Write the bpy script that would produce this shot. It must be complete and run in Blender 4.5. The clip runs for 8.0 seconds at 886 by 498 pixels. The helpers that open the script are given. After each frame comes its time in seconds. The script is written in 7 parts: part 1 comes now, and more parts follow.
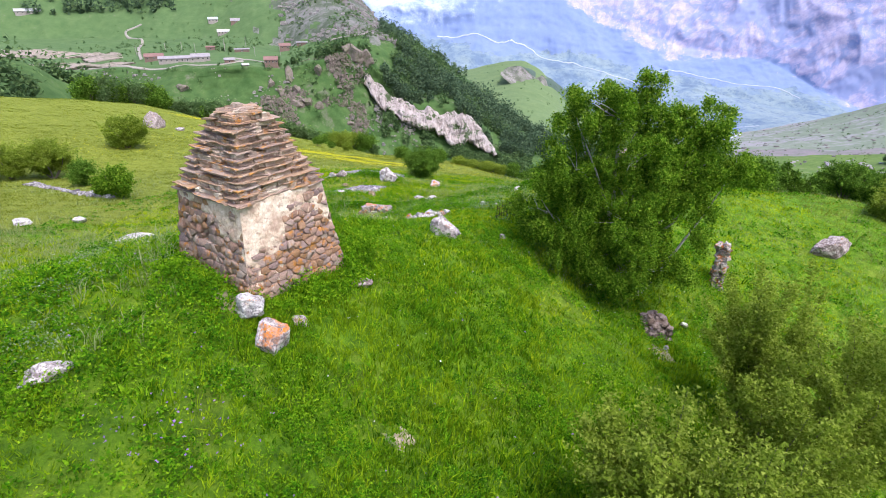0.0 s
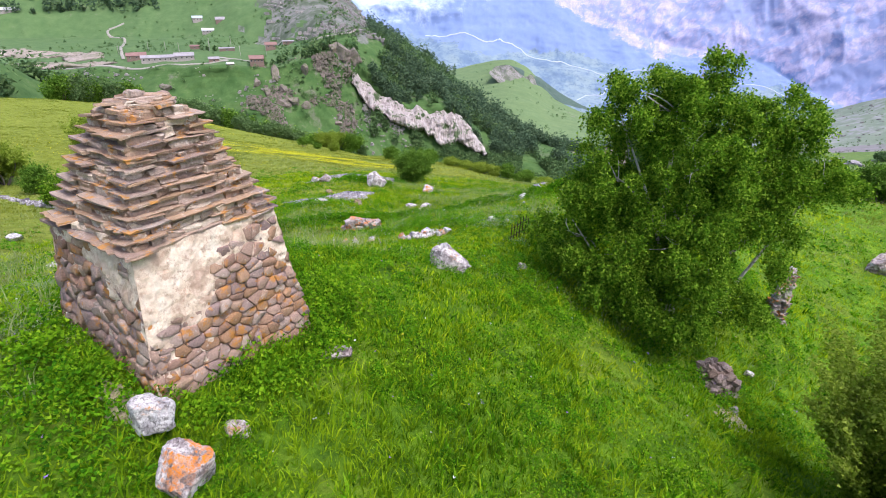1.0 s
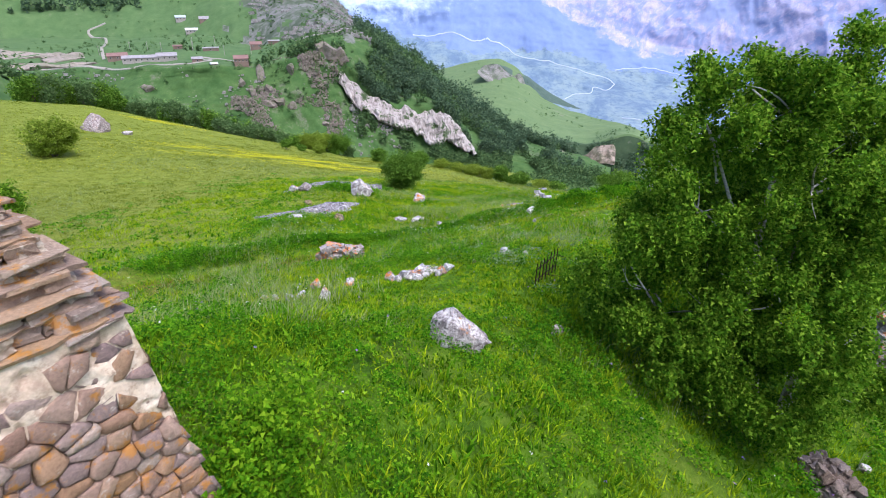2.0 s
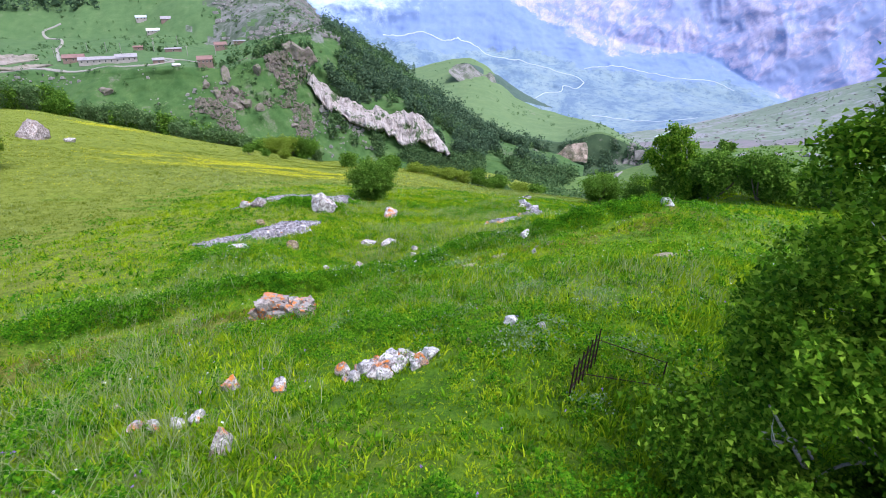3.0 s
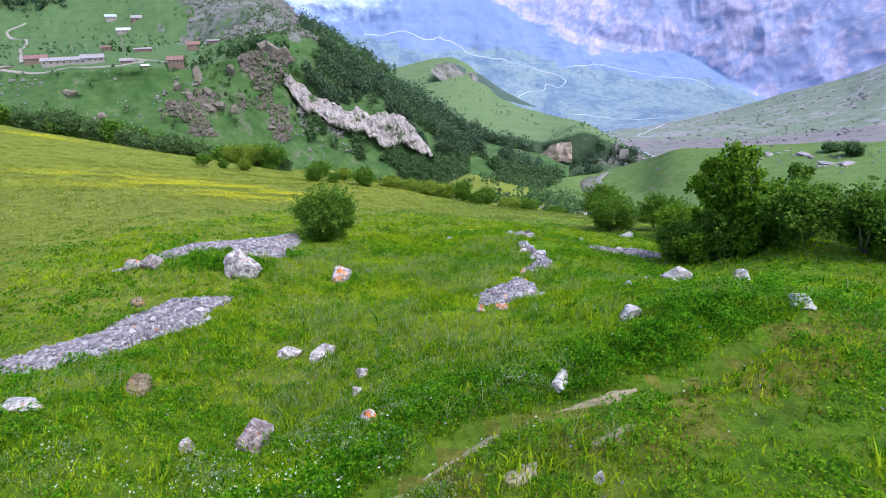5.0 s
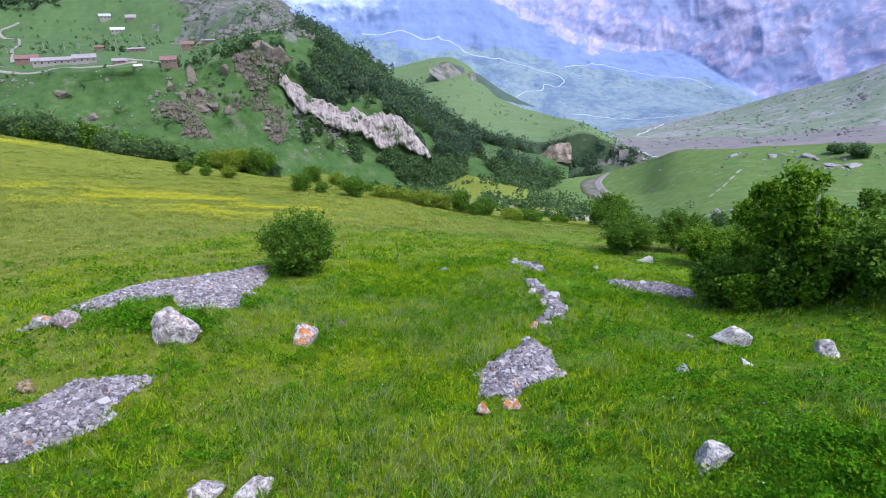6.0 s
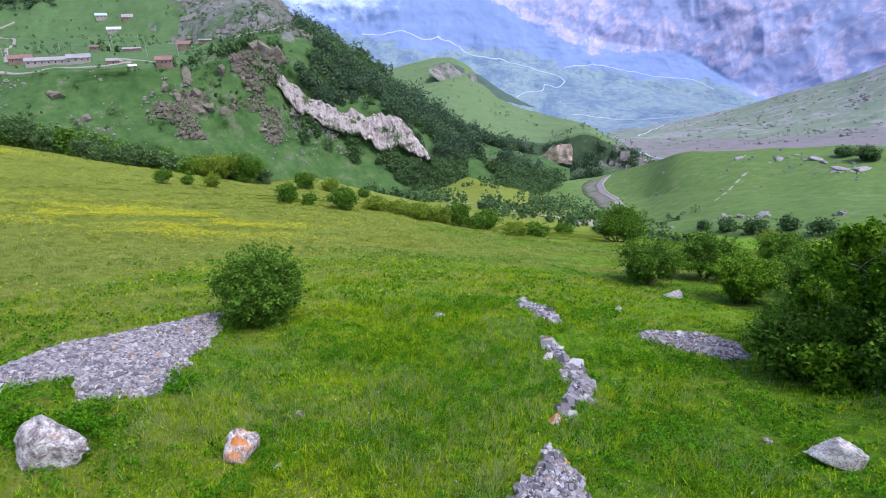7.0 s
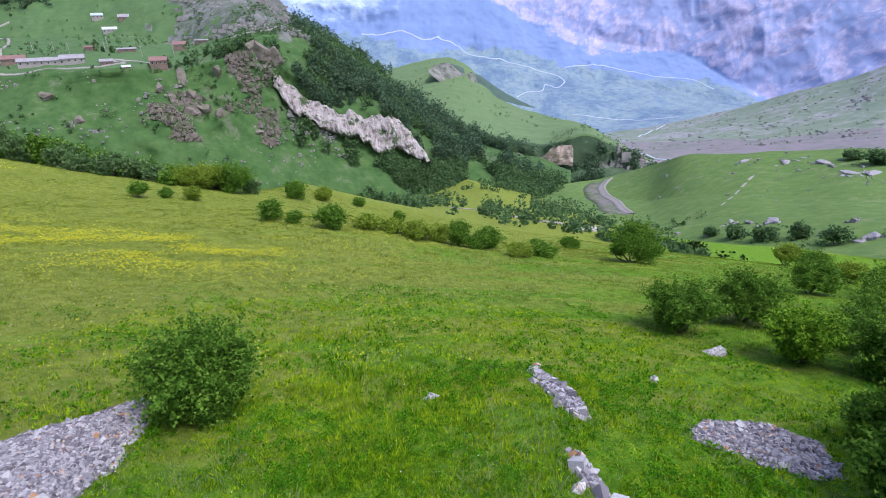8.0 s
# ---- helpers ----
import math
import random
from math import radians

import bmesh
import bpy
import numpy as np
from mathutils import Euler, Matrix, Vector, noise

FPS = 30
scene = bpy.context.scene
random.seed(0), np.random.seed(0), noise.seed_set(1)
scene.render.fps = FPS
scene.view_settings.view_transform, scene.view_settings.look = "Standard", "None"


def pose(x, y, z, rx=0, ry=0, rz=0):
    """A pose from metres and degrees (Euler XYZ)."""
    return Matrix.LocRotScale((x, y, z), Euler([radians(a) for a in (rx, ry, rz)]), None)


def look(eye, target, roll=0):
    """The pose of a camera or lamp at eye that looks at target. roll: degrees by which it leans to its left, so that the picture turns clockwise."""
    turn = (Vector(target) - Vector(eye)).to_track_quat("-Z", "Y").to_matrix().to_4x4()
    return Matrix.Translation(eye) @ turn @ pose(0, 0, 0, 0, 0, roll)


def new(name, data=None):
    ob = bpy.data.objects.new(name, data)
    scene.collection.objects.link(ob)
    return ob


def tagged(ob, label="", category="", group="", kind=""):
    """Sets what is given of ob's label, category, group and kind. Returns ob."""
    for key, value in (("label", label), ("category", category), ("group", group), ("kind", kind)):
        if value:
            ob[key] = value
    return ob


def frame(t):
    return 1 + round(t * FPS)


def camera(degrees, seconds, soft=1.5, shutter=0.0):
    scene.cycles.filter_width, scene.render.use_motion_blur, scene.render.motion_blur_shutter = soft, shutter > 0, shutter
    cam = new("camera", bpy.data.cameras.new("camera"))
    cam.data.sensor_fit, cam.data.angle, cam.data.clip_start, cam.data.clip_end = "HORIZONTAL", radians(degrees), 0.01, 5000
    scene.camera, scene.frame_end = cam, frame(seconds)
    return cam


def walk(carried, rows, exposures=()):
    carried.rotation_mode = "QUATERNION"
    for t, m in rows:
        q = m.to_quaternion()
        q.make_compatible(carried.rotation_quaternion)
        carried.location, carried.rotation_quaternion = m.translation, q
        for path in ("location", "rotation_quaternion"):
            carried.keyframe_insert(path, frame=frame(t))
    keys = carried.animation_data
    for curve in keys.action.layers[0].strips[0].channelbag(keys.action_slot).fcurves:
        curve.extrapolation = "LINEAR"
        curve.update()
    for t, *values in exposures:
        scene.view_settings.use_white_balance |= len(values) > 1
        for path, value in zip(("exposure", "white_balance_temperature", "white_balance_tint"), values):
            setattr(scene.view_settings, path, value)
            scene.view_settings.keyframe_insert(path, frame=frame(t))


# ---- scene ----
cam = camera(79.0, 8.0, soft=0.5, shutter=0.08)

# seconds, x, y, z, yaw, pitch, roll: a drone gliding down over the meadow with its lens 25 degrees below level
PATH = [
    (0.0, 0.00, 0.00, 7.40, 0.00, -25.02, 0.0),
    (0.5, -0.24, 2.55, 6.82, -0.83, -25.04, 0.0),
    (1.0, -0.44, 5.20, 6.28, -1.19, -25.08, 0.0),
    (1.5, -0.60, 7.86, 5.80, -1.44, -25.12, 0.0),
    (1.7, -0.66, 8.96, 5.61, -1.74, -25.12, -0.05),
    (2.8, -0.55, 15.50, 4.52, -4.72, -25.16, -0.21),
    (3.0, -0.44, 16.75, 4.34, -5.31, -25.16, -0.22),
    (3.5, -0.12, 19.95, 3.93, -6.28, -25.18, -0.24),
    (4.0, 0.34, 23.25, 3.53, -6.75, -25.20, -0.25),
    (4.5, 0.87, 26.50, 3.15, -6.94, -25.20, -0.28),
    (5.0, 1.48, 29.85, 2.80, -7.08, -25.22, -0.30),
    (6.3, 3.02, 38.45, 2.08, -7.27, -25.25, -0.28),
    (6.5, 3.27, 39.80, 1.95, -7.27, -25.24, -0.26),
    (7.0, 3.90, 43.35, 1.66, -7.25, -25.23, -0.23),
    (7.5, 4.51, 46.92, 1.54, -7.25, -25.22, -0.23),
    (8.0, 5.12, 50.62, 1.50, -7.27, -25.24, -0.22),
]
# seconds, stops, white balance
EXPOSED = [(0.0, 0.94, 6150, 13), (1.0, 0.90, 6100, 13), (1.5, 0.80, 5950, 11), (3.0, 0.88, 5700, 10), (4.0, 0.82, 5700, 10), (5.0, 0.70, 5700, 10), (8.0, 0.58, 5700, 11)]
walk(cam, [(t, pose(x, y, z, 90 + p, 0, a) @ pose(0, 0, 0, 0, 0, r)) for t, x, y, z, a, p, r in PATH], EXPOSED)

# ---- light: bright, thinly overcast afternoon ----
SUN_UP, SUN_ROUND = 63.0, 135.0
world = bpy.data.worlds.new("world")
scene.world = world
world.use_nodes = True
wn = world.node_tree
sky = wn.nodes.new("ShaderNodeTexSky")
sky.sky_type = "NISHITA"
sky.sun_disc = False
sky.sun_elevation, sky.sun_rotation = radians(SUN_UP), radians(SUN_ROUND)
sky.air_density, sky.dust_density, sky.ozone_density = 0.8, 4.0, 0.5
wn.nodes["Background"].inputs["Strength"].default_value = 0.165
wn.links.new(sky.outputs[0], wn.nodes["Background"].inputs["Color"])
sun = new("sun", bpy.data.lights.new("sun", "SUN"))
sun.data.energy, sun.data.angle, sun.data.color = 1.3, radians(26), (1.0, 0.96, 0.88)
sun.matrix_world = look((0, 0, 0), (-math.sin(radians(SUN_ROUND)) * math.cos(radians(SUN_UP)), -math.cos(radians(SUN_ROUND)) * math.cos(radians(SUN_UP)), -math.sin(radians(SUN_UP))))
# ---- tools ----


def hashed(ix, iy, iz, seed):
    n = (ix * 374761393 + iy * 668265263 + iz * 2147483647 + seed * 974634777) & 0xFFFFFFFF
    n = ((n ^ (n >> 13)) * 1274126177) & 0xFFFFFFFF
    return ((n ^ (n >> 16)) & 0xFFFF) / 32768.0 - 1.0


def value_noise(p, seed=0):
    """Smooth noise from -1 to 1 at the rows of p."""
    p = np.asarray(p, float)
    i = np.floor(p).astype(np.int64)
    f = p - i
    f = f * f * (3 - 2 * f)
    out = 0
    for dx in (0, 1):
        for dy in (0, 1):
            for dz in (0, 1):
                w = np.abs(1 - dx - f[:, 0]) * np.abs(1 - dy - f[:, 1]) * np.abs(1 - dz - f[:, 2])
                out = out + w * hashed(i[:, 0] + dx, i[:, 1] + dy, i[:, 2] + dz, seed)
    return out


def fractal(p, octaves=4, seed=0, gain=0.5):
    out, a, s = 0, 1.0, 1.0
    for k in range(octaves):
        out = out + a * value_noise(np.asarray(p) * s, seed + k)
        a, s = a * gain, s * 2.03
    return out


def ridged(p, octaves=4, seed=0):
    out, a, s = 0, 1.0, 1.0
    for k in range(octaves):
        out = out + a * (1 - 2 * np.abs(value_noise(np.asarray(p) * s, seed + k)))
        a, s = a * 0.5, s * 2.03
    return out


def mesh_from(name, verts, faces, material, smooth=True):
    """A mesh from arrays of places and of faces that all have the same count of corners."""
    verts, faces = np.asarray(verts, np.float32), np.asarray(faces, np.int32)
    me = bpy.data.meshes.new(name)
    k = faces.shape[1]
    me.vertices.add(len(verts))
    me.vertices.foreach_set("co", verts.ravel())
    me.loops.add(faces.size)
    me.loops.foreach_set("vertex_index", faces.ravel())
    me.polygons.add(len(faces))
    me.polygons.foreach_set("loop_start", np.arange(0, faces.size, k, dtype=np.int32))
    me.polygons.foreach_set("loop_total", np.full(len(faces), k, np.int32))
    me.polygons.foreach_set("use_smooth", np.full(len(faces), smooth))
    me.update(calc_edges=True)
    me.materials.append(material)
    return me


def grid_faces(rows, cols, wrap=False):
    r, c = np.meshgrid(np.arange(rows - 1), np.arange(cols if wrap else cols - 1), indexing="ij")
    d = (c + 1) % cols
    return np.stack([r * cols + c, r * cols + d, (r + 1) * cols + d, (r + 1) * cols + c], -1).reshape(-1, 4)


def part(name, me, parent, label=""):
    ob = new(name, me)
    ob.parent = parent
    return tagged(ob, label)


def base(name, x, y, z, turn=0.0):
    ob = new(name)
    ob.matrix_world = pose(x, y, z, 0, 0, turn)
    return ob


# ---- materials ----
def material(name, rough=0.9):
    m = bpy.data.materials.new(name)
    m.use_nodes = True
    n = m.node_tree.nodes
    n["Principled BSDF"].inputs["Roughness"].default_value = rough
    n["Principled BSDF"].inputs["Specular IOR Level"].default_value = 0.25
    return m, n, m.node_tree.links, n["Principled BSDF"]


def noise_node(n, l, scale, detail=4.0, rough=0.6, coord=None, distort=0.0):
    t = n.new("ShaderNodeTexNoise")
    t.inputs["Scale"].default_value, t.inputs["Detail"].default_value = scale, detail
    t.inputs["Roughness"].default_value, t.inputs["Distortion"].default_value = rough, distort
    if coord is not None:
        l.new(coord, t.inputs["Vector"])
    return t.outputs["Fac"]


def ramp(n, l, fac, stops):
    r = n.new("ShaderNodeValToRGB")
    el = r.color_ramp.elements
    while len(el) < len(stops):
        el.new(0.5)
    for e, (pos, col) in zip(el, stops):
        e.position = pos
        e.color = (*col, 1) if len(col) == 3 else col
    l.new(fac, r.inputs["Fac"])
    return r.outputs["Color"]


def mix(n, l, fac, a, b, how="MIX"):
    m = n.new("ShaderNodeMix")
    m.data_type, m.blend_type = "RGBA", how
    for key, v in ((0, fac), (6, a), (7, b)):
        if isinstance(v, bpy.types.NodeSocket):
            l.new(v, m.inputs[key])
        else:
            m.inputs[key].default_value = v if key == 0 else (*v, 1)
    return m.outputs[2]


def bump(n, l, shader, height, strength, distance):
    b = n.new("ShaderNodeBump")
    b.inputs["Strength"].default_value, b.inputs["Distance"].default_value = strength, distance
    l.new(height, b.inputs["Height"])
    l.new(b.outputs[0], shader.inputs["Normal"])


def geometry(n):
    return n.new("ShaderNodeNewGeometry").outputs["Position"]


def island(n):
    return n.new("ShaderNodeNewGeometry").outputs["Random Per Island"]


def leafy(name, dark, mid, light, through_light=0.35, patch=0.0, clump=0.0):
    """Leaves and blades: colour from piece to piece, and light that shines through."""
    m, n, l, s = material(name, 0.7)
    s.inputs["Specular IOR Level"].default_value = 0.08
    col = ramp(n, l, island(n), [(0.0, dark), (0.5, mid), (1.0, light)])
    if patch:
        big = noise_node(n, l, patch, 3.0, 0.6, geometry(n))
        col = mix(n, l, ramp(n, l, big, [(0.42, (0, 0, 0)), (0.62, (1, 1, 1))]), col, mix(n, l, 0.5, col, light))
        deep = noise_node(n, l, patch * 2.3, 4.0, 0.65, geometry(n))
        col = mix(n, l, ramp(n, l, deep, [(0.36, (0.8, 0.8, 0.8)), (0.50, (0, 0, 0))]), col, mix(n, l, 0.6, col, dark))
    if clump:
        v = n.new("ShaderNodeTexVoronoi")
        v.inputs["Scale"].default_value = clump
        l.new(geometry(n), v.inputs["Vector"])
        sp = n.new("ShaderNodeSeparateColor")
        l.new(v.outputs["Color"], sp.inputs[0])
        col = mix(n, l, 1.0, col, ramp(n, l, sp.outputs[0], [(0.0, (0.42, 0.54, 0.4)), (0.4, (0.90, 0.95, 0.85)), (1.0, (1.0, 1.0, 1.0))]), "MULTIPLY")
    l.new(col, s.inputs["Base Color"])
    tr = n.new("ShaderNodeBsdfTranslucent")
    l.new(col, tr.inputs["Color"])
    ms = n.new("ShaderNodeMixShader")
    ms.inputs[0].default_value = through_light
    l.new(s.outputs[0], ms.inputs[1])
    l.new(tr.outputs[0], ms.inputs[2])
    l.new(ms.outputs[0], n["Material Output"].inputs["Surface"])
    return m


def meadow_material():
    m, n, l, s = material("meadow_ground", 0.95)
    pos = geometry(n)
    fine = noise_node(n, l, 1.1, 11.0, 0.86, pos)
    mid = noise_node(n, l, 0.35, 7.0, 0.7, pos, 0.5)
    big = noise_node(n, l, 0.045, 5.0, 0.6, pos, 0.6)
    c1 = ramp(n, l, fine, [(0.34, (0.026, 0.075, 0.002)), (0.5, (0.105, 0.225, 0.004)), (0.66, (0.22, 0.35, 0.012))])
    c2 = ramp(n, l, fine, [(0.34, (0.055, 0.10, 0.005)), (0.5, (0.15, 0.225, 0.015)), (0.66, (0.26, 0.32, 0.05))])
    c = mix(n, l, ramp(n, l, mid, [(0.50, (0, 0, 0)), (0.68, (0.9, 0.9, 0.9))]), c1, c2)
    c = mix(n, l, ramp(n, l, big, [(0.52, (0, 0, 0)), (0.66, (0.8, 0.8, 0.8))]), c, c2)
    # paler seeding grass in drifts on the upper slopes
    c3 = ramp(n, l, fine, [(0.34, (0.088, 0.122, 0.008)), (0.5, (0.195, 0.230, 0.026)), (0.66, (0.30, 0.315, 0.065))])
    sep = n.new("ShaderNodeSeparateXYZ")
    l.new(pos, sep.inputs[0])
    up = n.new("ShaderNodeMath")
    up.operation = "MULTIPLY_ADD"
    l.new(sep.outputs["X"], up.inputs[0])
    up.inputs[1].default_value, up.inputs[2].default_value = -0.010, -0.75
    up2 = n.new("ShaderNodeMath")
    up2.operation = "MULTIPLY_ADD"
    l.new(sep.outputs["Y"], up2.inputs[0])
    up2.inputs[1].default_value = 0.006
    l.new(up.outputs[0], up2.inputs[2])
    mp = n.new("ShaderNodeMapping")
    mp.inputs["Rotation"].default_value = (0, 0, 0.35)
    mp.inputs["Scale"].default_value = (0.6, 2.2, 1.0)
    l.new(pos, mp.inputs["Vector"])
    add = n.new("ShaderNodeMath")
    add.operation = "MULTIPLY_ADD"
    l.new(noise_node(n, l, 0.07, 6.0, 0.72, mp.outputs[0], 0.8), add.inputs[0])
    add.inputs[1].default_value = 2.6
    l.new(up2.outputs[0], add.inputs[2])
    c = mix(n, l, ramp(n, l, add.outputs[0], [(0.75, (0, 0, 0)), (1.25, (0.9, 0.9, 0.9))]), c, c3)
    l.new(c, s.inputs["Base Color"])
    bump(n, l, s, fine, 0.9, 0.25)
    return m


def slope_material(name, grass_a, grass_b, rock_a, rock_b, rockiness, scale, steep=0.0):
    """Mountain side: grass, broken by rock where the noise says so."""
    m, n, l, s = material(name, 0.95)
    pos = geometry(n)
    big = noise_node(n, l, scale, 5.0, 0.62, pos, 0.4)
    mid = noise_node(n, l, scale * 6, 6.0, 0.7, pos)
    fine = noise_node(n, l, scale * 40, 5.0, 0.7, pos)
    g = mix(n, l, ramp(n, l, mid, [(0.35, (0, 0, 0)), (0.7, (1, 1, 1))]), grass_a, grass_b)
    r = mix(n, l, ramp(n, l, fine, [(0.3, (0, 0, 0)), (0.7, (1, 1, 1))]), rock_a, rock_b)
    both = mix(n, l, 0.55, big, mid)
    k = ramp(n, l, both, [(0.62 - rockiness, (0, 0, 0)), (0.72 - rockiness, (1, 1, 1))])
    l.new(mix(n, l, k, g, r), s.inputs["Base Color"])
    bump(n, l, s, mid, 0.5, min(2.0, 0.012 / scale))
    return m


def cover_of(n, l, name, wobble, low, high):
    """How far a kind of cover has taken over: the sheet's own measure, broken up by noise."""
    at = n.new("ShaderNodeAttribute")
    at.attribute_name = name
    add = n.new("ShaderNodeMath")
    add.operation = "MULTIPLY_ADD"
    l.new(wobble, add.inputs[0])
    add.inputs[1].default_value = 2.6
    l.new(at.outputs["Fac"], add.inputs[2])
    sub = n.new("ShaderNodeMath")
    sub.operation = "SUBTRACT"
    l.new(add.outputs[0], sub.inputs[0])
    sub.inputs[1].default_value = 1.3
    return ramp(n, l, sub.outputs[0], [(low, (0, 0, 0)), (high, (1, 1, 1))])


def far_mountain_material():
    """Distant limestone wall cut by gullies, above a wooded belt and pale pastures, with blue haze painted into every
    colour.
    """
    m, n, l, s = material("far_mountain", 0.95)
    pos = geometry(n)
    mp = n.new("ShaderNodeMapping")
    mp.vector_type = "TEXTURE"
    mp.inputs["Rotation"].default_value = (0, 0.75, 0)
    mp.inputs["Scale"].default_value = (1.0, 2.0, 1.7)
    l.new(pos, mp.inputs["Vector"])
    warp = n.new("ShaderNodeTexNoise")
    warp.inputs["Scale"].default_value, warp.inputs["Detail"].default_value = 0.006, 6.0
    l.new(mp.outputs[0], warp.inputs["Vector"])
    push = n.new("ShaderNodeVectorMath")
    push.operation = "MULTIPLY_ADD"
    l.new(warp.outputs["Color"], push.inputs[0])
    push.inputs[1].default_value = (90, 90, 90)
    l.new(mp.outputs[0], push.inputs[2])
    q = push.outputs[0]

    def gullies(scale, detail, wide):
        return ramp(n, l, noise_node(n, l, scale, detail, 0.62, q, 0.3), [(0.5 - wide, (0, 0, 0)), (0.5 - 0.2 * wide, (1, 1, 1)), (0.5 + 0.2 * wide, (1, 1, 1)), (0.5 + wide, (0, 0, 0))])

    # rock, field and wood tones are all shifted to blue-lilac to imitate haze
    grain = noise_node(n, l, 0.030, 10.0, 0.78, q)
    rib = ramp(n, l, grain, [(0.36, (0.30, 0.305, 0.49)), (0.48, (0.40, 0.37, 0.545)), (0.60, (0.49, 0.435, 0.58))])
    # shade in the gullies is painted as darker, bluer lines
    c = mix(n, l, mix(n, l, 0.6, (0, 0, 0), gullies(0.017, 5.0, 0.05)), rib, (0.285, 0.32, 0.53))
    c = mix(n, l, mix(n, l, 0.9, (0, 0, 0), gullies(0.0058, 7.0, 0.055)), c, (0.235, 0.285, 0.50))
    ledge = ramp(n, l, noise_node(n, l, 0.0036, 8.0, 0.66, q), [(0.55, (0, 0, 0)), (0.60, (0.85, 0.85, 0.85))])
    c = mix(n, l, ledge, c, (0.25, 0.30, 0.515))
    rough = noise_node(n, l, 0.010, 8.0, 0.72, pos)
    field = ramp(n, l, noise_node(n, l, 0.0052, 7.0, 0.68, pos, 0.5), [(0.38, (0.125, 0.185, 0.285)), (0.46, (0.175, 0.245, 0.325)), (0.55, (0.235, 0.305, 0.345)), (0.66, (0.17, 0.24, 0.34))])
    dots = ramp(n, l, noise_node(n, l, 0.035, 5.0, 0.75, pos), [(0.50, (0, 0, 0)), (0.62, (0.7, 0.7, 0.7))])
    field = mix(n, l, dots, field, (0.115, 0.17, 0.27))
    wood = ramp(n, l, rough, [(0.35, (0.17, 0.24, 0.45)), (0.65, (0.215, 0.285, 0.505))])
    # sunlit haze, painted as a pale blue tone
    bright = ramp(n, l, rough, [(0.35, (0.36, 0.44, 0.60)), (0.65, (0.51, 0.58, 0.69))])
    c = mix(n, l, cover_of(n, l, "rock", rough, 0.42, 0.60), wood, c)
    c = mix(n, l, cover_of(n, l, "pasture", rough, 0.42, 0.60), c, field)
    c = mix(n, l, cover_of(n, l, "bright_haze", rough, 0.2, 0.9), c, bright)
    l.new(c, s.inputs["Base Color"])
    bump(n, l, s, grain, 0.35, 12.0)
    return m


def rock_material(name, a, b, lichen=(0.55, 0.20, 0.03), spots=0.62, scale=1.0):
    m, n, l, s = material(name, 0.9)
    tc = n.new("ShaderNodeTexCoord").outputs["Object"]
    big = noise_node(n, l, 2.2 * scale, 5.0, 0.65, tc)
    fine = noise_node(n, l, 14.0 * scale, 6.0, 0.7, tc)
    c = mix(n, l, ramp(n, l, fine, [(0.3, (0, 0, 0)), (0.7, (1, 1, 1))]), a, b)
    pale = ramp(n, l, noise_node(n, l, 7.0 * scale, 5.0, 0.7, tc), [(0.55, (0, 0, 0)), (0.68, (1, 1, 1))])
    c = mix(n, l, pale, c, (0.52, 0.50, 0.50))
    k = ramp(n, l, big, [(spots, (0, 0, 0)), (spots + 0.05, (1, 1, 1))])
    c = mix(n, l, k, c, lichen)
    l.new(c, s.inputs["Base Color"])
    bump(n, l, s, fine, 0.7, 0.05)
    return m


GROUND = meadow_material()
WORN_GROUND, _n, _l, _s = material("worn_turf", 0.95)
_c = noise_node(_n, _l, 2.2, 9.0, 0.8, geometry(_n))
_l.new(ramp(_n, _l, _c, [(0.34, (0.06, 0.085, 0.006)), (0.5, (0.145, 0.165, 0.015)), (0.66, (0.27, 0.235, 0.06))]), _s.inputs["Base Color"])
bump(_n, _l, _s, _c, 0.9, 0.15)
GRASS = leafy("grass_blades", (0.060, 0.165, 0.002), (0.255, 0.430, 0.003), (0.58, 0.66, 0.014), 0.45, 0.30, 5.0)
GRASS_PALE = leafy("pale_grass_blades", (0.138, 0.190, 0.010), (0.188, 0.238, 0.017), (0.25, 0.285, 0.036), 0.5, 0.06)
GRASS_DEEP = leafy("deep_grass_blades", (0.038, 0.130, 0.002), (0.150, 0.320, 0.003), (0.40, 0.54, 0.012), 0.45, 0.30, 5.0)
SEED_GRASS = leafy("seeding_grass", (0.20, 0.27, 0.07), (0.30, 0.37, 0.13), (0.44, 0.47, 0.24), 0.45)
BIRCH_LEAF = leafy("birch_leaves", (0.034, 0.102, 0.004), (0.118, 0.250, 0.010), (0.30, 0.45, 0.036), 0.42)
BUSH_LEAF = leafy("bush_leaves", (0.042, 0.105, 0.009), (0.105, 0.215, 0.020), (0.21, 0.34, 0.045), 0.40)
# far foliage: greens lightened and blued a little to carry haze
FOREST_LEAF = leafy("forest_leaves", (0.058, 0.112, 0.048), (0.098, 0.170, 0.064), (0.15, 0.23, 0.085), 0.35)
BARK, _n, _l, _s = material("bark", 0.9)
_s.inputs["Base Color"].default_value = (0.13, 0.11, 0.09, 1)
VILLAGE_SLOPE = slope_material("village_slope", (0.040, 0.092, 0.024), (0.088, 0.150, 0.046), (0.105, 0.105, 0.075), (0.20, 0.185, 0.165), 0.07, 0.016)
UPPER_SLOPE = slope_material("upper_slope", (0.075, 0.10, 0.066), (0.105, 0.125, 0.085), (0.14, 0.14, 0.135), (0.24, 0.235, 0.23), 0.14, 0.016)
FIELD_GREEN = slope_material("terrace_field", (0.068, 0.130, 0.046), (0.108, 0.172, 0.066), (0.12, 0.13, 0.09), (0.18, 0.175, 0.145), 0.02, 0.014)
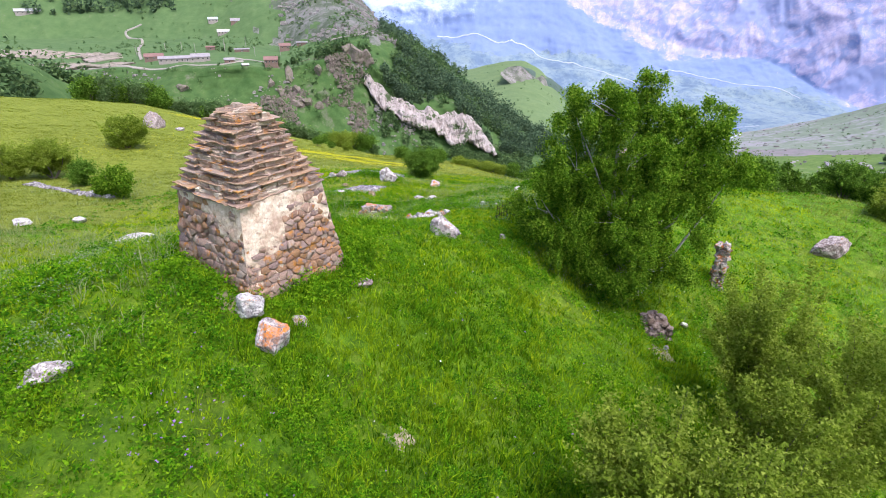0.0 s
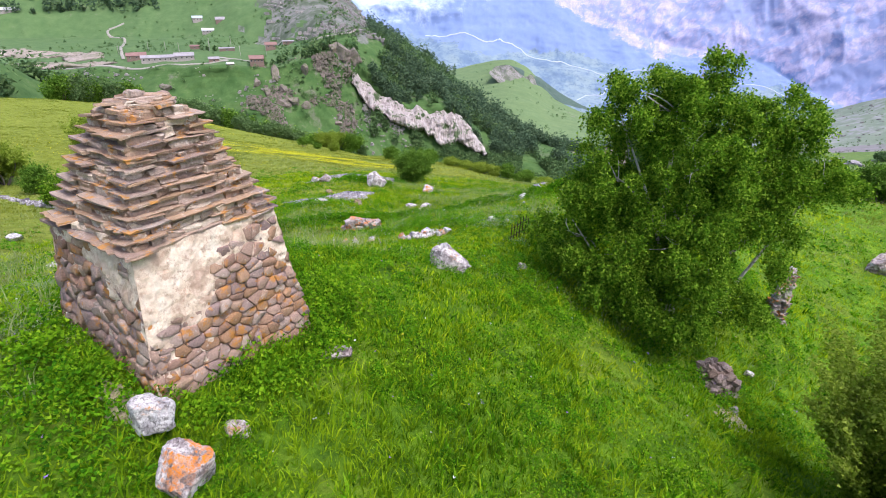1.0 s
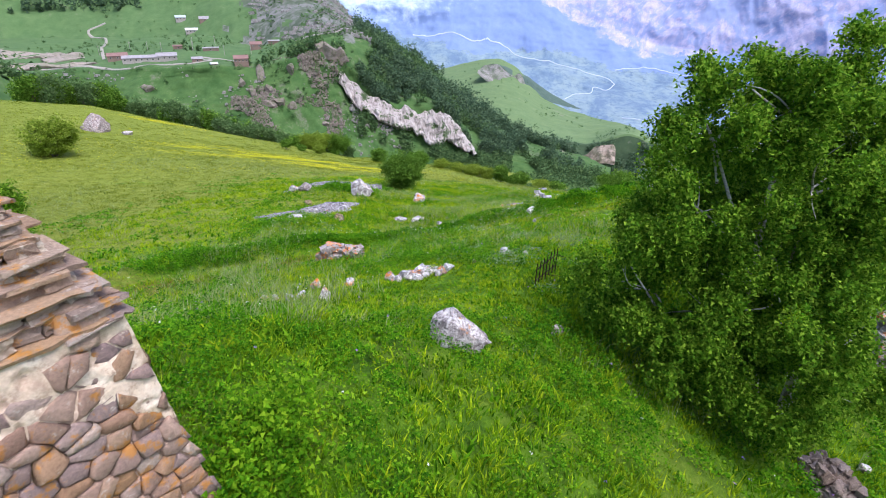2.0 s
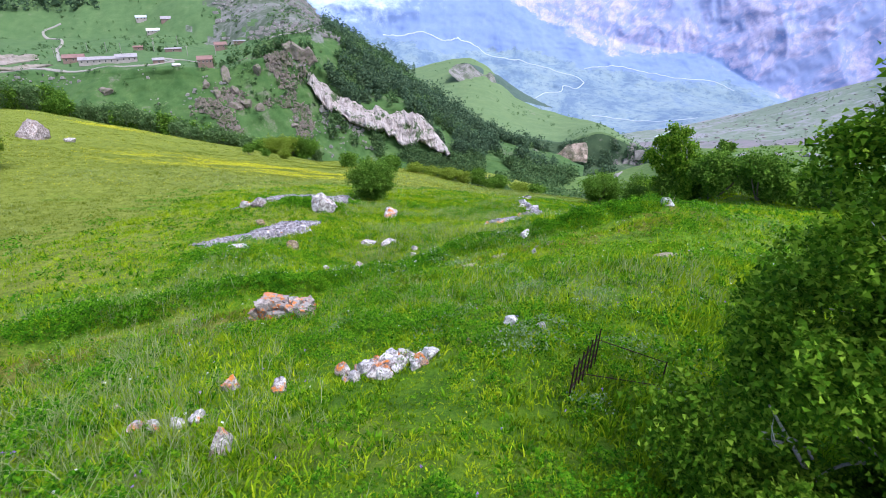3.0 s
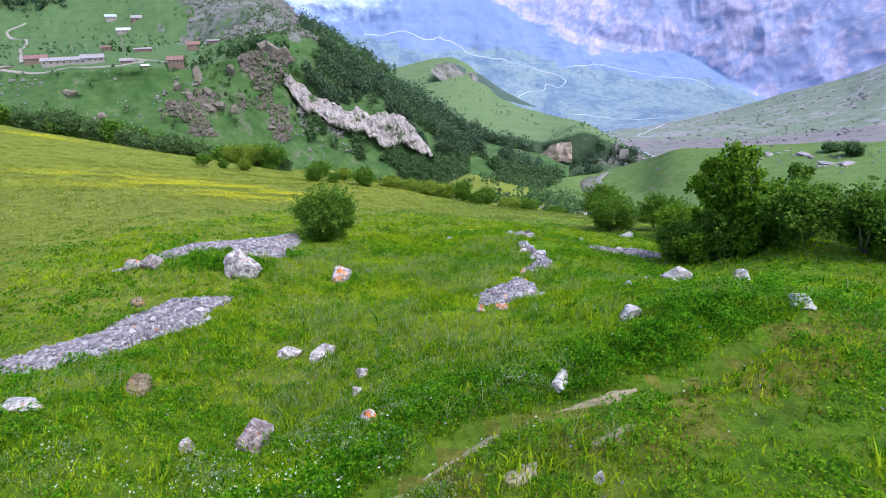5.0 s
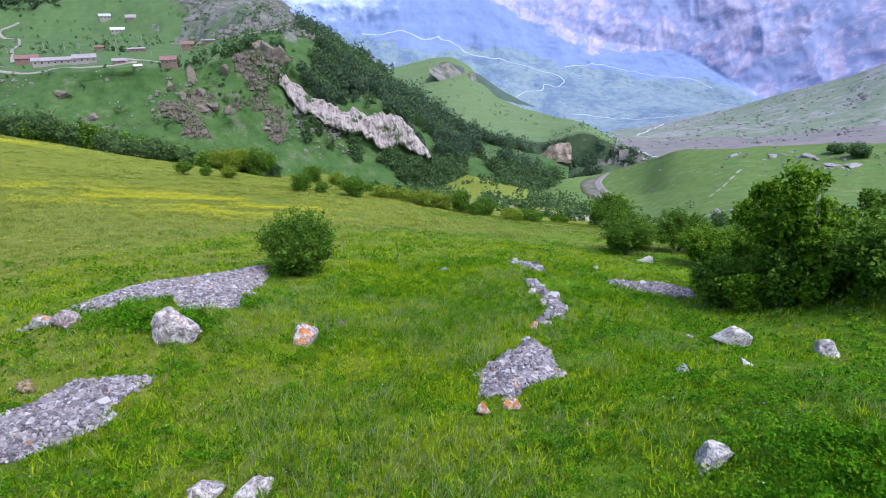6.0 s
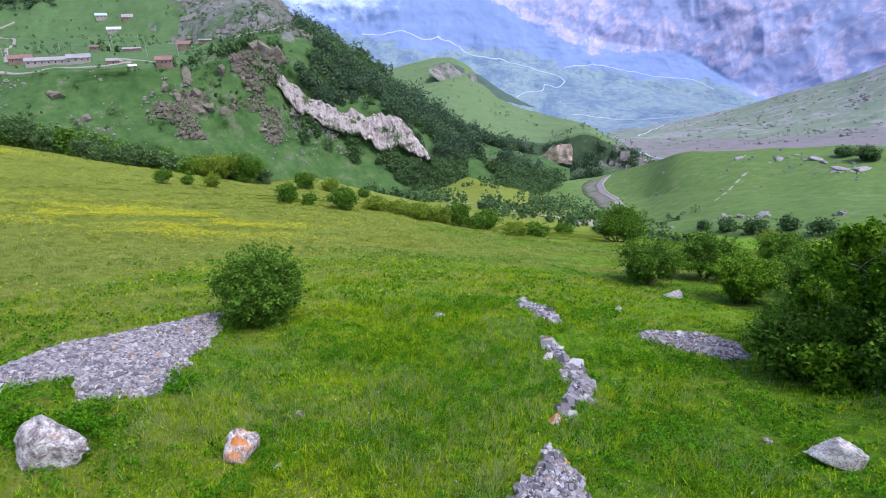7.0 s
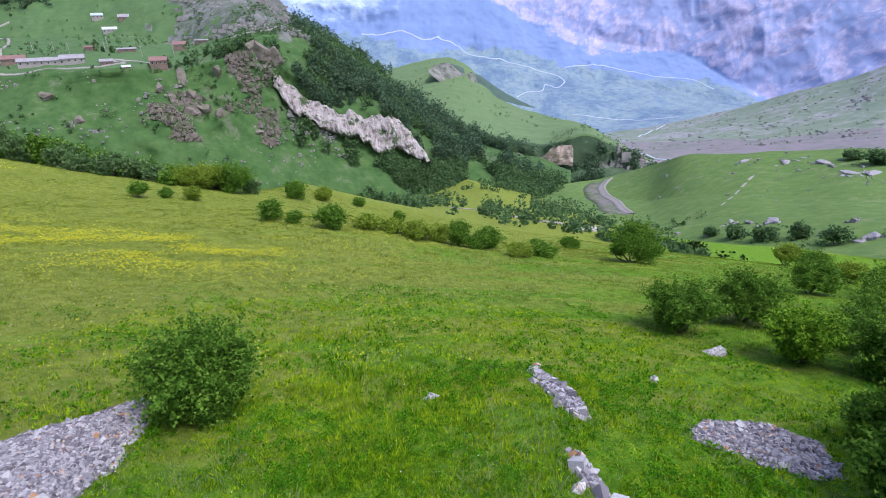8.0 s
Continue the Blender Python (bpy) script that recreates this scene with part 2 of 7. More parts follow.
SHELF_SLOPE = slope_material("shelf_slope", (0.115, 0.18, 0.075), (0.155, 0.22, 0.095), (0.17, 0.17, 0.14), (0.25, 0.24, 0.22), 0.02, 0.006)
SHELF_WOODS = slope_material("shelf_woods", (0.05, 0.085, 0.045), (0.08, 0.12, 0.06), (0.2, 0.18, 0.17), (0.3, 0.27, 0.26), 0.06, 0.012)
HILL_SLOPE = slope_material("hill_slope", (0.088, 0.160, 0.040), (0.155, 0.222, 0.060), (0.15, 0.17, 0.09), (0.23, 0.24, 0.14), 0.06, 0.03)
# the right ridge's haze is blended into these greyed, lilac-tinged colours
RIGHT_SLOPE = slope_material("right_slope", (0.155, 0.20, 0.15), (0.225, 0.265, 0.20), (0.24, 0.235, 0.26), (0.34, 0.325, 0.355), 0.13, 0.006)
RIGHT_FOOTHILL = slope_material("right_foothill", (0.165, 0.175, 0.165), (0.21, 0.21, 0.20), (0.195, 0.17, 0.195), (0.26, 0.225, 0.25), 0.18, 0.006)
FAR_HAZE_COVER = far_mountain_material()
PALE_CLIFF = slope_material("shelf_crag", (0.12, 0.14, 0.10), (0.17, 0.17, 0.15), (0.21, 0.19, 0.20), (0.32, 0.29, 0.30), 0.15, 0.05)
FAR_DARK = slope_material("crag_wood", (0.06, 0.10, 0.08), (0.09, 0.13, 0.11), (0.2, 0.2, 0.2), (0.3, 0.3, 0.3), -0.05, 0.02)
RED_CLIFF = slope_material("red_cliff", (0.16, 0.15, 0.11), (0.24, 0.20, 0.16), (0.36, 0.27, 0.24), (0.48, 0.38, 0.345), 0.16, 0.06)

# ---- the ground: one sheet from underfoot to the horizon ----
MOUNDS = [
    (25, 10, 14, -10.76), (14, 24, 14, 3.51), (-8, 15, 6, 2.96), (26, 55, 3, 2.0), (-8, 60, 4, 1.19), (14, 43, 4, -0.72),
    (5, 26, 6, 2.1), (-20, 0, 6, 3.03), (33, 45, 9, 2.65), (9, 20, 3, -1.08), (19, 68, 35, 0.96), (-45, 58, 14, -2.27),
    (25, 170, 22, -3.96), (14, 43, 6, 2.88), (-2, 18, 3, 0.89), (11, 30, 3, 1.07), (1, 121, 9, 2.03),
    (12, 66, 4, 1.04), (-7, 42, 3, 1.24), (-3, 42, 3, -1.47), (0, 11, 3, -0.8), (-26, 35, 9, -0.91),
]


TRACK = [(-13.0, 32.2), (-9.0, 33.8), (-5.7, 35.4), (-1.6, 36.2), (0.8, 37.6), (3.6, 39.6), (6.9, 39.6), (9.6, 40.0), (12.5, 41.4)]


def track_gap(x, y):
    """Distance to the old track, with its side: positive above it."""
    d, side = np.full(x.shape, 1e9), np.zeros(x.shape)
    for (x0, y0), (x1, y1) in zip(TRACK, TRACK[1:]):
        t = np.clip(((x - x0) * (x1 - x0) + (y - y0) * (y1 - y0)) / ((x1 - x0) ** 2 + (y1 - y0) ** 2), 0, 1)
        px, py = x - x0 - t * (x1 - x0), y - y0 - t * (y1 - y0)
        k = np.hypot(px, py)
        near = k < d
        d = np.where(near, k, d)
        side = np.where(near, np.sign((x1 - x0) * py - (y1 - y0) * px), side)
    return d, side


def near_work(x, y):
    return bool(np.any((np.abs(x) < 22) & (np.abs(y - 37) < 12)))


def track_relief(x, y):
    """The sunken track with a bank on its upper side."""
    d, side = track_gap(x, y)
    return -0.30 * np.exp(-((d / 0.55) ** 2)) + np.where(side > 0, 0.42, 0.10) * np.exp(-(((d - 1.5) / 0.9) ** 2))


def beside_track(x, y):
    """A worn strip along the lower side of the old track."""
    d, side = track_gap(x, y)
    return np.where(side < 0, np.clip(1.25 - d / 3.4, 0, 1), np.clip(0.6 - d, 0, 1)) * np.clip(0.75 + 0.6 * fractal(np.stack([x, y, 0 * x], -1) / 1.3, 3, 65), 0, 1)


def height(x, y):
    """The ground's height at arrays of x and y."""
    x, y = np.asarray(x, float), np.asarray(y, float)
    a, b = np.clip(x, -140, 130) / 100, np.clip(y, -30, 215) / 100
    z = -0.28 - 0.29 * a - 20.5 * b - 2.55 * b * b - 13.11 * a * b + 1.23 * a * a
    for mx, my, r, h in MOUNDS:
        z = z + h * np.exp(-((x - mx) ** 2 + (y - my) ** 2) / (2 * r * r))
    z = z + 0.15 * np.clip(-30 - y, 0, 400) - (0.45 - 0.22 * np.clip((x + 20) / 100, 0, 1)) * np.clip(y - 215, 0, 4000) - 0.40 * np.clip(x - 130, 0, 4000) + 0.10 * np.clip(-140 - x, 0, 400)
    # the meadow's far edge, beyond which it falls away
    over = np.maximum(y - 153, 0.95 * (-x - 88) + 0.31 * (y - 140)) * np.clip((-18 - x) / 18, 0, 1)
    z = z - 0.30 * np.clip(over, 0, 260) ** 2 / (np.clip(over, 0, 260) + 8)
    if near_work(x, y):
        z = z + track_relief(x, y)
    floor = -185 - 0.27 * np.clip(np.hypot(x, y) - 420, 0, 1650)
    z = np.maximum(z, floor) + 6 * np.log1p(np.exp(-np.abs(z - floor) / 6))
    p = np.stack([x, y, 0 * x], -1).reshape(-1, 3)
    near = np.clip(1 - np.hypot(x, y - 30) / 900, 0, 1)
    z = z + (0.10 * fractal(p / 2.2, 2, 3) + 0.16 * value_noise(p / 7.0, 9)).reshape(z.shape) * near
    return z


def ground_at(x, y):
    return float(height(np.array([x]), np.array([y]))[0])


def build_ground():
    front = np.arange(-66, 66, 0.4)
    back = np.arange(66, 294, 2.0)
    ang = np.radians(np.r_[front, back])
    rs, r = [0.3], 0.3
    while r < 4500:
        r += max(0.35, 0.018 * r)
        rs.append(r)
    rs = np.array(rs)
    x, y = rs[:, None] * np.sin(ang), -5 + rs[:, None] * np.cos(ang)
    v = np.stack([x, y, height(x, y)], -1).reshape(-1, 3)
    f = grid_faces(len(rs), len(ang), True)[:, ::-1]
    ob = new("ground", mesh_from("ground", v, f, GROUND))
    ob.data.materials.append(WORN_GROUND)
    mid = v[f].mean(1)
    ob.data.polygons.foreach_set("material_index", (beside_track(mid[:, 0], mid[:, 1]) > 0.42).astype(np.int32))
    tagged(ob, "sloping green mountain meadow of thick grass and herbs", "ground", kind="structure")


build_ground()


# ---- mountains: sheets drawn between guide lines ----
def glide(line, n):
    """n places along a smooth curve through the given ones."""
    p = np.asarray(line, float)
    t = np.linspace(0, len(p) - 1, n)
    i = np.clip(t.astype(int), 0, len(p) - 2)
    f = (t - i)[:, None]
    q = np.vstack([2 * p[0] - p[1], p, 2 * p[-1] - p[-2]])
    a, b, c, d = q[i], q[i + 1], q[i + 2], q[i + 3]
    m1, m2 = (c - a) / 2, (d - b) / 2
    return b + f * m1 + f * f * (3 * (c - b) - 2 * m1 - m2) + f**3 * (2 * (b - c) + m1 + m2)


def slope_sheet(name, lines, nu, steps, mat, rough, grain, seed, label):
    rows = [glide(l, nu) for l in lines]
    out = []
    for k in range(len(rows) - 1):
        for s in np.arange(0, 1, 1 / steps[k]):
            out.append(rows[k] * (1 - s) + rows[k + 1] * s)
    out.append(rows[-1])
    v = np.array(out)
    p = v.reshape(-1, 3)
    away = np.stack([p[:, 0], p[:, 1], 0 * p[:, 0]], -1)
    away /= np.linalg.norm(away, axis=1, keepdims=True)
    edge = np.minimum(1, np.arange(v.shape[0])[:, None] / 4) * np.ones(nu)
    n = ridged(p / grain, 6, seed) * (rough if np.ndim(rough) == 0 else np.repeat(rough, nu)) * edge.ravel()
    rough = float(np.mean(rough))
    p = p - away * n[:, None] + np.stack([0 * n, 0 * n, 0.35 * rough * fractal(p / grain * 1.7, 4, seed + 9)], -1)
    ob = new(name, mesh_from(name, p, grid_faces(v.shape[0], nu), mat))
    tagged(ob, label, "mountain", kind="structure")
    return ob, p.reshape(v.shape)


def zoned(ob, grid, mats, pick):
    """Further kinds of cover on a sheet, with ragged borders. pick: from row, column and place to the slot."""
    for m in mats:
        ob.data.materials.append(m)
    rows, cols = grid.shape[:2]
    r, c = np.meshgrid(np.arange(rows - 1), np.arange(cols - 1), indexing="ij")
    k = pick(r.ravel(), c.ravel(), grid[:-1, :-1].reshape(-1, 3))
    ob.data.polygons.foreach_set("material_index", k.astype(np.int32))


VILLAGE_FOOT = [(-313, 340, -86), (-237, 369, -100), (-194, 374, -106), (-156, 384, -113), (-118, 394, -121), (-82, 405, -128), (-54, 416, -136), (-24, 424, -143), (13, 436, -152), (45, 444, -157), (100, 449, -157), (162, 451, -150)]
VILLAGE_LOW = [(-342, 382, -64), (-257, 416, -74), (-210, 423, -77), (-166, 429, -81), (-124, 440, -87), (-87, 455, -96), (-56, 466, -103), (-24, 475, -117), (16, 480, -128), (49, 483, -139), (109, 488, -149), (174, 484, -153)]
CLIFF_FOOT = [(-387, 437, -52), (-291, 478, -57), (-228, 470, -53), (-173, 464, -54), (-127, 470, -56), (-87, 493, -49), (-57, 502, -74), (-24, 502, -99), (18, 502, -115), (51, 503, -130), (113, 508, -144), (183, 507, -156)]
TERRACE_EDGE = [(-392, 445, -46), (-295, 488, -51), (-231, 480, -47), (-175, 474, -45), (-128, 481, -47), (-87, 503, -37), (-56, 515, -55), (-23, 513, -84), (19, 512, -89), (52, 512, -124), (115, 518, -143), (186, 517, -155)]
TERRACE_BACK = [(-623, 696, -35), (-465, 759, -41), (-370, 757, -39), (-277, 735, -37), (-179, 664, -40), (-96, 561, -28), (-59, 567, -28), (-24, 590, -52), (22, 590, -84), (60, 588, -112), (126, 567, -142), (193, 535, -159)]
VILLAGE_TOP = [(-824, 1052, 234), (-632, 1184, 253), (-528, 1236, 253), (-406, 1231, 240), (-282, 1164, 167), (-175, 1034, 45), (-92, 845, -23), (-31, 750, -49), (26, 690, -81), (69, 667, -110), (142, 635, -149), (207, 573, -163)]
VILLAGE_OB, VILLAGE = slope_sheet("village_mountain", [VILLAGE_FOOT, VILLAGE_LOW, CLIFF_FOOT, TERRACE_EDGE, TERRACE_BACK, VILLAGE_TOP], 360, (18, 30, 14, 30, 40), VILLAGE_SLOPE, 7, 60, 21, "steep green mountain side with grey rock outcrops and terraces")

zoned(VILLAGE_OB, VILLAGE, [UPPER_SLOPE, FIELD_GREEN], lambda r, c, p: np.where((r + 8 * fractal(p / 60, 4, 3) + 9 * value_noise(p / 11, 12) > 97 - 0.10 * np.clip(c - 110, 0, 60)) & (c + 9 * fractal(p / 50, 3, 4) < 214) & (c > 116 + 18 * fractal(p / 60, 4, 9)), 1, np.where((r > 62) & (c < 150 + 14 * fractal(p / 70, 3, 5) + 10 * value_noise(p / 9, 15)), 2, 0)))

SHELF_FOOT = [(-46, 739, -237), (74, 737, -242), (120, 731, -242), (165, 722, -241), (222, 706, -235), (275, 686, -219), (312, 669, -207), (340, 654, -200), (359, 643, -194)]
SHELF_CLIFF = [(-47, 824, -207), (83, 817, -197), (131, 802, -197), (177, 786, -202), (235, 754, -210), (291, 731, -205), (334, 719, -209), (373, 715, -213), (410, 729, -220)]
SHELF_EDGE = [(-47, 849, -196), (86, 841, -180), (134, 825, -179), (181, 805, -183), (239, 774, -188), (292, 746, -169), (338, 734, -187), (386, 743, -208), (431, 763, -230)]
SHELF_BACK = [(-80, 1548, -211), (161, 1542, -149), (234, 1432, -150), (285, 1269, -206), (354, 1146, -222), (385, 976, -209), (420, 905, -228), (439, 839, -236), (456, 806, -243)]
SHELF_OB, SHELF = slope_sheet("green_shelf", [SHELF_FOOT, SHELF_CLIFF, SHELF_EDGE, SHELF_BACK], 200, (20, 14, 30), SHELF_SLOPE, 4, 60, 41, "pale green grassy shelf above a gorge, with a rocky edge")
zoned(SHELF_OB, SHELF, [SHELF_WOODS], lambda r, c, p: (r + 3 * fractal(p / 60, 3, 3) < 33).astype(int))

HILL_FOOT = [(91, 338, -115), (107, 317, -111), (120, 300, -107), (129, 281, -105), (136, 252, -96), (138, 220, -84), (141, 197, -75), (141, 176, -68), (141, 161, -62), (144, 139, -53), (152, 114, -42)]
HILL_MID = [(119, 434, -146), (147, 425, -140), (172, 420, -138), (186, 382, -127), (184, 335, -108), (192, 298, -94), (205, 275, -87), (213, 253, -79), (222, 236, -75), (237, 208, -66), (259, 169, -53)]
HILL_CREST = [(127, 463, -152), (164, 472, -144), (205, 492, -147), (228, 458, -127), (228, 410, -105), (242, 373, -94), (263, 350, -86), (280, 328, -80), (293, 306, -75), (315, 271, -65), (346, 219, -52)]
_, HILL = slope_sheet("green_hill", [HILL_FOOT, HILL_MID, HILL_CREST], 200, (40, 30), HILL_SLOPE, 2.0, 45, 51, "smooth grassy green hill with small rocks and bushes")

RIGHT_FOOT = [(343, 830, -251), (396, 805, -245), (451, 774, -238), (501, 741, -230), (540, 712, -223), (574, 682, -215), (609, 649, -207), (635, 621, -199), (703, 535, -176), (782, 394, -137)]
RIGHT_BROW = [(515, 1246, -312), (594, 1209, -303), (678, 1163, -294), (752, 1115, -279), (809, 1072, -265), (861, 1029, -252), (913, 981, -234), (952, 942, -218), (1056, 816, -180), (1181, 604, -131)]
RIGHT_CREST = [(787, 1892, -452), (906, 1836, -423), (1030, 1768, -385), (1139, 1698, -341), (1193, 1597, -293), (1234, 1500, -245), (1273, 1398, -204), (1289, 1312, -163), (1348, 1093, -74), (1420, 798, 30)]
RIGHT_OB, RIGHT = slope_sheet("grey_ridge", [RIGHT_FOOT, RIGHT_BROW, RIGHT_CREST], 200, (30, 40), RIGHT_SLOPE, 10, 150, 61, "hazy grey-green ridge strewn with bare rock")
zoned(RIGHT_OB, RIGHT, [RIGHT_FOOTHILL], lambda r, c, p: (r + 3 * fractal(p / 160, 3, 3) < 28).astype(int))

FAR_FOOT = [(-1500, 1210, -271), (-797, 1773, -462), (-317, 1923, -525), (-26, 1950, -544), (279, 1931, -551), (576, 1863, -544), (843, 1756, -524), (1069, 1625, -495), (1251, 1485, -462), (1434, 1303, -417), (1761, 776, -279)]
FAR_VALLEY = [(-2109, 1731, -284), (-1096, 2516, -478), (-427, 2716, -540), (-26, 2750, -559), (394, 2722, -558), (801, 2631, -546), (1169, 2487, -522), (1483, 2310, -488), (1740, 2119, -458), (2001, 1869, -416), (2483, 1123, -282)]
FAR_FOREST = [(-2507, 2190, -64), (-1240, 3107, -112), (-460, 3318, -156), (-2, 3351, -192), (478, 3316, -256), (957, 3210, -361), (1347, 3065, -428), (1674, 2898, -487), (1889, 2760, -509), (2118, 2585, -518), (2440, 2278, -484), (3033, 1364, -337)]
FAR_BENCH = [(-2691, 2436, 101), (-1295, 3408, 148), (-461, 3620, 159), (21, 3651, 161), (520, 3614, 101), (1025, 3503, -117), (1446, 3350, -259), (1791, 3176, -300), (1984, 2937, -424), (2178, 2665, -511), (2511, 2348, -486), (3123, 1406, -339)]
FAR_TOP = [(-3073, 3124, 787), (-1382, 4173, 1020), (-501, 4371, 654), (44, 4400, 504), (626, 4356, 539), (1173, 4241, 817), (1601, 4097, 947), (1950, 3942, 1060), (2186, 3814, 1113), (2451, 3648, 1125), (2844, 3346, 1166), (3768, 2234, 844)]
FAR_OB, FAR = slope_sheet("far_mountain", [FAR_FOOT, FAR_VALLEY, FAR_FOREST, FAR_BENCH, FAR_TOP], 560, (16, 44, 36, 120), FAR_HAZE_COVER, np.interp(np.arange(217), (0, 60, 96, 120, 216), (22, 34, 24, 34, 40)), 300, 71, "distant rocky mountain wall above a blue-green valley side, with haze painted into the colours")

# which cover each stretch of the far mountain bears, by its bearing and its rise as seen from the meadow; the last one
# is painted bright haze
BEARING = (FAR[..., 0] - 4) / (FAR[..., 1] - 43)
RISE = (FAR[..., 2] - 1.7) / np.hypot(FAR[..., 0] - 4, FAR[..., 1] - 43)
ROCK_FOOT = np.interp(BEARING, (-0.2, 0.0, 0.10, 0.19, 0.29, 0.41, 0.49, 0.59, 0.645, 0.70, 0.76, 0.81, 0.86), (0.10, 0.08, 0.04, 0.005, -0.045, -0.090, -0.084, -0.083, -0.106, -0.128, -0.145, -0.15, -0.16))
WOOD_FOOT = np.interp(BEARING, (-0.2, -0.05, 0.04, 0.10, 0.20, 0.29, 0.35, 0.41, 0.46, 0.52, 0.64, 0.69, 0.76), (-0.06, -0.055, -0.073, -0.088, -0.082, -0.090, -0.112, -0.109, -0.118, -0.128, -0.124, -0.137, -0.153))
for key, value in (("rock", 0.5 + (RISE - ROCK_FOOT) / 0.03), ("pasture", 0.5 - (RISE - WOOD_FOOT) / 0.022), ("bright_haze", 1.0 - np.hypot((BEARING + 0.08) / 0.15, (RISE - 0.01) / 0.05) * 0.8)):
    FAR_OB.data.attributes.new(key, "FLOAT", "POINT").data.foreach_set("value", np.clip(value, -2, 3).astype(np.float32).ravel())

CRAG_FOOT = [(123, 1204, -140), (146, 1201, -160), (168, 1198, -175), (194, 1194, -186), (218, 1190, -198), (237, 1186, -205), (249, 1184, -207)]
CRAG_TOP = [(139, 1282, -140), (154, 1281, -133), (179, 1277, -133), (210, 1272, -157), (226, 1270, -152), (242, 1267, -179), (258, 1264, -206)]
CRAG_BACK = [(187, 1438, -155), (215, 1434, -154), (244, 1429, -163), (272, 1424, -177), (300, 1418, -195), (343, 1408, -222), (414, 1389, -256)]
slope_sheet("shelf_crag", [CRAG_FOOT, CRAG_TOP], 60, (16,), PALE_CLIFF, 8, 30, 81, "pale pink-grey rock face above a grassy shelf")
slope_sheet("crag_wood", [CRAG_TOP, CRAG_BACK], 60, (16,), FAR_DARK, 4, 30, 83, "dark wooded back of a rocky crag")
ORANGE_FOOT = [(205, 734, -207), (217, 731, -213), (228, 727, -214), (238, 724, -209), (249, 720, -203), (261, 715, -203), (264, 714, -201)]
ORANGE_TOP = [(207, 744, -197), (219, 741, -198), (229, 737, -194), (240, 734, -182), (250, 730, -179), (263, 726, -178), (266, 724, -184)]
slope_sheet("red_cliff", [ORANGE_FOOT, ORANGE_TOP], 60, (14,), RED_CLIFF, 2.5, 12, 85, "reddish-pink bare cliff face over a gorge")


# ---- plants ----
def tube(points, radii, sides=7):
    """Places and faces of a tapered limb."""
    p = np.asarray(points, float)
    d = np.gradient(p, axis=0)
    d /= np.linalg.norm(d, axis=1, keepdims=True) + 1e-9
    u = np.cross(d, (0.3, 0.9, 0.31))
    u /= np.linalg.norm(u, axis=1, keepdims=True) + 1e-9
    w = np.cross(d, u)
    a = np.linspace(0, 2 * np.pi, sides, endpoint=False)
    v = p[:, None] + np.asarray(radii)[:, None, None] * (np.cos(a)[None, :, None] * u[:, None] + np.sin(a)[None, :, None] * w[:, None])
    return v.reshape(-1, 3), grid_faces(len(p), sides, True)


def leaf_cloud(centres, size, rng, hang=0.0, lift=0.3):
    """A small pointed leaf at each place, most of them facing somewhat up."""
    n = len(centres)
    up = rng.normal(size=(n, 3))
    up[:, 2] = np.abs(up[:, 2]) + lift
    d = np.cross(up, rng.normal(size=(n, 3)))
    d[:, 2] -= hang
    d /= np.linalg.norm(d, axis=1, keepdims=True) + 1e-9
    s = np.cross(up, d)
    s /= np.linalg.norm(s, axis=1, keepdims=True) + 1e-9
    k = size * rng.uniform(0.7, 1.35, (n, 1))
    v = np.stack([centres - d * k * 0.42 - s * k * 0.42, centres - d * k * 0.42 + s * k * 0.42, centres + d * k * 0.62], 1).reshape(-1, 3)
    return v, np.arange(3 * n).reshape(-1, 3)


def ellipsoid_points(n, centre, radii, rng, shell=0.35):
    """Places in an ellipsoid, most of them near its skin."""
    d = rng.normal(size=(n, 3))
    d /= np.linalg.norm(d, axis=1, keepdims=True)
    r = 1 - shell * rng.random((n, 1)) ** 1.5
    return np.asarray(centre) + d * r * radii


def limb(a, b, r0, r1, rng, bend=0.12, n=7):
    t = np.linspace(0, 1, n)[:, None]
    p = np.asarray(a) * (1 - t) + np.asarray(b) * t
    off = rng.normal(size=3) * bend * np.linalg.norm(np.subtract(b, a))
    p = p + off * np.sin(np.pi * t) * (1, 1, 0.4)
    return tube(p, r0 + (r1 - r0) * t[:, 0])


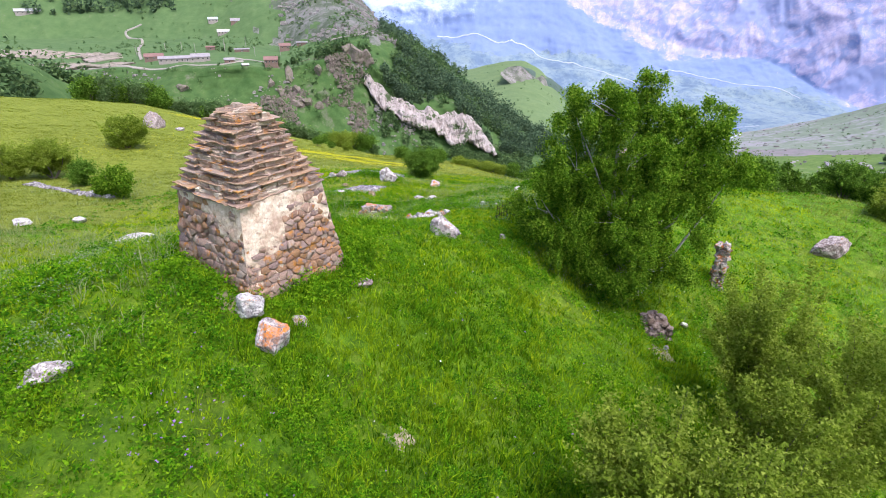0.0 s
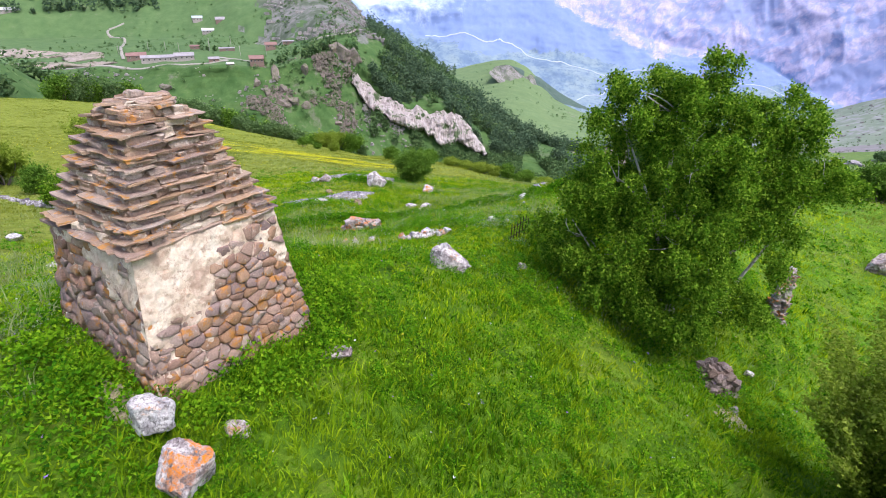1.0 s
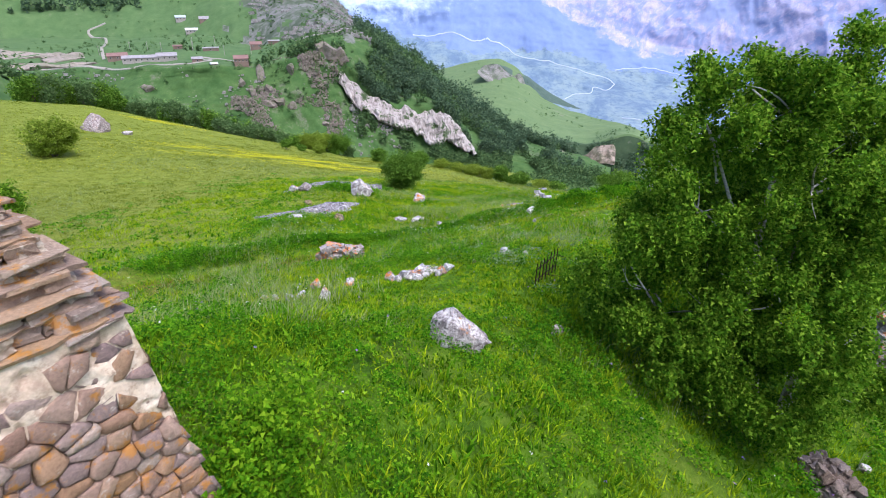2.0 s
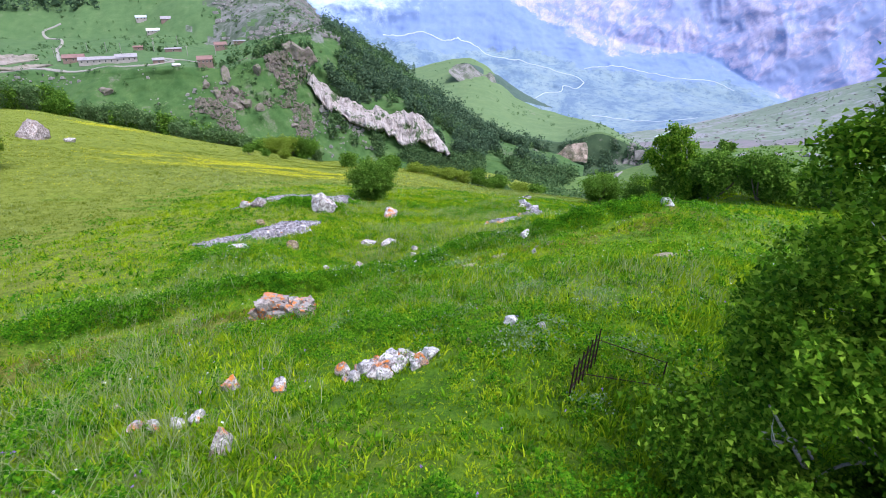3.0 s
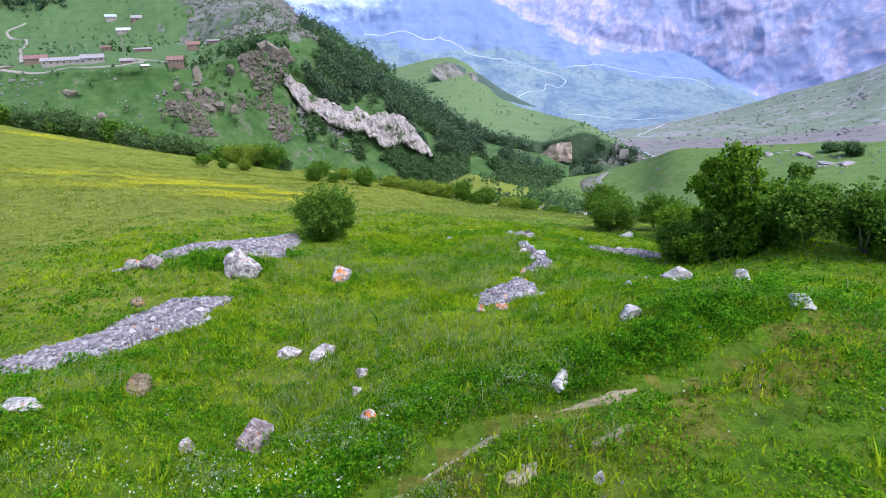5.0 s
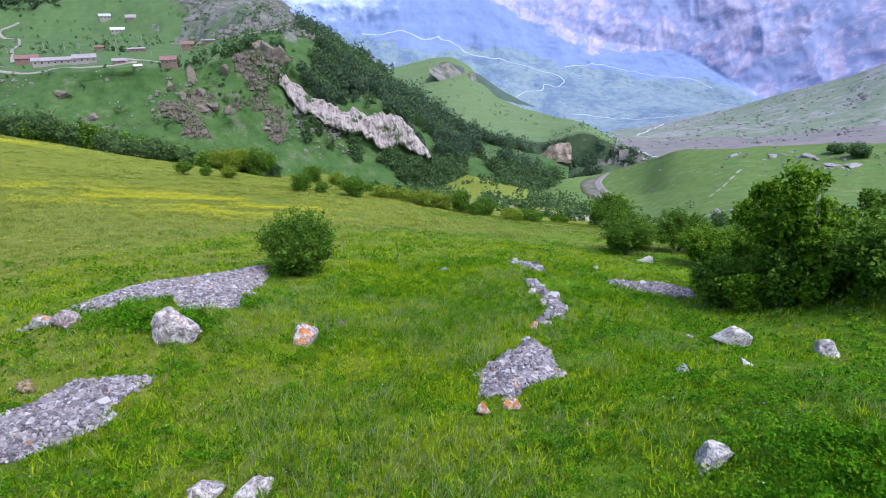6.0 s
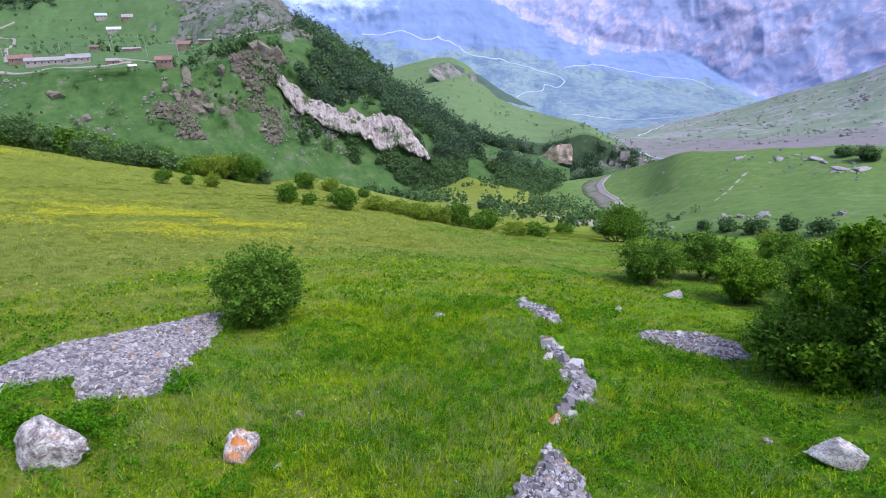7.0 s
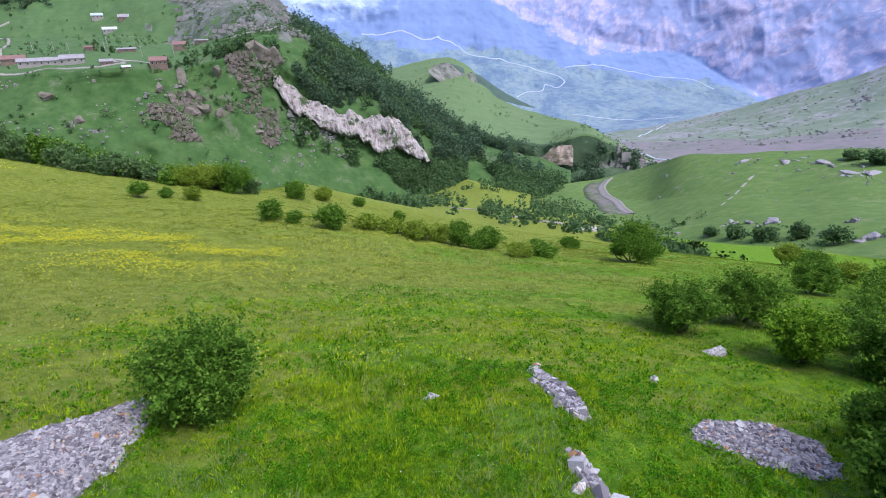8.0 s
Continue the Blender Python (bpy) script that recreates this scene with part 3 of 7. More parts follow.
def bush(name, x, y, radii, size, mat, rng, label, category="bush", cover=2.2, stems=5, sink=0.1, group="", lumps=16, hang=0.0, z=None):
    """Stems that fan out from the root and a crown of leaf clumps with an uneven outline."""
    rx, ry, rz = radii
    ob = base(name, x, y, (ground_at(x, y) if z is None else z) - sink)
    for k in range(stems):
        a = 2 * np.pi * (k + rng.random()) / stems
        tip = (0.6 * rx * math.cos(a), 0.6 * ry * math.sin(a), rz * rng.uniform(0.55, 0.85))
        v, f = limb((0.05 * rx * math.cos(a), 0.05 * ry * math.sin(a), 0), tip, 0.022 * rz, 0.006 * rz, rng)
        part("stem", mesh_from("stem", v, f, BARK), ob)
    pts = []
    area = 4 * np.pi * ((rx * ry) ** 1.6 / 2 + (rx * rz / 2) ** 1.6 + (ry * rz / 2) ** 1.6) ** (1 / 1.6) / 1.4
    total = int(cover * area / (0.36 * size * size))
    for k in range(lumps):
        d = rng.normal(size=3)
        d /= np.linalg.norm(d)
        d *= rng.uniform(0.45, 1.0)
        c = np.array([rx * 0.68 * d[0], ry * 0.68 * d[1], rz * (0.52 + 0.36 * d[2])])
        s = rng.uniform(0.20, 0.40)
        q = ellipsoid_points(total // lumps, c, (rx * s, ry * s, rz * s * 0.5), rng, 0.8)
        # twigs that stand out of the outline
        m = total // lumps // 3
        d = rng.normal(size=(m // 30 + 1, 3)) * (rx * s, ry * s, rz * s * 0.6) * 0.75
        d = d[rng.integers(0, len(d), m)] * rng.uniform(0.2, 1.0, (m, 1)) + rng.normal(size=(m, 3)) * size * 0.6
        pts += [q, c + d]
    # shoots that stand out of the crown
    m = total // 6
    d = rng.normal(size=(lumps * 4, 3))
    d[:, 2] = np.abs(d[:, 2]) * 1.2 + 0.15
    d *= rng.uniform(0.85, 1.22, (len(d), 1)) / np.linalg.norm(d, axis=1, keepdims=True)
    d = d[rng.integers(0, len(d), m)] * rng.uniform(0.45, 1.0, (m, 1)) * (rx, ry, rz * 0.56) + (0, 0, rz * 0.45)
    pts.append(d + rng.normal(size=d.shape) * size * 0.55)
    pts = np.concatenate(pts)
    pts = pts + rng.normal(size=pts.shape) * size * 0.5
    pts = pts[pts[:, 2] > 0.02 * rz]
    v, f = leaf_cloud(pts, size, rng, hang)
    part("crown", mesh_from("crown", v, f, mat, False), ob)
    return tagged(ob, label, category, group)


# ---- stones: shared shapes ----
def stone_shape(name, seed, mat, square=0.55, jag=0.10, n=3, soft=True):
    """A worn block about 1 across: a cube pulled towards a ball and roughened."""
    rng = np.random.default_rng(seed)
    b = bmesh.new()
    bmesh.ops.create_cube(b, size=1.0)
    bmesh.ops.subdivide_edges(b, edges=b.edges[:], cuts=n - 1, use_grid_fill=True)
    off = rng.uniform(-9, 9, 3)
    for v in b.verts:
        ball = v.co.normalized() * 0.56
        v.co = v.co * square + ball * (1 - square)
        k = noise.noise(v.co * 2.3 + Vector(off)) + 0.5 * noise.noise(v.co * 5.1 + Vector(off))
        v.co *= 1 + jag * k
        v.co += Vector((noise.noise(v.co * 1.4 + Vector(off) * 2), noise.noise(v.co * 1.4 - Vector(off)), 0)) * jag * 0.8
    me = bpy.data.meshes.new(name)
    b.to_mesh(me)
    b.free()
    me.materials.append(mat)
    for p in me.polygons:
        p.use_smooth = soft
    return me


def slab_shape(name, seed, mat):
    """A thin split slab, 1 wide (x), 1 deep (y, from 0 inwards) and 1 thick, with a broken front edge."""
    rng = np.random.default_rng(seed)
    m = 6
    front = [(-0.5 + k / m, -0.10 + rng.uniform(-0.07, 0.10) * (1 if 0 < k < m else 0.6)) for k in range(m + 1)]
    back = [(0.5, 1.0), (-0.5, 1.0)]
    ring = front + back
    b = bmesh.new()
    lo = [b.verts.new((x + rng.uniform(-0.015, 0.015), y + 0.03, -0.5 + rng.uniform(-0.2, 0.2))) for x, y in ring]
    hi = [b.verts.new((x, y, 0.5 + rng.uniform(-0.25, 0.25))) for x, y in ring]
    b.faces.new(hi)
    b.faces.new(lo[::-1])
    for k in range(len(ring)):
        j = (k + 1) % len(ring)
        b.faces.new((lo[k], lo[j], hi[j], hi[k]))
    me = bpy.data.meshes.new(name)
    b.to_mesh(me)
    b.free()
    me.materials.append(mat)
    return me


def varied_stone(name, tones, lichen, spots, pale=0.64, bumpy=0.04):
    """Stone whose tone goes from piece to piece, with lichen spots and pale crust."""
    m, n, l, s = material(name, 0.9)
    pos = geometry(n)
    r = n.new("ShaderNodeObjectInfo").outputs["Random"]
    c = ramp(n, l, r, [(k / (len(tones) - 1), t) for k, t in enumerate(tones)])
    fine = noise_node(n, l, 26.0, 6.0, 0.72, pos)
    c = mix(n, l, 0.75, c, ramp(n, l, fine, [(0.25, (0.30, 0.30, 0.30)), (0.75, (1.0, 0.98, 0.96))]), "MULTIPLY")
    k = ramp(n, l, noise_node(n, l, 9.0, 5.0, 0.7, pos), [(pale, (0, 0, 0)), (pale + 0.08, (1, 1, 1))])
    c = mix(n, l, k, c, (0.52, 0.44, 0.38))
    k = ramp(n, l, noise_node(n, l, 3.4, 5.0, 0.72, pos), [(spots, (0, 0, 0)), (spots + 0.07, (0.85, 0.85, 0.85))])
    c = mix(n, l, k, c, lichen)
    l.new(c, s.inputs["Base Color"])
    bump(n, l, s, fine, 0.8, bumpy)
    return m


WALL_STONE = varied_stone("wall_stone", [(0.36, 0.215, 0.165), (0.50, 0.345, 0.28), (0.33, 0.235, 0.235), (0.54, 0.39, 0.315), (0.45, 0.255, 0.14), (0.38, 0.27, 0.26), (0.60, 0.47, 0.39)], (0.46, 0.20, 0.04), 0.54, 0.61)
SLATE = varied_stone("roof_slate", [(0.44, 0.28, 0.19), (0.60, 0.44, 0.34), (0.36, 0.27, 0.25), (0.54, 0.35, 0.22), (0.52, 0.42, 0.38), (0.40, 0.25, 0.18)], (0.54, 0.25, 0.05), 0.555, 0.59)
RISER = varied_stone("roof_riser", [(0.38, 0.27, 0.21), (0.66, 0.53, 0.43), (0.32, 0.23, 0.20), (0.84, 0.72, 0.60), (0.44, 0.30, 0.22), (0.56, 0.44, 0.38)], (0.48, 0.22, 0.05), 0.59, 0.58)


def plaster_material():
    m, n, l, s = material("old_plaster", 0.92)
    pos = geometry(n)
    big = noise_node(n, l, 2.0, 5.0, 0.65, pos)
    fine = noise_node(n, l, 22.0, 6.0, 0.7, pos)
    c = ramp(n, l, big, [(0.36, (0.50, 0.36, 0.28)), (0.47, (0.72, 0.58, 0.46)), (0.62, (0.84, 0.74, 0.63))])
    c = mix(n, l, 0.6, c, ramp(n, l, fine, [(0.25, (0.55, 0.50, 0.48)), (0.65, (1, 1, 1))]), "MULTIPLY")
    k = ramp(n, l, noise_node(n, l, 5.0, 6.0, 0.75, pos), [(0.51, (0, 0, 0)), (0.60, (0.8, 0.8, 0.8))])
    c = mix(n, l, k, c, (0.42, 0.29, 0.22))
    k = ramp(n, l, noise_node(n, l, 1.3, 5.0, 0.7, pos), [(0.50, (0, 0, 0)), (0.64, (0.7, 0.7, 0.7))])
    c = mix(n, l, k, c, (0.55, 0.40, 0.32))
    l.new(c, s.inputs["Base Color"])
    bump(n, l, s, fine, 0.7, 0.03)
    return m


PLASTER = plaster_material()
MORTAR, _n, _l, _s = material("mortar", 0.95)
_c = noise_node(_n, _l, 18.0, 5.0, 0.7, geometry(_n))
_l.new(ramp(_n, _l, _c, [(0.3, (0.24, 0.17, 0.14)), (0.7, (0.54, 0.43, 0.36))]), _s.inputs["Base Color"])
HOLLOW, _n, _l, _s = material("dark_hollow", 1.0)
_s.inputs["Base Color"].default_value = (0.05, 0.035, 0.03, 1)

RISER_SHAPES = [stone_shape("riser_stone", 130 + k, RISER, 0.92, 0.24, 3, False) for k in range(8)]
SLAB_SHAPES = [slab_shape("slab", 150 + k, SLATE) for k in range(10)]

CRYPT = (-5.6, 15.0)
WALL_TOP = 2.52


def wall_half(z):
    """Half the crypt's width at a height: the walls lean in."""
    return 1.74 - 0.34 * (z + 0.3) / 2.85


def placed(name, me, parent, x, y, z, sx, sy, sz, rx=0.0, ry=0.0, rz=0.0):
    ob = new(name, me)
    ob.parent = parent
    ob.location, ob.rotation_euler, ob.scale = (x, y, z), (rx, ry, rz), (sx, sy, sz)
    return ob


def rubble_cells(seeds):
    """The outlines of the pieces of a rubble wall: what lies nearest to each seed, less half a joint."""
    stretch = np.array([0.68, 1.0])
    for k, a in enumerate(seeds):
        cell = np.array([a + q for q in ((-0.4, -0.3), (0.4, -0.3), (0.4, 0.3), (-0.4, 0.3))])
        gap = (seeds - a) * stretch
        for j in np.argsort((gap**2).sum(1))[1:16]:
            n = gap[j] * stretch
            reach = 0.5 * (gap[j] ** 2).sum() - 0.004 * np.linalg.norm(n)
            side = (cell - a) @ n - reach
            out = []
            for i in range(len(cell)):
                b, c, sb, sc = cell[i - 1], cell[i], side[i - 1], side[i]
                if (sb <= 0) != (sc <= 0):
                    out.append(b + (c - b) * sb / (sb - sc))
                if sc <= 0:
                    out.append(c)
            cell = np.array(out)
            if len(cell) < 3:
                break
        if len(cell) > 2 and np.ptp(cell[:, 0]) > 0.06 and np.ptp(cell[:, 1]) > 0.05:
            yield cell


def rubble_piece(cell, proud, rng, m, wall):
    """One stone of a wall: a worn face with a chamfer round it and a body that goes into the wall."""
    c = cell.mean(0)
    n = len(cell)
    tilt = rng.normal(size=2) * 0.14
    rings = []
    for scale, deep in ((1.0, -0.16), (1.0, proud - 0.050), (0.94, proud - 0.016), (0.74, proud)):
        q = c + (cell - c) * scale * (1 + rng.normal(size=(n, 1)) * 0.025)
        d = deep + (q - c) @ tilt * (1.0 if deep > -0.1 else 0.0) + rng.normal(size=n) * 0.008
        half = np.array([wall_half(z) for z in q[:, 1]])
        q[:, 0] = np.clip(q[:, 0], -half, half)
        rings.append(np.stack([q[:, 0], -(half + d), q[:, 1]], -1))
    mid = m @ Vector((c[0], -wall_half(c[1]), c[1]))
    b = bmesh.new()
    vs = [[b.verts.new(m @ Vector(p) - mid) for p in r] for r in rings]
    for lo, hi in zip(vs, vs[1:]):
        for k in range(n):
            b.faces.new((lo[k - 1], lo[k], hi[k], hi[k - 1]))
    b.faces.new(vs[-1])
    me = bpy.data.meshes.new("stone")
    b.to_mesh(me)
    b.free()
    me.materials.append(WALL_STONE)
    for p in me.polygons:
        p.use_smooth = True
    part("stone", me, wall).location = mid


def crypt():
    rng = np.random.default_rng(31)
    ob = base("crypt", CRYPT[0], CRYPT[1], 0.0, 54.5)
    tagged(ob, "small old stone crypt with crumbling plaster and stepped slate roof", "tower")
    niche = (-0.36, -0.06, 1.15, 1.52)
    faces = (("front", 0.0), ("window_side", -90.0), ("rear", 90.0), ("far_side", 180.0))
    for tag, turn in faces:
        # each wall is built facing -y and then turned about the crypt's axis
        m = pose(0, 0, 0, 0, 0, turn)
        nz, nx = 132, 140
        zz = np.linspace(-1.0, WALL_TOP, nz)
        xx = np.linspace(-1, 1, nx)
        Z, X = np.meshgrid(zz, xx, indexing="ij")
        H = wall_half(Z)
        px = X * (H + 0.012)
        p = np.stack([px, Z, 0 * px + turn], -1).reshape(-1, 3)
        grow = (fractal(p / (0.55, 0.55, 1), 4, 13)).reshape(Z.shape)
        if tag == "front":
            cover = 1.2 * (Z - np.interp(px, (-1.7, -1.2, -0.5, 0.1, 0.7, 1.15, 1.6), (-0.1, 0.35, 0.75, 1.35, 1.8, 1.55, 1.25))) + 0.5 * grow
        elif tag == "window_side":
            cover = 1.3 * (Z - 1.7) + 0.35 * px + 0.45 * grow
        else:
            cover = 1.2 * (Z - 1.2) + 0.6 * grow
        cover = cover + 0.50 * fractal(p * 3.7, 4, 29).reshape(Z.shape)
        thick = np.clip(cover * 0.050 + 0.030 * fractal(p * 4.3, 4, 23).reshape(Z.shape) + 0.002, -0.024, 0.034) + 0.018 * fractal(p * 7, 3, 17).reshape(Z.shape)
        if tag == "window_side":
            inside = (px > niche[0]) & (px < niche[1]) & (Z > niche[2]) & (Z < niche[3])
            thick = np.where(inside, -0.34, thick)
        v = np.stack([px, -(H + thick - 0.02), Z], -1).reshape(-1, 3)
        v = np.array([m @ Vector(q) for q in v])
        me = mesh_from("wall", v, grid_faces(nz, nx), PLASTER)
        me.materials.append(MORTAR)
        me.polygons.foreach_set("material_index", (thick[:-1, :-1].ravel() < -0.006).astype(np.int32))
        wall = part("wall", me, ob, "rubble stone wall with patches of cream plaster")
        seeds = []
        z = -0.75
        while z < WALL_TOP:
            h = rng.uniform(0.15, 0.27)
            x = -1.9 + rng.uniform(0, 0.3)
            while x < 1.9:
                w = rng.uniform(0.15, 0.40)
                seeds.append((x + w / 2 + rng.normal() * 0.045, z + h / 2 + rng.normal() * 0.055))
                x += w
            z += h
        for cell in rubble_cells(np.array(seeds)):
            cx, cz = cell.mean(0)
            if cz < -0.7 or abs(cx) > wall_half(cz) + 0.06 or cz > WALL_TOP:
                continue
            if tag == "window_side" and niche[0] - 0.06 < cx < niche[1] + 0.06 and niche[2] - 0.06 < cz < niche[3] + 0.06:
                continue
            row, col = int(np.clip((cz + 1.0) / (WALL_TOP + 1.0) * (nz - 1), 0, nz - 1)), int(np.clip((cx / (wall_half(cz) - 0.05) + 1) / 2 * (nx - 1), 0, nx - 1))
            under = 0.05 * float(np.clip((cover[row, col] - 0.1) / 0.9, 0, 1))
            if under < 0.049:
                rubble_piece(cell, rng.uniform(-0.005, 0.065) - under, rng, m, wall)
    # roof core: a stepped pyramid, so that no light passes between the slabs
    b = bmesh.new()
    steps = 12
    rings = []
    for k in range(steps + 1):
        z = 2.50 + 0.170 * k
        s = 1.43 - 0.074 * k - 0.26
        rings.append([b.verts.new((sx * s, sy * s, zz)) for zz in (z, z + 0.170) for sx, sy in ((-1, -1), (1, -1), (1, 1), (-1, 1))])
    for k, r in enumerate(rings):
        for j in range(4):
            b.faces.new((r[j], r[(j + 1) % 4], r[4 + (j + 1) % 4], r[4 + j]))
        b.faces.new(r[4:])
    me = bpy.data.meshes.new("roof")
    b.to_mesh(me)
    b.free()
    me.materials.append(MORTAR)
    roof = part("roof", me, ob, "stepped pyramid roof of rust-brown slate courses")
    for k in range(steps):
        z = 2.52 + 0.170 * k
        s = 1.44 - 0.072 * k
        for turn in (0, 90, 180, 270):
            m = pose(0, 0, 0, 0, 0, turn)
            x = -s - rng.uniform(0, 0.06)
            while x < s - 0.1:
                w = min(rng.uniform(0.35, 1.15), s + 0.06 - x)
                if w < 0.16:
                    break
                if k == 0 or rng.random() > 0.10:
                    q = m @ Vector((x + w / 2, -s + rng.normal() * 0.055, z + rng.uniform(-0.018, 0.018)))
                    placed("slab", SLAB_SHAPES[rng.integers(10)], roof, q.x, q.y, q.z, w * 1.10, 0.46, rng.uniform(0.024, 0.048), rng.normal() * 0.055, rng.normal() * 0.022, radians(turn) + rng.normal() * 0.05)
                x += w * rng.uniform(0.92, 1.02)
            x = -s + 0.06
            while x < s - 0.12:
                w = min(rng.uniform(0.14, 0.42), s - 0.06 - x)
                if w < 0.08:
                    break
                h = rng.uniform(0.10, 0.155)
                q = m @ Vector((x + w / 2, -s + 0.215 + rng.uniform(-0.06, 0.06), z + 0.015 + h / 2 + rng.normal() * 0.015))
                placed("stone", RISER_SHAPES[rng.integers(8)], roof, q.x, q.y, q.z, w * 1.0, 0.24, h * 1.08, rng.normal() * 0.06, rng.normal() * 0.08, radians(turn) + rng.normal() * 0.12)
                x += w
    for k in range(40):
        a, r = rng.uniform(0, 6.3), 0.46 * math.sqrt(rng.random())
        z = 4.58 + 0.28 * (1 - r / 0.46) * rng.uniform(0.3, 1.0)
        if k % 3:
            placed("slab", SLAB_SHAPES[k % 10], roof, r * math.cos(a), r * math.sin(a), z, rng.uniform(0.25, 0.5), rng.uniform(0.16, 0.3), rng.uniform(0.03, 0.06), rng.normal() * 0.10, rng.normal() * 0.10, a)
        else:
            placed("stone", RISER_SHAPES[k % 8], roof, r * math.cos(a), r * math.sin(a), z, rng.uniform(0.16, 0.3), rng.uniform(0.14, 0.22), rng.uniform(0.07, 0.12), rng.normal() * 0.12, rng.normal() * 0.12, a)
    return ob


crypt()


# ---- boulders, ruins and stone heaps ----
def lichen_rock(name, tones, lichen, spots):
    """Grey rock with dark weathering, pale crust and orange lichen."""
    m, n, l, s = material(name, 0.9)
    pos = geometry(n)
    fine = noise_node(n, l, 16.0, 6.0, 0.75, pos)
    mid = noise_node(n, l, 4.0, 5.0, 0.7, pos, 0.5)
    c = ramp(n, l, mid, [(0.40, tones[0]), (0.5, tones[1]), (0.60, tones[2])])
    c = mix(n, l, 0.8, c, ramp(n, l, fine, [(0.40, (0.30, 0.28, 0.28)), (0.52, (1, 1, 1))]), "MULTIPLY")
    k = noise_node(n, l, 2.3, 4.0, 0.7, pos)
    k = ramp(n, l, k, [(spots, (0, 0, 0)), (spots + 0.06, (1, 1, 1))])
    k = mix(n, l, 1.0, k, ramp(n, l, fine, [(0.35, (0, 0, 0)), (0.55, (1, 1, 1))]), "MULTIPLY")
    # lichen keeps to the upper sides
    up = n.new("ShaderNodeSeparateXYZ")
    l.new(n.new("ShaderNodeNewGeometry").outputs["Normal"], up.inputs[0])
    k = mix(n, l, 1.0, k, ramp(n, l, up.outputs["Z"], [(0.15, (0.12, 0.12, 0.12)), (0.65, (1, 1, 1))]), "MULTIPLY")
    c = mix(n, l, k, c, lichen)
    l.new(c, s.inputs["Base Color"])
    bump(n, l, s, fine, 0.9, 0.05)
    return m


GREY = ((0.24, 0.20, 0.205), (0.47, 0.42, 0.43), (0.70, 0.66, 0.66))
ROCK_GREY = lichen_rock("lichened_rock", GREY, (0.50, 0.20, 0.04), 0.62)
ROCK_ORANGE = lichen_rock("orange_lichen_rock", GREY, (0.64, 0.20, 0.012), 0.485)
ROCK_PALE = lichen_rock("pale_rock", ((0.36, 0.33, 0.345), (0.58, 0.545, 0.555), (0.74, 0.71, 0.71)), (0.52, 0.23, 0.06), 0.60)
ROCK_BROWN = lichen_rock("brown_rock", ((0.13, 0.10, 0.06), (0.24, 0.19, 0.11), (0.36, 0.30, 0.22)), (0.30, 0.17, 0.05), 0.56)
ROCK_PINK = lichen_rock("pink_rock", ((0.20, 0.15, 0.15), (0.38, 0.31, 0.31), (0.56, 0.50, 0.50)), (0.42, 0.2, 0.08), 0.6)


def boulder(x, y, size, mat, seed, label, turn=0.0, tilt=0.0, sink=0.30, name="boulder", cuts=13, peak=0.0, group=""):
    """A weathered rock: a ball cut by planes and roughened, sunk a little into the turf."""
    rng = np.random.default_rng(seed)
    b = bmesh.new()
    bmesh.ops.create_icosphere(b, subdivisions=4, radius=1.0)
    v = np.array([p.co for p in b.verts])
    for k in range(cuts):
        d = rng.normal(size=3)
        d[2] *= 0.8
        d /= np.linalg.norm(d)
        lim = rng.uniform(0.38, 0.72)
        over = np.clip(v @ d - lim, 0, None)
        v = v - over[:, None] * d * 0.92
    off = rng.uniform(-20, 20, 3)
    v = v * (1 + 0.13 * fractal(v * 1.8 + off, 3, seed)[:, None] + 0.05 * ridged(v * 5 + off, 3, seed + 3)[:, None])
    size = (size[0] * 0.9, size[1] * 0.9, size[2] * 0.95)
    sx, sy, sz = size
    lo, hi = v.min(0), v.max(0)
    v = (v - (lo + hi) / 2) / (hi - lo) * size
    v[:, :2] *= 1 - peak * (v[:, 2:] / sz + 0.5)
    v[:, 0] -= peak * 0.35 * sx * (v[:, 2] / sz + 0.5)
    for p, q in zip(b.verts, v):
        p.co = q
    me = bpy.data.meshes.new(name)
    b.to_mesh(me)
    b.free()
    me.materials.append(mat)
    ob = new(name, me)
    ob.matrix_world = pose(x, y, ground_at(x, y) + sz * (0.5 - sink), 0, tilt, turn)
    return tagged(ob, label, "rock", group)


boulder(-5.05, 12.1, (0.85, 0.7, 0.95), ROCK_PALE, 1, "pale grey boulder with orange lichen below the crypt", 20, 0, 0.12)
boulder(-4.35, 11.45, (0.95, 0.85, 0.95), ROCK_ORANGE, 7, "grey boulder blotched with orange lichen in the grass", 60, 0, 0.15)
boulder(-3.9, 12.5, (0.5, 0.4, 0.35), ROCK_PINK, 3, "small brownish stone half hidden in herbs")
boulder(0.25, 20.1, (2.1, 1.3, 1.15), ROCK_GREY, 4, "pointed grey boulder with rusty lichen in deep grass", -20, 0, 0.22, peak=0.65)
boulder(-2.55, 14.9, (0.75, 0.5, 0.32), ROCK_PINK, 5, "flat pinkish stone lying in the grass", 10)
boulder(-8.6, 9.3, (1.3, 0.8, 0.55), ROCK_GREY, 6, "low grey rock with rusty lichen in the turf", 15)
boulder(-18.8, 30.0, (2.4, 1.2, 0.4), ROCK_PALE, 7, "flat pale rock slab flush with the meadow", 30)
boulder(-26.3, 36.2, (1.1, 0.9, 0.6), ROCK_PALE, 8, "pale boulder on the open meadow")
boulder(-29.8, 35.0, (1.5, 1.1, 0.6), ROCK_PALE, 9, "low pale boulder on the open meadow")
boulder(25.2, 31.6, (2.6, 1.6, 1.9), ROCK_PINK, 10, "large pinkish boulder with rusty lichen on the slope", 25, 0, 0.3)
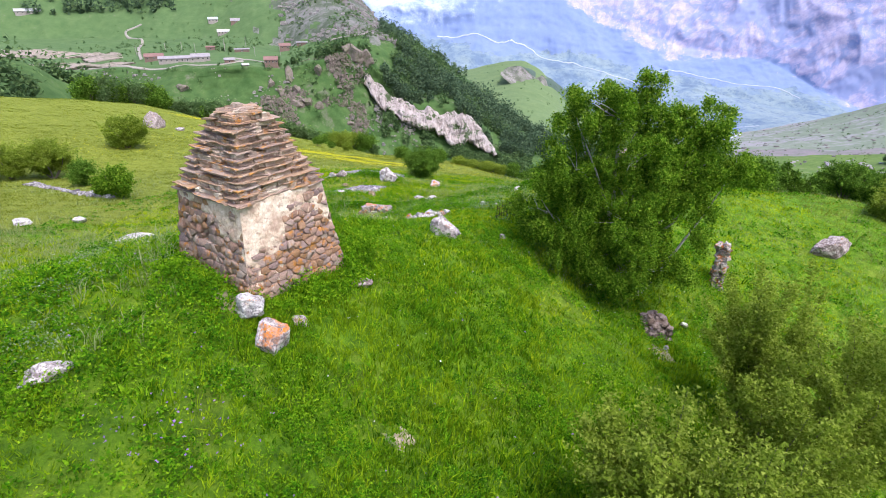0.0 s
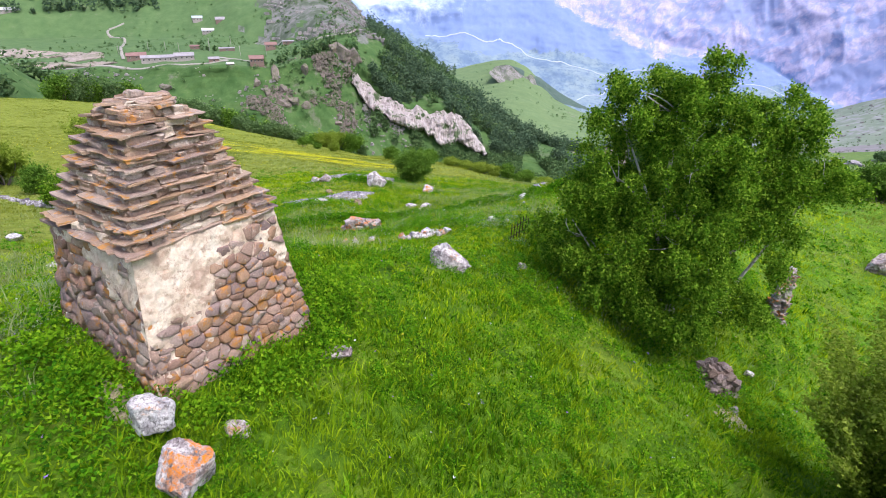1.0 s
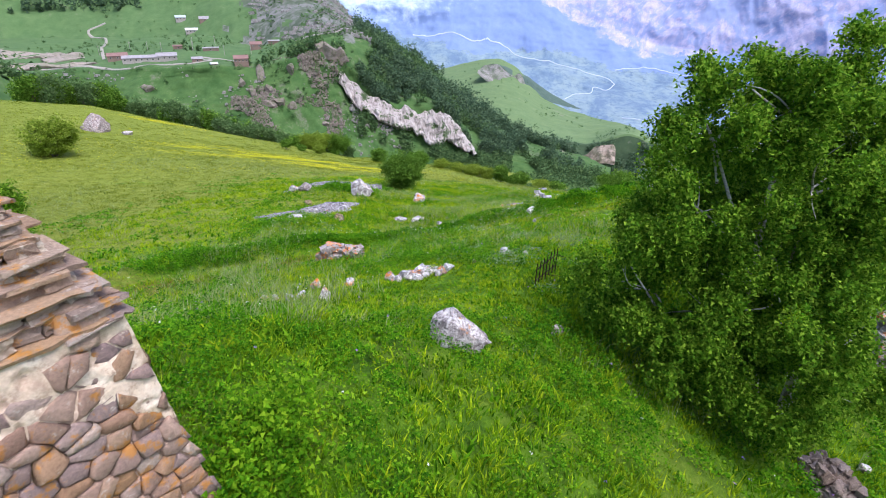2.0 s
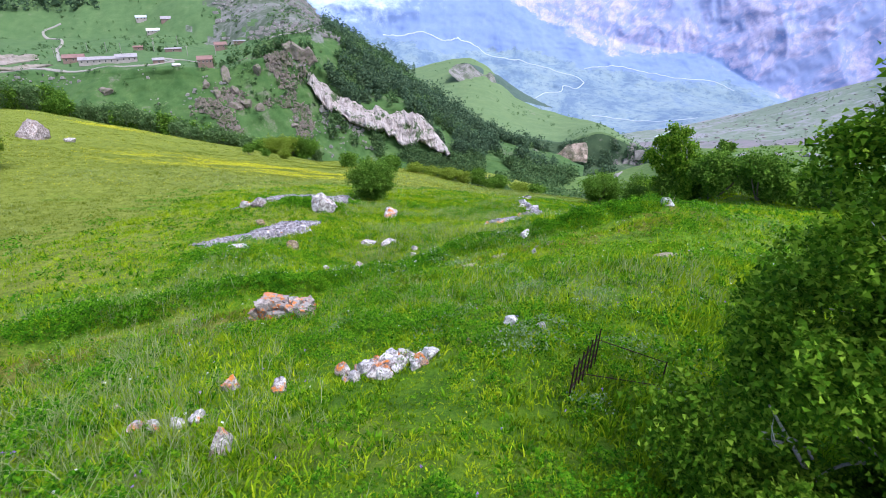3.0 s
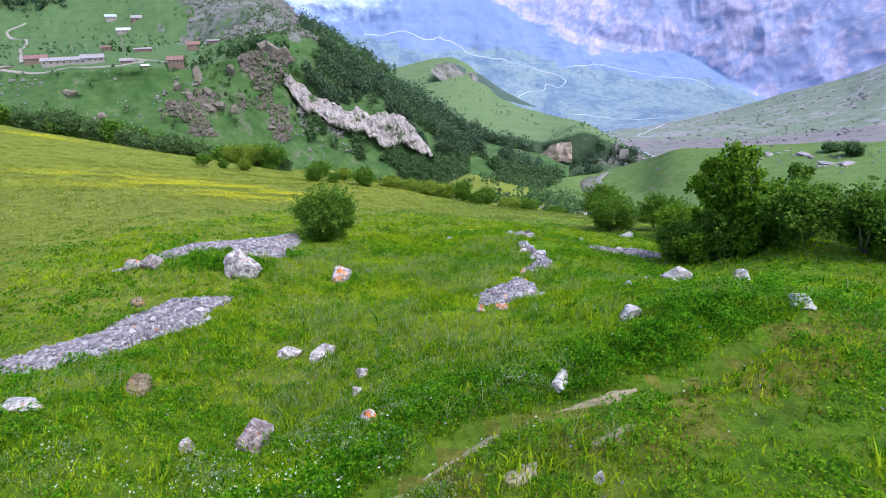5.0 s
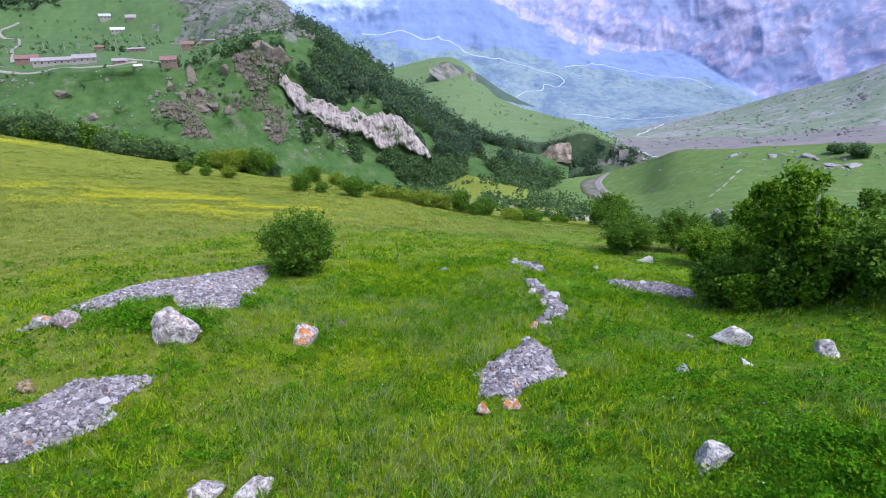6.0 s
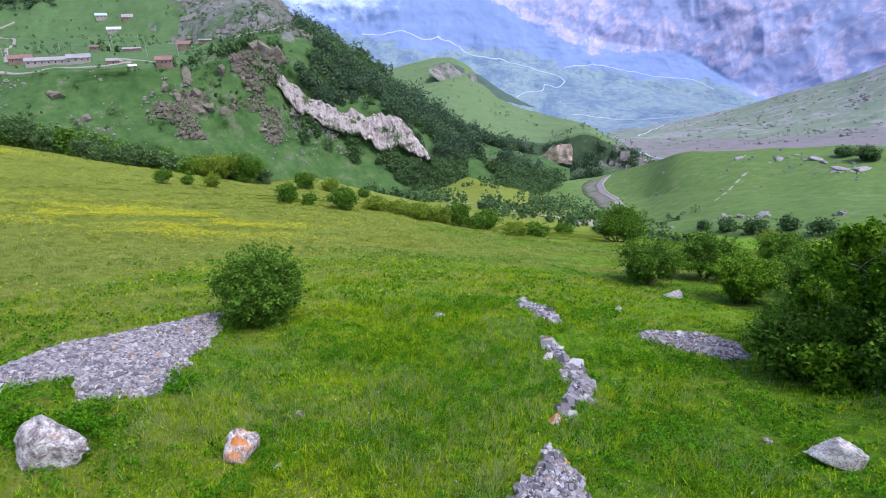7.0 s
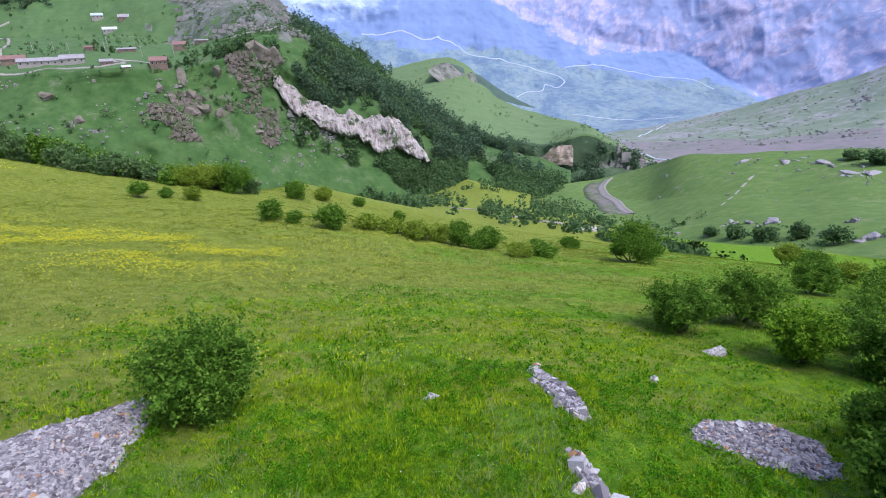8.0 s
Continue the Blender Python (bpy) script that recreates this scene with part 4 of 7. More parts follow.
boulder(-0.9, 56.9, (1.3, 1.05, 1.2), ROCK_ORANGE, 7, "rounded grey boulder capped with bright orange lichen", 60, 0, 0.2)
boulder(-5.7, 56.4, (3.1, 1.9, 1.95), ROCK_GREY, 4, "big angular pinkish boulder on a grassy bank", -10, 0, 0.2, peak=0.6)
boulder(17.1, 53.9, (2.3, 1.4, 1.25), ROCK_PALE, 4, "pale boulder with a rusty lichened top", 150, 0, 0.2, peak=0.45)
boulder(-60.3, 112.0, (6.5, 4.5, 4.6), ROCK_PINK, 11, "big weathered outcrop on the upper meadow", 10, 0, 0.25, cuts=8, peak=0.3)
boulder(-55.5, 113.5, (2.2, 1.6, 1.1), ROCK_GREY, 12, "grey boulder beside the outcrop")
for k, (x, y, s, m, lab) in enumerate([
    (-4.27, 26.7, (0.55, 0.45, 0.5), ROCK_ORANGE, "white stone capped with orange lichen"),
    (-3.02, 26.0, (0.45, 0.4, 0.42), ROCK_ORANGE, "small stone covered in orange lichen"),
    (-5.5, 25.0, (0.4, 0.3, 0.3), ROCK_ORANGE, "orange lichened stone in a low row"),
    (-5.15, 24.95, (0.4, 0.34, 0.36), ROCK_ORANGE, "orange lichened stone in a low row"),
    (-4.72, 24.95, (0.42, 0.34, 0.4), ROCK_PALE, "pale grey stone in a low row"),
    (-4.38, 25.05, (0.45, 0.4, 0.4), ROCK_PALE, "pale grey stone in a low row"),
    (-3.37, 23.4, (0.5, 0.32, 0.75), ROCK_ORANGE, "upright pointed stone with orange lichen"),
    (-6.56, 26.3, (0.35, 0.3, 0.25), ROCK_ORANGE, "small orange lichened stone"),
    (2.23, 27.45, (0.45, 0.38, 0.36), ROCK_PALE, "small white stone in the grass"),
    (2.8, 27.05, (0.28, 0.25, 0.25), ROCK_PALE, "small white stone in the grass"),
    (1.1, 26.9, (0.22, 0.2, 0.2), ROCK_ORANGE, "little lichened stone in the grass"),
    (2.6, 21.7, (0.5, 0.4, 0.35), ROCK_PINK, "brownish stone in the grass beside the tree"),
    (-2.5, 42.2, (1.55, 1.1, 0.95), ROCK_PINK, "pinkish boulder beside white-flowered herbs"),
    (-4.1, 41.5, (0.6, 0.5, 0.35), ROCK_PINK, "small pink stone beside a boulder"),
    (-8.6, 42.6, (1.7, 0.9, 0.4), ROCK_PALE, "flat pale stone in the slope"),
    (-2.25, 47.1, (1.2, 0.8, 0.42), ROCK_GREY, "low grey rock, one of a pair"),
    (-1.0, 46.8, (1.6, 0.85, 0.42), ROCK_GREY, "low pale grey rock, one of a pair"),
    (-6.2, 44.0, (1.2, 0.9, 0.75), ROCK_BROWN, "brown mossy rock half sunk in the slope"),
    (-10.2, 53.4, (1.0, 0.7, 0.55), ROCK_BROWN, "brown lichened stone on the edge of a heap"),
    (-11.5, 58.6, (1.7, 1.2, 1.3), ROCK_PINK, "reddish rock at the end of a stone heap"),
    (-12.6, 58.9, (1.2, 1.0, 1.1), ROCK_ORANGE, "rusty lichened rock at the end of a stone heap"),
    (0.55, 44.9, (0.6, 0.45, 0.45), ROCK_GREY, "grey stone on the bank of a track"),
    (0.41, 43.8, (0.5, 0.4, 0.4), ROCK_GREY, "grey stone on the bank of a track"),
    (0.79, 41.6, (0.8, 0.5, 0.6), ROCK_ORANGE, "rusty stone on the bank of a track"),
    (2.05, 41.2, (0.45, 0.3, 0.25), ROCK_PALE, "small pale stone on the bank of a track"),
    (9.5, 44.3, (1.5, 0.8, 0.75), ROCK_PALE, "pale pointed rock on a grassy rise"),
    (5.9, 40.6, (1.1, 0.5, 0.35), ROCK_PALE, "flat pale stone set in the bank"),
    (18.6, 50.6, (1.35, 0.9, 0.8), ROCK_PALE, "low pale boulder near the thicket"),
    (13.9, 42.3, (0.95, 0.6, 0.5), ROCK_PALE, "pale stone on the crest of a rise"),
    (5.33, 33.3, (0.42, 0.34, 0.26), ROCK_ORANGE, "small rust-coloured stone in the grass"),
    (5.3, 36.7, (0.3, 0.25, 0.42), ROCK_PALE, "small upright white stone"),
    (0.6, 59.4, (0.55, 0.5, 0.4), ROCK_PINK, "small red-brown stone in the meadow"),
    (0.3, 56.2, (0.4, 0.35, 0.3), ROCK_GREY, "small grey stone in the meadow"),
    (5.5, 49.0, (0.7, 0.55, 0.5), ROCK_ORANGE, "rusty stone at the foot of a stone heap"),
    (6.35, 49.1, (0.75, 0.55, 0.55), ROCK_ORANGE, "rusty stone at the foot of a stone heap"),
    (9.75, 57.6, (0.75, 0.55, 0.5), ROCK_ORANGE, "orange lichened stone in a broken row"),
    (12.1, 49.4, (0.7, 0.5, 0.45), ROCK_PALE, "small white stone in the turf"),
    (14.4, 49.4, (0.8, 0.45, 0.35), ROCK_PALE, "flat pale stone in the turf"),
    (16.5, 55.5, (0.4, 0.3, 0.3), ROCK_GREY, "small grey stone in the turf"),
    (7.1, 70.4, (1.0, 0.6, 0.5), ROCK_PALE, "pale stone on the open meadow"),
    (11.2, 62.7, (0.8, 0.5, 0.45), ROCK_PALE, "pale stone beside a line of rubble"),
    (13.1, 73.5, (0.9, 0.7, 0.6), ROCK_ORANGE, "rusty stone at the end of a line of rubble"),
    (19.3, 72.0, (0.8, 0.6, 0.5), ROCK_PALE, "pale stone in the turf"),
    (25.5, 76.0, (1.6, 1.1, 1.0), ROCK_PALE, "grey rock among bushes"),
    (10.9, 20.6, (0.5, 0.4, 0.35), ROCK_GREY, "grey stone fallen from a ruined wall"),
    (9.3, 18.6, (0.55, 0.45, 0.35), ROCK_GREY, "grey stone fallen from a ruined wall"),
]):
    boulder(x, y, s, m, 40 + k, lab, turn=37.0 * k, peak=0.18, name="stone" if max(s) < 0.9 else "boulder", group="meadow stones")


# rough blocks for walls and heaps
BLOCK_RUST = varied_stone("rusty_block", [(0.26, 0.21, 0.21), (0.48, 0.44, 0.44), (0.32, 0.25, 0.23), (0.62, 0.58, 0.58)], (0.62, 0.19, 0.015), 0.515, 0.57)
BLOCK_DARK = varied_stone("ruin_block", [(0.20, 0.15, 0.14), (0.30, 0.24, 0.23), (0.36, 0.29, 0.28), (0.24, 0.17, 0.14)], (0.30, 0.14, 0.06), 0.64, 0.66)
RUST_BLOCKS = [stone_shape("block", 210 + k, BLOCK_RUST, 0.75, 0.34, 3, False) for k in range(6)]
DARK_BLOCKS = [stone_shape("block", 220 + k, BLOCK_DARK, 0.75, 0.34, 3, False) for k in range(6)]


def rubble_wall(name, x, y, turn, length, deep, tall, size, shapes, seed, label, rust_top=None, ragged=0.35):
    """A fragment of dry-stone wall: rough blocks in uneven courses, ragged at its top and ends."""
    rng = np.random.default_rng(seed)
    g = min(ground_at(x + dx, y + dy) for dx in (-0.4, 0.4) for dy in (-0.4, 0.4))
    ob = base(name, x, y, g, turn)
    z = -0.15
    while z < tall:
        h = size * rng.uniform(0.6, 1.0)
        share = 1 - ragged * max(0, z / tall) * rng.uniform(0.6, 1.3)
        for row in np.arange(-deep / 2, deep / 2 + 0.01, size * 0.9):
            px = -length / 2 * share
            while px < length / 2 * share:
                w = size * rng.uniform(0.7, 1.5)
                use = rust_top if rust_top and z > tall * 0.45 and rng.random() < 0.75 else shapes
                placed("block", use[rng.integers(6)], ob, px + w / 2, row + rng.normal() * 0.06, z + h / 2 + rng.normal() * 0.03, w * 1.02, size * 1.0, h * 1.08, rng.normal() * 0.22, rng.normal() * 0.22, rng.normal() * 0.4)
                px += w * 0.94
        z += h * 0.9
    return tagged(ob, label, "ruin")


rubble_wall("ruined_wall", 9.15, 19.85, 12, 1.15, 0.9, 0.75, 0.24, DARK_BLOCKS, 301, "dark broken dry-stone wall end under a birch", ragged=0.55)
rubble_wall("ruined_wall", 13.9, 24.3, 70, 0.75, 0.45, 2.5, 0.27, RUST_BLOCKS, 302, "narrow standing remnant of a rusty stone wall", RUST_BLOCKS, 0.5)
rubble_wall("ruined_wall", -4.3, 32.7, -22, 2.3, 0.6, 0.80, 0.25, RUST_BLOCKS, 303, "low stone wall fragment topped with orange lichen", RUST_BLOCKS, 0.45)
PILE = np.random.default_rng(306)
for k in range(46):
    a, r = PILE.uniform(0, 6.3), PILE.random() ** 0.7
    x, y = -0.75 + 1.05 * r * math.cos(a), 26.45 + 0.5 * r * math.sin(a) + 0.25 * r * math.cos(a)
    s = PILE.uniform(0.18, 0.38)
    boulder(x, y, (s * 1.2, s, s), (ROCK_ORANGE, ROCK_PALE, ROCK_ORANGE, ROCK_PALE)[k % 4], 340 + k, "rounded lichened stone in a loose pile", 53.0 * k, 0, 0.25 - 0.5 * (1 - r) * PILE.random(), "stone", group="pile of lichened stones")
boulder(-1.75, 26.5, (0.42, 0.38, 0.46), ROCK_ORANGE, 380, "round stone with an orange lichen cap beside a pile", 0, 0, 0.2, "stone", group="pile of lichened stones")


def inside(poly, x, y):
    """Which of the places lie in the polygon."""
    c = np.zeros(len(x), bool)
    for (x0, y0), (x1, y1) in zip(poly, poly[1:] + poly[:1]):
        c ^= ((y0 > y) != (y1 > y)) & (x < (x1 - x0) * (y - y0) / (y1 - y0 + 1e-12) + x0)
    return c


HEAPS = []


def heap(poly, step, size, tall, seed, label, name="stone_heap"):
    """A spread of broken stones heaped over the turf, too many to count."""
    rng = np.random.default_rng(seed)
    HEAPS.append(poly)
    a = np.array(poly)
    lo, hi = a.min(0), a.max(0)
    gx, gy = np.meshgrid(np.arange(lo[0] - 0.3, hi[0] + 0.3, step), np.arange(lo[1] - 0.3, hi[1] + 0.3, step))
    x = (gx + rng.uniform(-0.5, 0.5, gx.shape) * step).ravel()
    y = (gy + rng.uniform(-0.5, 0.5, gy.shape) * step).ravel()
    wob = 0.30 * fractal(np.stack([x, y, 0 * x], -1) / 0.8, 3, seed)
    keep = inside(poly, x + wob, y + 0.30 * fractal(np.stack([x, y, 0 * x + 7], -1) / 0.8, 3, seed))
    x, y = x[keep], y[keep]
    d = np.full(len(x), 9.0)
    for (x0, y0), (x1, y1) in zip(poly, poly[1:] + poly[:1]):
        t = np.clip(((x - x0) * (x1 - x0) + (y - y0) * (y1 - y0)) / ((x1 - x0) ** 2 + (y1 - y0) ** 2 + 1e-9), 0, 1)
        d = np.minimum(d, np.hypot(x - x0 - t * (x1 - x0), y - y0 - t * (y1 - y0)))
    z = height(x, y) + tall * np.minimum(1, d / 0.9) + 0.02
    n = len(x)
    cube = np.array([(-1, -1, -1), (1, -1, -1), (1, 1, -1), (-1, 1, -1), (-0.8, -0.8, 1), (0.8, -0.8, 1), (0.8, 0.8, 1), (-0.8, 0.8, 1)], float) / 2
    quads = np.array([(3, 2, 1, 0), (4, 5, 6, 7), (0, 1, 5, 4), (1, 2, 6, 5), (2, 3, 7, 6), (3, 0, 4, 7)])
    v = cube[None] * (1 + rng.uniform(-0.3, 0.3, (n, 8, 3)))
    v *= (size * rng.lognormal(0, 0.30, (n, 1, 1))) * rng.uniform(0.7, 1.3, (n, 1, 3)) * (1, 1, 0.75)
    q = rng.normal(size=(n, 4))
    q[:, 1:3] *= 0.8
    q /= np.linalg.norm(q, axis=1, keepdims=True)
    w_, x_, y_, z_ = q.T
    R = np.stack([1 - 2 * (y_**2 + z_**2), 2 * (x_ * y_ - w_ * z_), 2 * (x_ * z_ + w_ * y_), 2 * (x_ * y_ + w_ * z_), 1 - 2 * (x_**2 + z_**2), 2 * (y_ * z_ - w_ * x_), 2 * (x_ * z_ - w_ * y_), 2 * (y_ * z_ + w_ * x_), 1 - 2 * (x_**2 + y_**2)], -1).reshape(n, 3, 3)
    v = np.einsum("nij,nkj->nki", R, v) + np.stack([x, y, z], -1)[:, None]
    f = quads[None] + np.arange(n)[:, None, None] * 8
    ob = new(name, mesh_from(name, v.reshape(-1, 3), f.reshape(-1, 4), RUBBLE, False))
    return tagged(ob, label, "stone heap", kind="stuff")


def rubble_material():
    m, n, l, s = material("rubble", 0.9)
    c = ramp(n, l, island(n), [(0.0, (0.15, 0.13, 0.155)), (0.35, (0.29, 0.265, 0.30)), (0.7, (0.41, 0.38, 0.42)), (0.96, (0.58, 0.55, 0.58)), (1.0, (0.5, 0.25, 0.1))])
    fine = noise_node(n, l, 24.0, 5.0, 0.7, geometry(n))
    c = mix(n, l, 0.7, c, ramp(n, l, fine, [(0.3, (0.4, 0.4, 0.4)), (0.7, (1, 1, 1))]), "MULTIPLY")
    l.new(c, s.inputs["Base Color"])
    bump(n, l, s, fine, 0.6, 0.03)
    return m


RUBBLE = rubble_material()
heap([(-13.0, 47.7), (-10.3, 50.4), (-8.9, 53.9), (-6.0, 53.6), (-6.9, 50.6), (-8.9, 47.2), (-11.3, 46.6)], 0.082, 0.102, 0.20, 401, "long spread of broken grey stones on the slope")
heap([(-13.6, 58.6), (-11.9, 62.0), (-11.2, 66.5), (-5.2, 71.5), (-4.6, 66.0), (-4.7, 62.8), (-4.4, 60.2), (-6.8, 59.3), (-7.5, 61.3), (-10.2, 60.2)], 0.085, 0.108, 0.20, 402, "broad spread of broken grey stones beside a bush")
heap([(9.2, 56.1), (7.5, 54.4), (6.1, 52.4), (5.6, 50.3), (6.6, 49.6), (7.3, 50.2), (8.7, 51.3), (9.4, 54.0)], 0.095, 0.125, 0.22, 403, "heap of broken grey stones in the grass")
heap([(10.2, 58.1), (10.7, 58.2), (10.9, 58.9), (11.7, 59.0), (12.5, 60.3), (12.5, 61.6), (12.2, 62.4), (12.1, 64.2), (11.5, 64.5), (11.4, 63.4), (11.7, 62.1), (11.5, 60.6), (11.0, 59.8), (10.4, 58.9)], 0.16, 0.22, 0.22, 404, "winding line of pale rubble in the grass", "rubble_line")
heap([(12.4, 66.9), (13.2, 66.5), (13.5, 68.2), (13.4, 70.9), (13.3, 73.0), (12.8, 73.2), (12.4, 71.0), (12.2, 69.0)], 0.14, 0.19, 0.14, 405, "line of pale rubble across the meadow", "rubble_line")
heap([(17.3, 65.7), (18.4, 64.6), (20.4, 62.9), (21.8, 63.0), (23.0, 65.2), (22.0, 67.0), (20.4, 67.6), (18.4, 67.2)], 0.10, 0.12, 0.08, 406, "flat patch of grey broken stones near bushes")
heap([(-45.0, 57.0), (-38.0, 52.2), (-31.5, 48.6), (-30.5, 47.3), (-34.0, 48.6), (-40.0, 53.0), (-45.2, 55.6)], 0.14, 0.17, 0.40, 407, "long low bank of grey stones before bushes")


# ---- iron grave fence ----
RUST, _n, _l, _s = material("rusty_iron", 0.8)
_s.inputs["Metallic"].default_value = 0.4
_c = noise_node(_n, _l, 30.0, 5.0, 0.7, geometry(_n))
_l.new(ramp(_n, _l, _c, [(0.3, (0.025, 0.018, 0.016)), (0.7, (0.09, 0.05, 0.035))]), _s.inputs["Base Color"])


def rod(name, a, b, r, parent):
    v, f = tube([a, np.add(a, b) / 2, b], [r, r, r * 0.8], 5)
    return part(name, mesh_from(name, v, f, RUST), parent)


def fence():
    ob = base("grave_fence", 2.60, 24.35, ground_at(2.6, 24.35))
    ax, ay, n = 0.80, 0.90, 7
    dz = ground_at(2.6 + ax, 24.35 + ay) - ground_at(2.6, 24.35)
    for k in range(n):
        s = k / (n - 1)
        x, y, z = ax * s, ay * s, dz * s
        rod("bar", (x, y, z - 0.1), (x + 0.03, y - 0.03, z + 0.78 + 0.1 * s), 0.017, ob)
    for h in (0.2, 0.55):
        rod("rail", (0, 0, h), (ax, ay, dz + h + 0.06), 0.016, ob)
    rod("rail", (ax, ay, dz + 0.62), (ax + 1.2, ay - 0.5, dz + 0.35), 0.010, ob)
    rod("rail", (ax * 0.4, ay * 0.4, 0.25), (ax + 1.0, ay - 0.9, dz + 0.12), 0.010, ob)
    rod("post", (ax + 1.2, ay - 0.5, dz - 0.15), (ax + 1.22, ay - 0.52, dz + 0.42), 0.018, ob)
    tagged(ob, "rusty iron grave fence, bent and half collapsed", "fence")


fence()


# ---- trees and bushes ----
def birch_bark():
    m, n, l, s = material("birch_bark", 0.8)
    mp = n.new("ShaderNodeMapping")
    mp.inputs["Scale"].default_value = (3, 3, 14)
    l.new(geometry(n), mp.inputs["Vector"])
    k = noise_node(n, l, 1.6, 5.0, 0.7, mp.outputs[0])
    l.new(ramp(n, l, k, [(0.36, (0.07, 0.06, 0.05)), (0.46, (0.42, 0.39, 0.36)), (0.75, (0.60, 0.57, 0.54))]), s.inputs["Base Color"])
    return m


BIRCH_BARK = birch_bark()


def leafy_tree(name, x, y, lobes, size, mat, bark, seed, label, trunks, cover=3.0, droop=0.5, category="tree", sink=0.1, gaps=0.5):
    """Trunks with limbs to every lobe of the crown, and leaves on hanging twigs. Lobes: place and radii from the root."""
    rng = np.random.default_rng(seed)
    ob = base(name, x, y, ground_at(x, y) - sink)
    tops = []
    for (tx, ty, tz), (bx, by), r in trunks:
        v, f = limb((bx, by, -0.2), (tx, ty, tz), r, r * 0.18, rng, 0.05, 10)
        part("trunk", mesh_from("trunk", v, f, bark), ob, "pale trunk")
        tops.append(((bx, by, 0), (tx, ty, tz), r))
    pts = []
    for c, rad in lobes:
        c, rad = np.array(c, float), np.array(rad, float)
        (b0, t0, r) = min(tops, key=lambda q: np.linalg.norm(np.subtract(q[1], c)[:2]))
        s = np.clip((c[2] - rad[2] * 0.6) / max(t0[2], 0.1), 0.12, 0.85)
        start = np.array(b0) * (1 - s) + np.array(t0) * s
        v, f = limb(start, c + rng.normal(size=3) * rad * 0.2, r * 0.5 * (1 - 0.5 * s), r * 0.1, rng, 0.08)
        lb = part("limb", mesh_from("limb", v, f, bark), ob)
        for j in range(3):
            e = ellipsoid_points(1, c, rad * 0.8, rng, 0.4)[0]
            v, f = limb(c * 0.6 + start * 0.4, e, r * 0.16, r * 0.04, rng, 0.1)
            part("twig", mesh_from("twig", v, f, bark), lb)
        area = 4 * np.pi * (((rad[0] * rad[1]) ** 1.6 + (rad[0] * rad[2]) ** 1.6 + (rad[1] * rad[2]) ** 1.6) / 3) ** (1 / 1.6)
        n = int(cover * area / (0.36 * size * size))
        per = 20
        m = n // per + 1
        # leaves gather on boughs, with gaps between them
        boughs = ellipsoid_points(max(6, int(area * gaps)), c, rad, rng, 0.6)
        pick = rng.integers(0, len(boughs), m)
        root = boughs[pick] + rng.normal(size=(m, 3)) * (0.17, 0.17, 0.08) * (0.6 + 0.25 * rad.mean())
        ln = droop * rng.uniform(0.3, 1.2, (m, 1))
        side = rng.normal(size=(m, 3)) * (0.22, 0.22, 0.05) * droop
        t = rng.random((m, per, 1))
        q = root[:, None] + t * side[:, None] + (t**1.3) * ln[:, None] * (0, 0, -1) + rng.normal(size=(m, per, 3)) * size * (0.62, 0.62, 0.8)
        pts.append(q.reshape(-1, 3))
    pts = np.concatenate(pts)
    pts = pts[pts[:, 2] > 0.15]
    v, f = leaf_cloud(pts, size, rng, 0.6)
    part("crown", mesh_from("crown", v, f, mat, False), ob)
    return tagged(ob, label, category)


BZ = -ground_at(8.6, 21.6)
leafy_tree("birch", 8.6, 21.6, [
    ((-1.1, 0.4, BZ + 4.3), (1.4, 1.3, 1.1)), ((-1.9, -0.2, BZ + 3.5), (1.3, 1.2, 1.0)), ((0.1, 0.3, BZ + 3.3), (1.2, 1.2, 1.1)), ((2.1, 0.3, BZ + 3.2), (1.5, 1.3, 1.2)), ((-3.1, 0.2, BZ + 3.2), (1.2, 1.1, 1.2)),
    ((-0.6, -0.3, BZ + 2.0), (2.2, 1.8, 1.6)), ((-3.5, 0.2, BZ + 1.3), (1.4, 1.3, 1.4)), ((-4.5, 0.0, BZ - 0.6), (1.1, 1.1, 1.2)), ((-3.2, -0.3, BZ - 1.0), (1.9, 1.6, 1.4)),
    ((-1.2, -0.8, BZ - 0.6), (2.4, 2.0, 1.8)), ((2.3, -0.2, BZ + 1.3), (1.8, 1.5, 1.3)), ((1.4, -0.5, BZ - 0.7), (1.6, 1.4, 1.6)), ((-0.6, -1.2, BZ - 2.6), (1.9, 1.5, 1.1)),
    ((-2.6, -0.7, BZ - 2.3), (1.6, 1.3, 1.0)), ((3.9, 0.0, BZ + 1.3), (1.0, 0.9, 0.8)), ((0.9, -1.0, BZ - 2.6), (1.3, 1.1, 1.0)), ((0.2, 1.4, BZ + 0.4), (2.2, 1.4, 2.0)), ((-2.2, 1.2, BZ + 0.4), (1.9, 1.3, 1.8)),
], 0.075, BIRCH_LEAF, BIRCH_BARK, 501, "bushy birch with drooping bright green foliage on a slope", [
    ((-1.2, 0.4, BZ + 4.2), (-0.2, 0.1), 0.16), ((2.1, 0.2, BZ + 3.0), (0.3, 0.0), 0.13), ((-3.1, 0.2, BZ + 2.8), (-0.5, 0.2), 0.12), ((3.6, 0.0, BZ + 1.2), (0.5, 0.2), 0.09), ((-4.4, 0.1, BZ - 0.3), (-0.4, 0.1), 0.09), ((0.3, 1.4, BZ + 1.2), (0.0, 0.5), 0.12)], 1.15, 0.75, gaps=0.85)

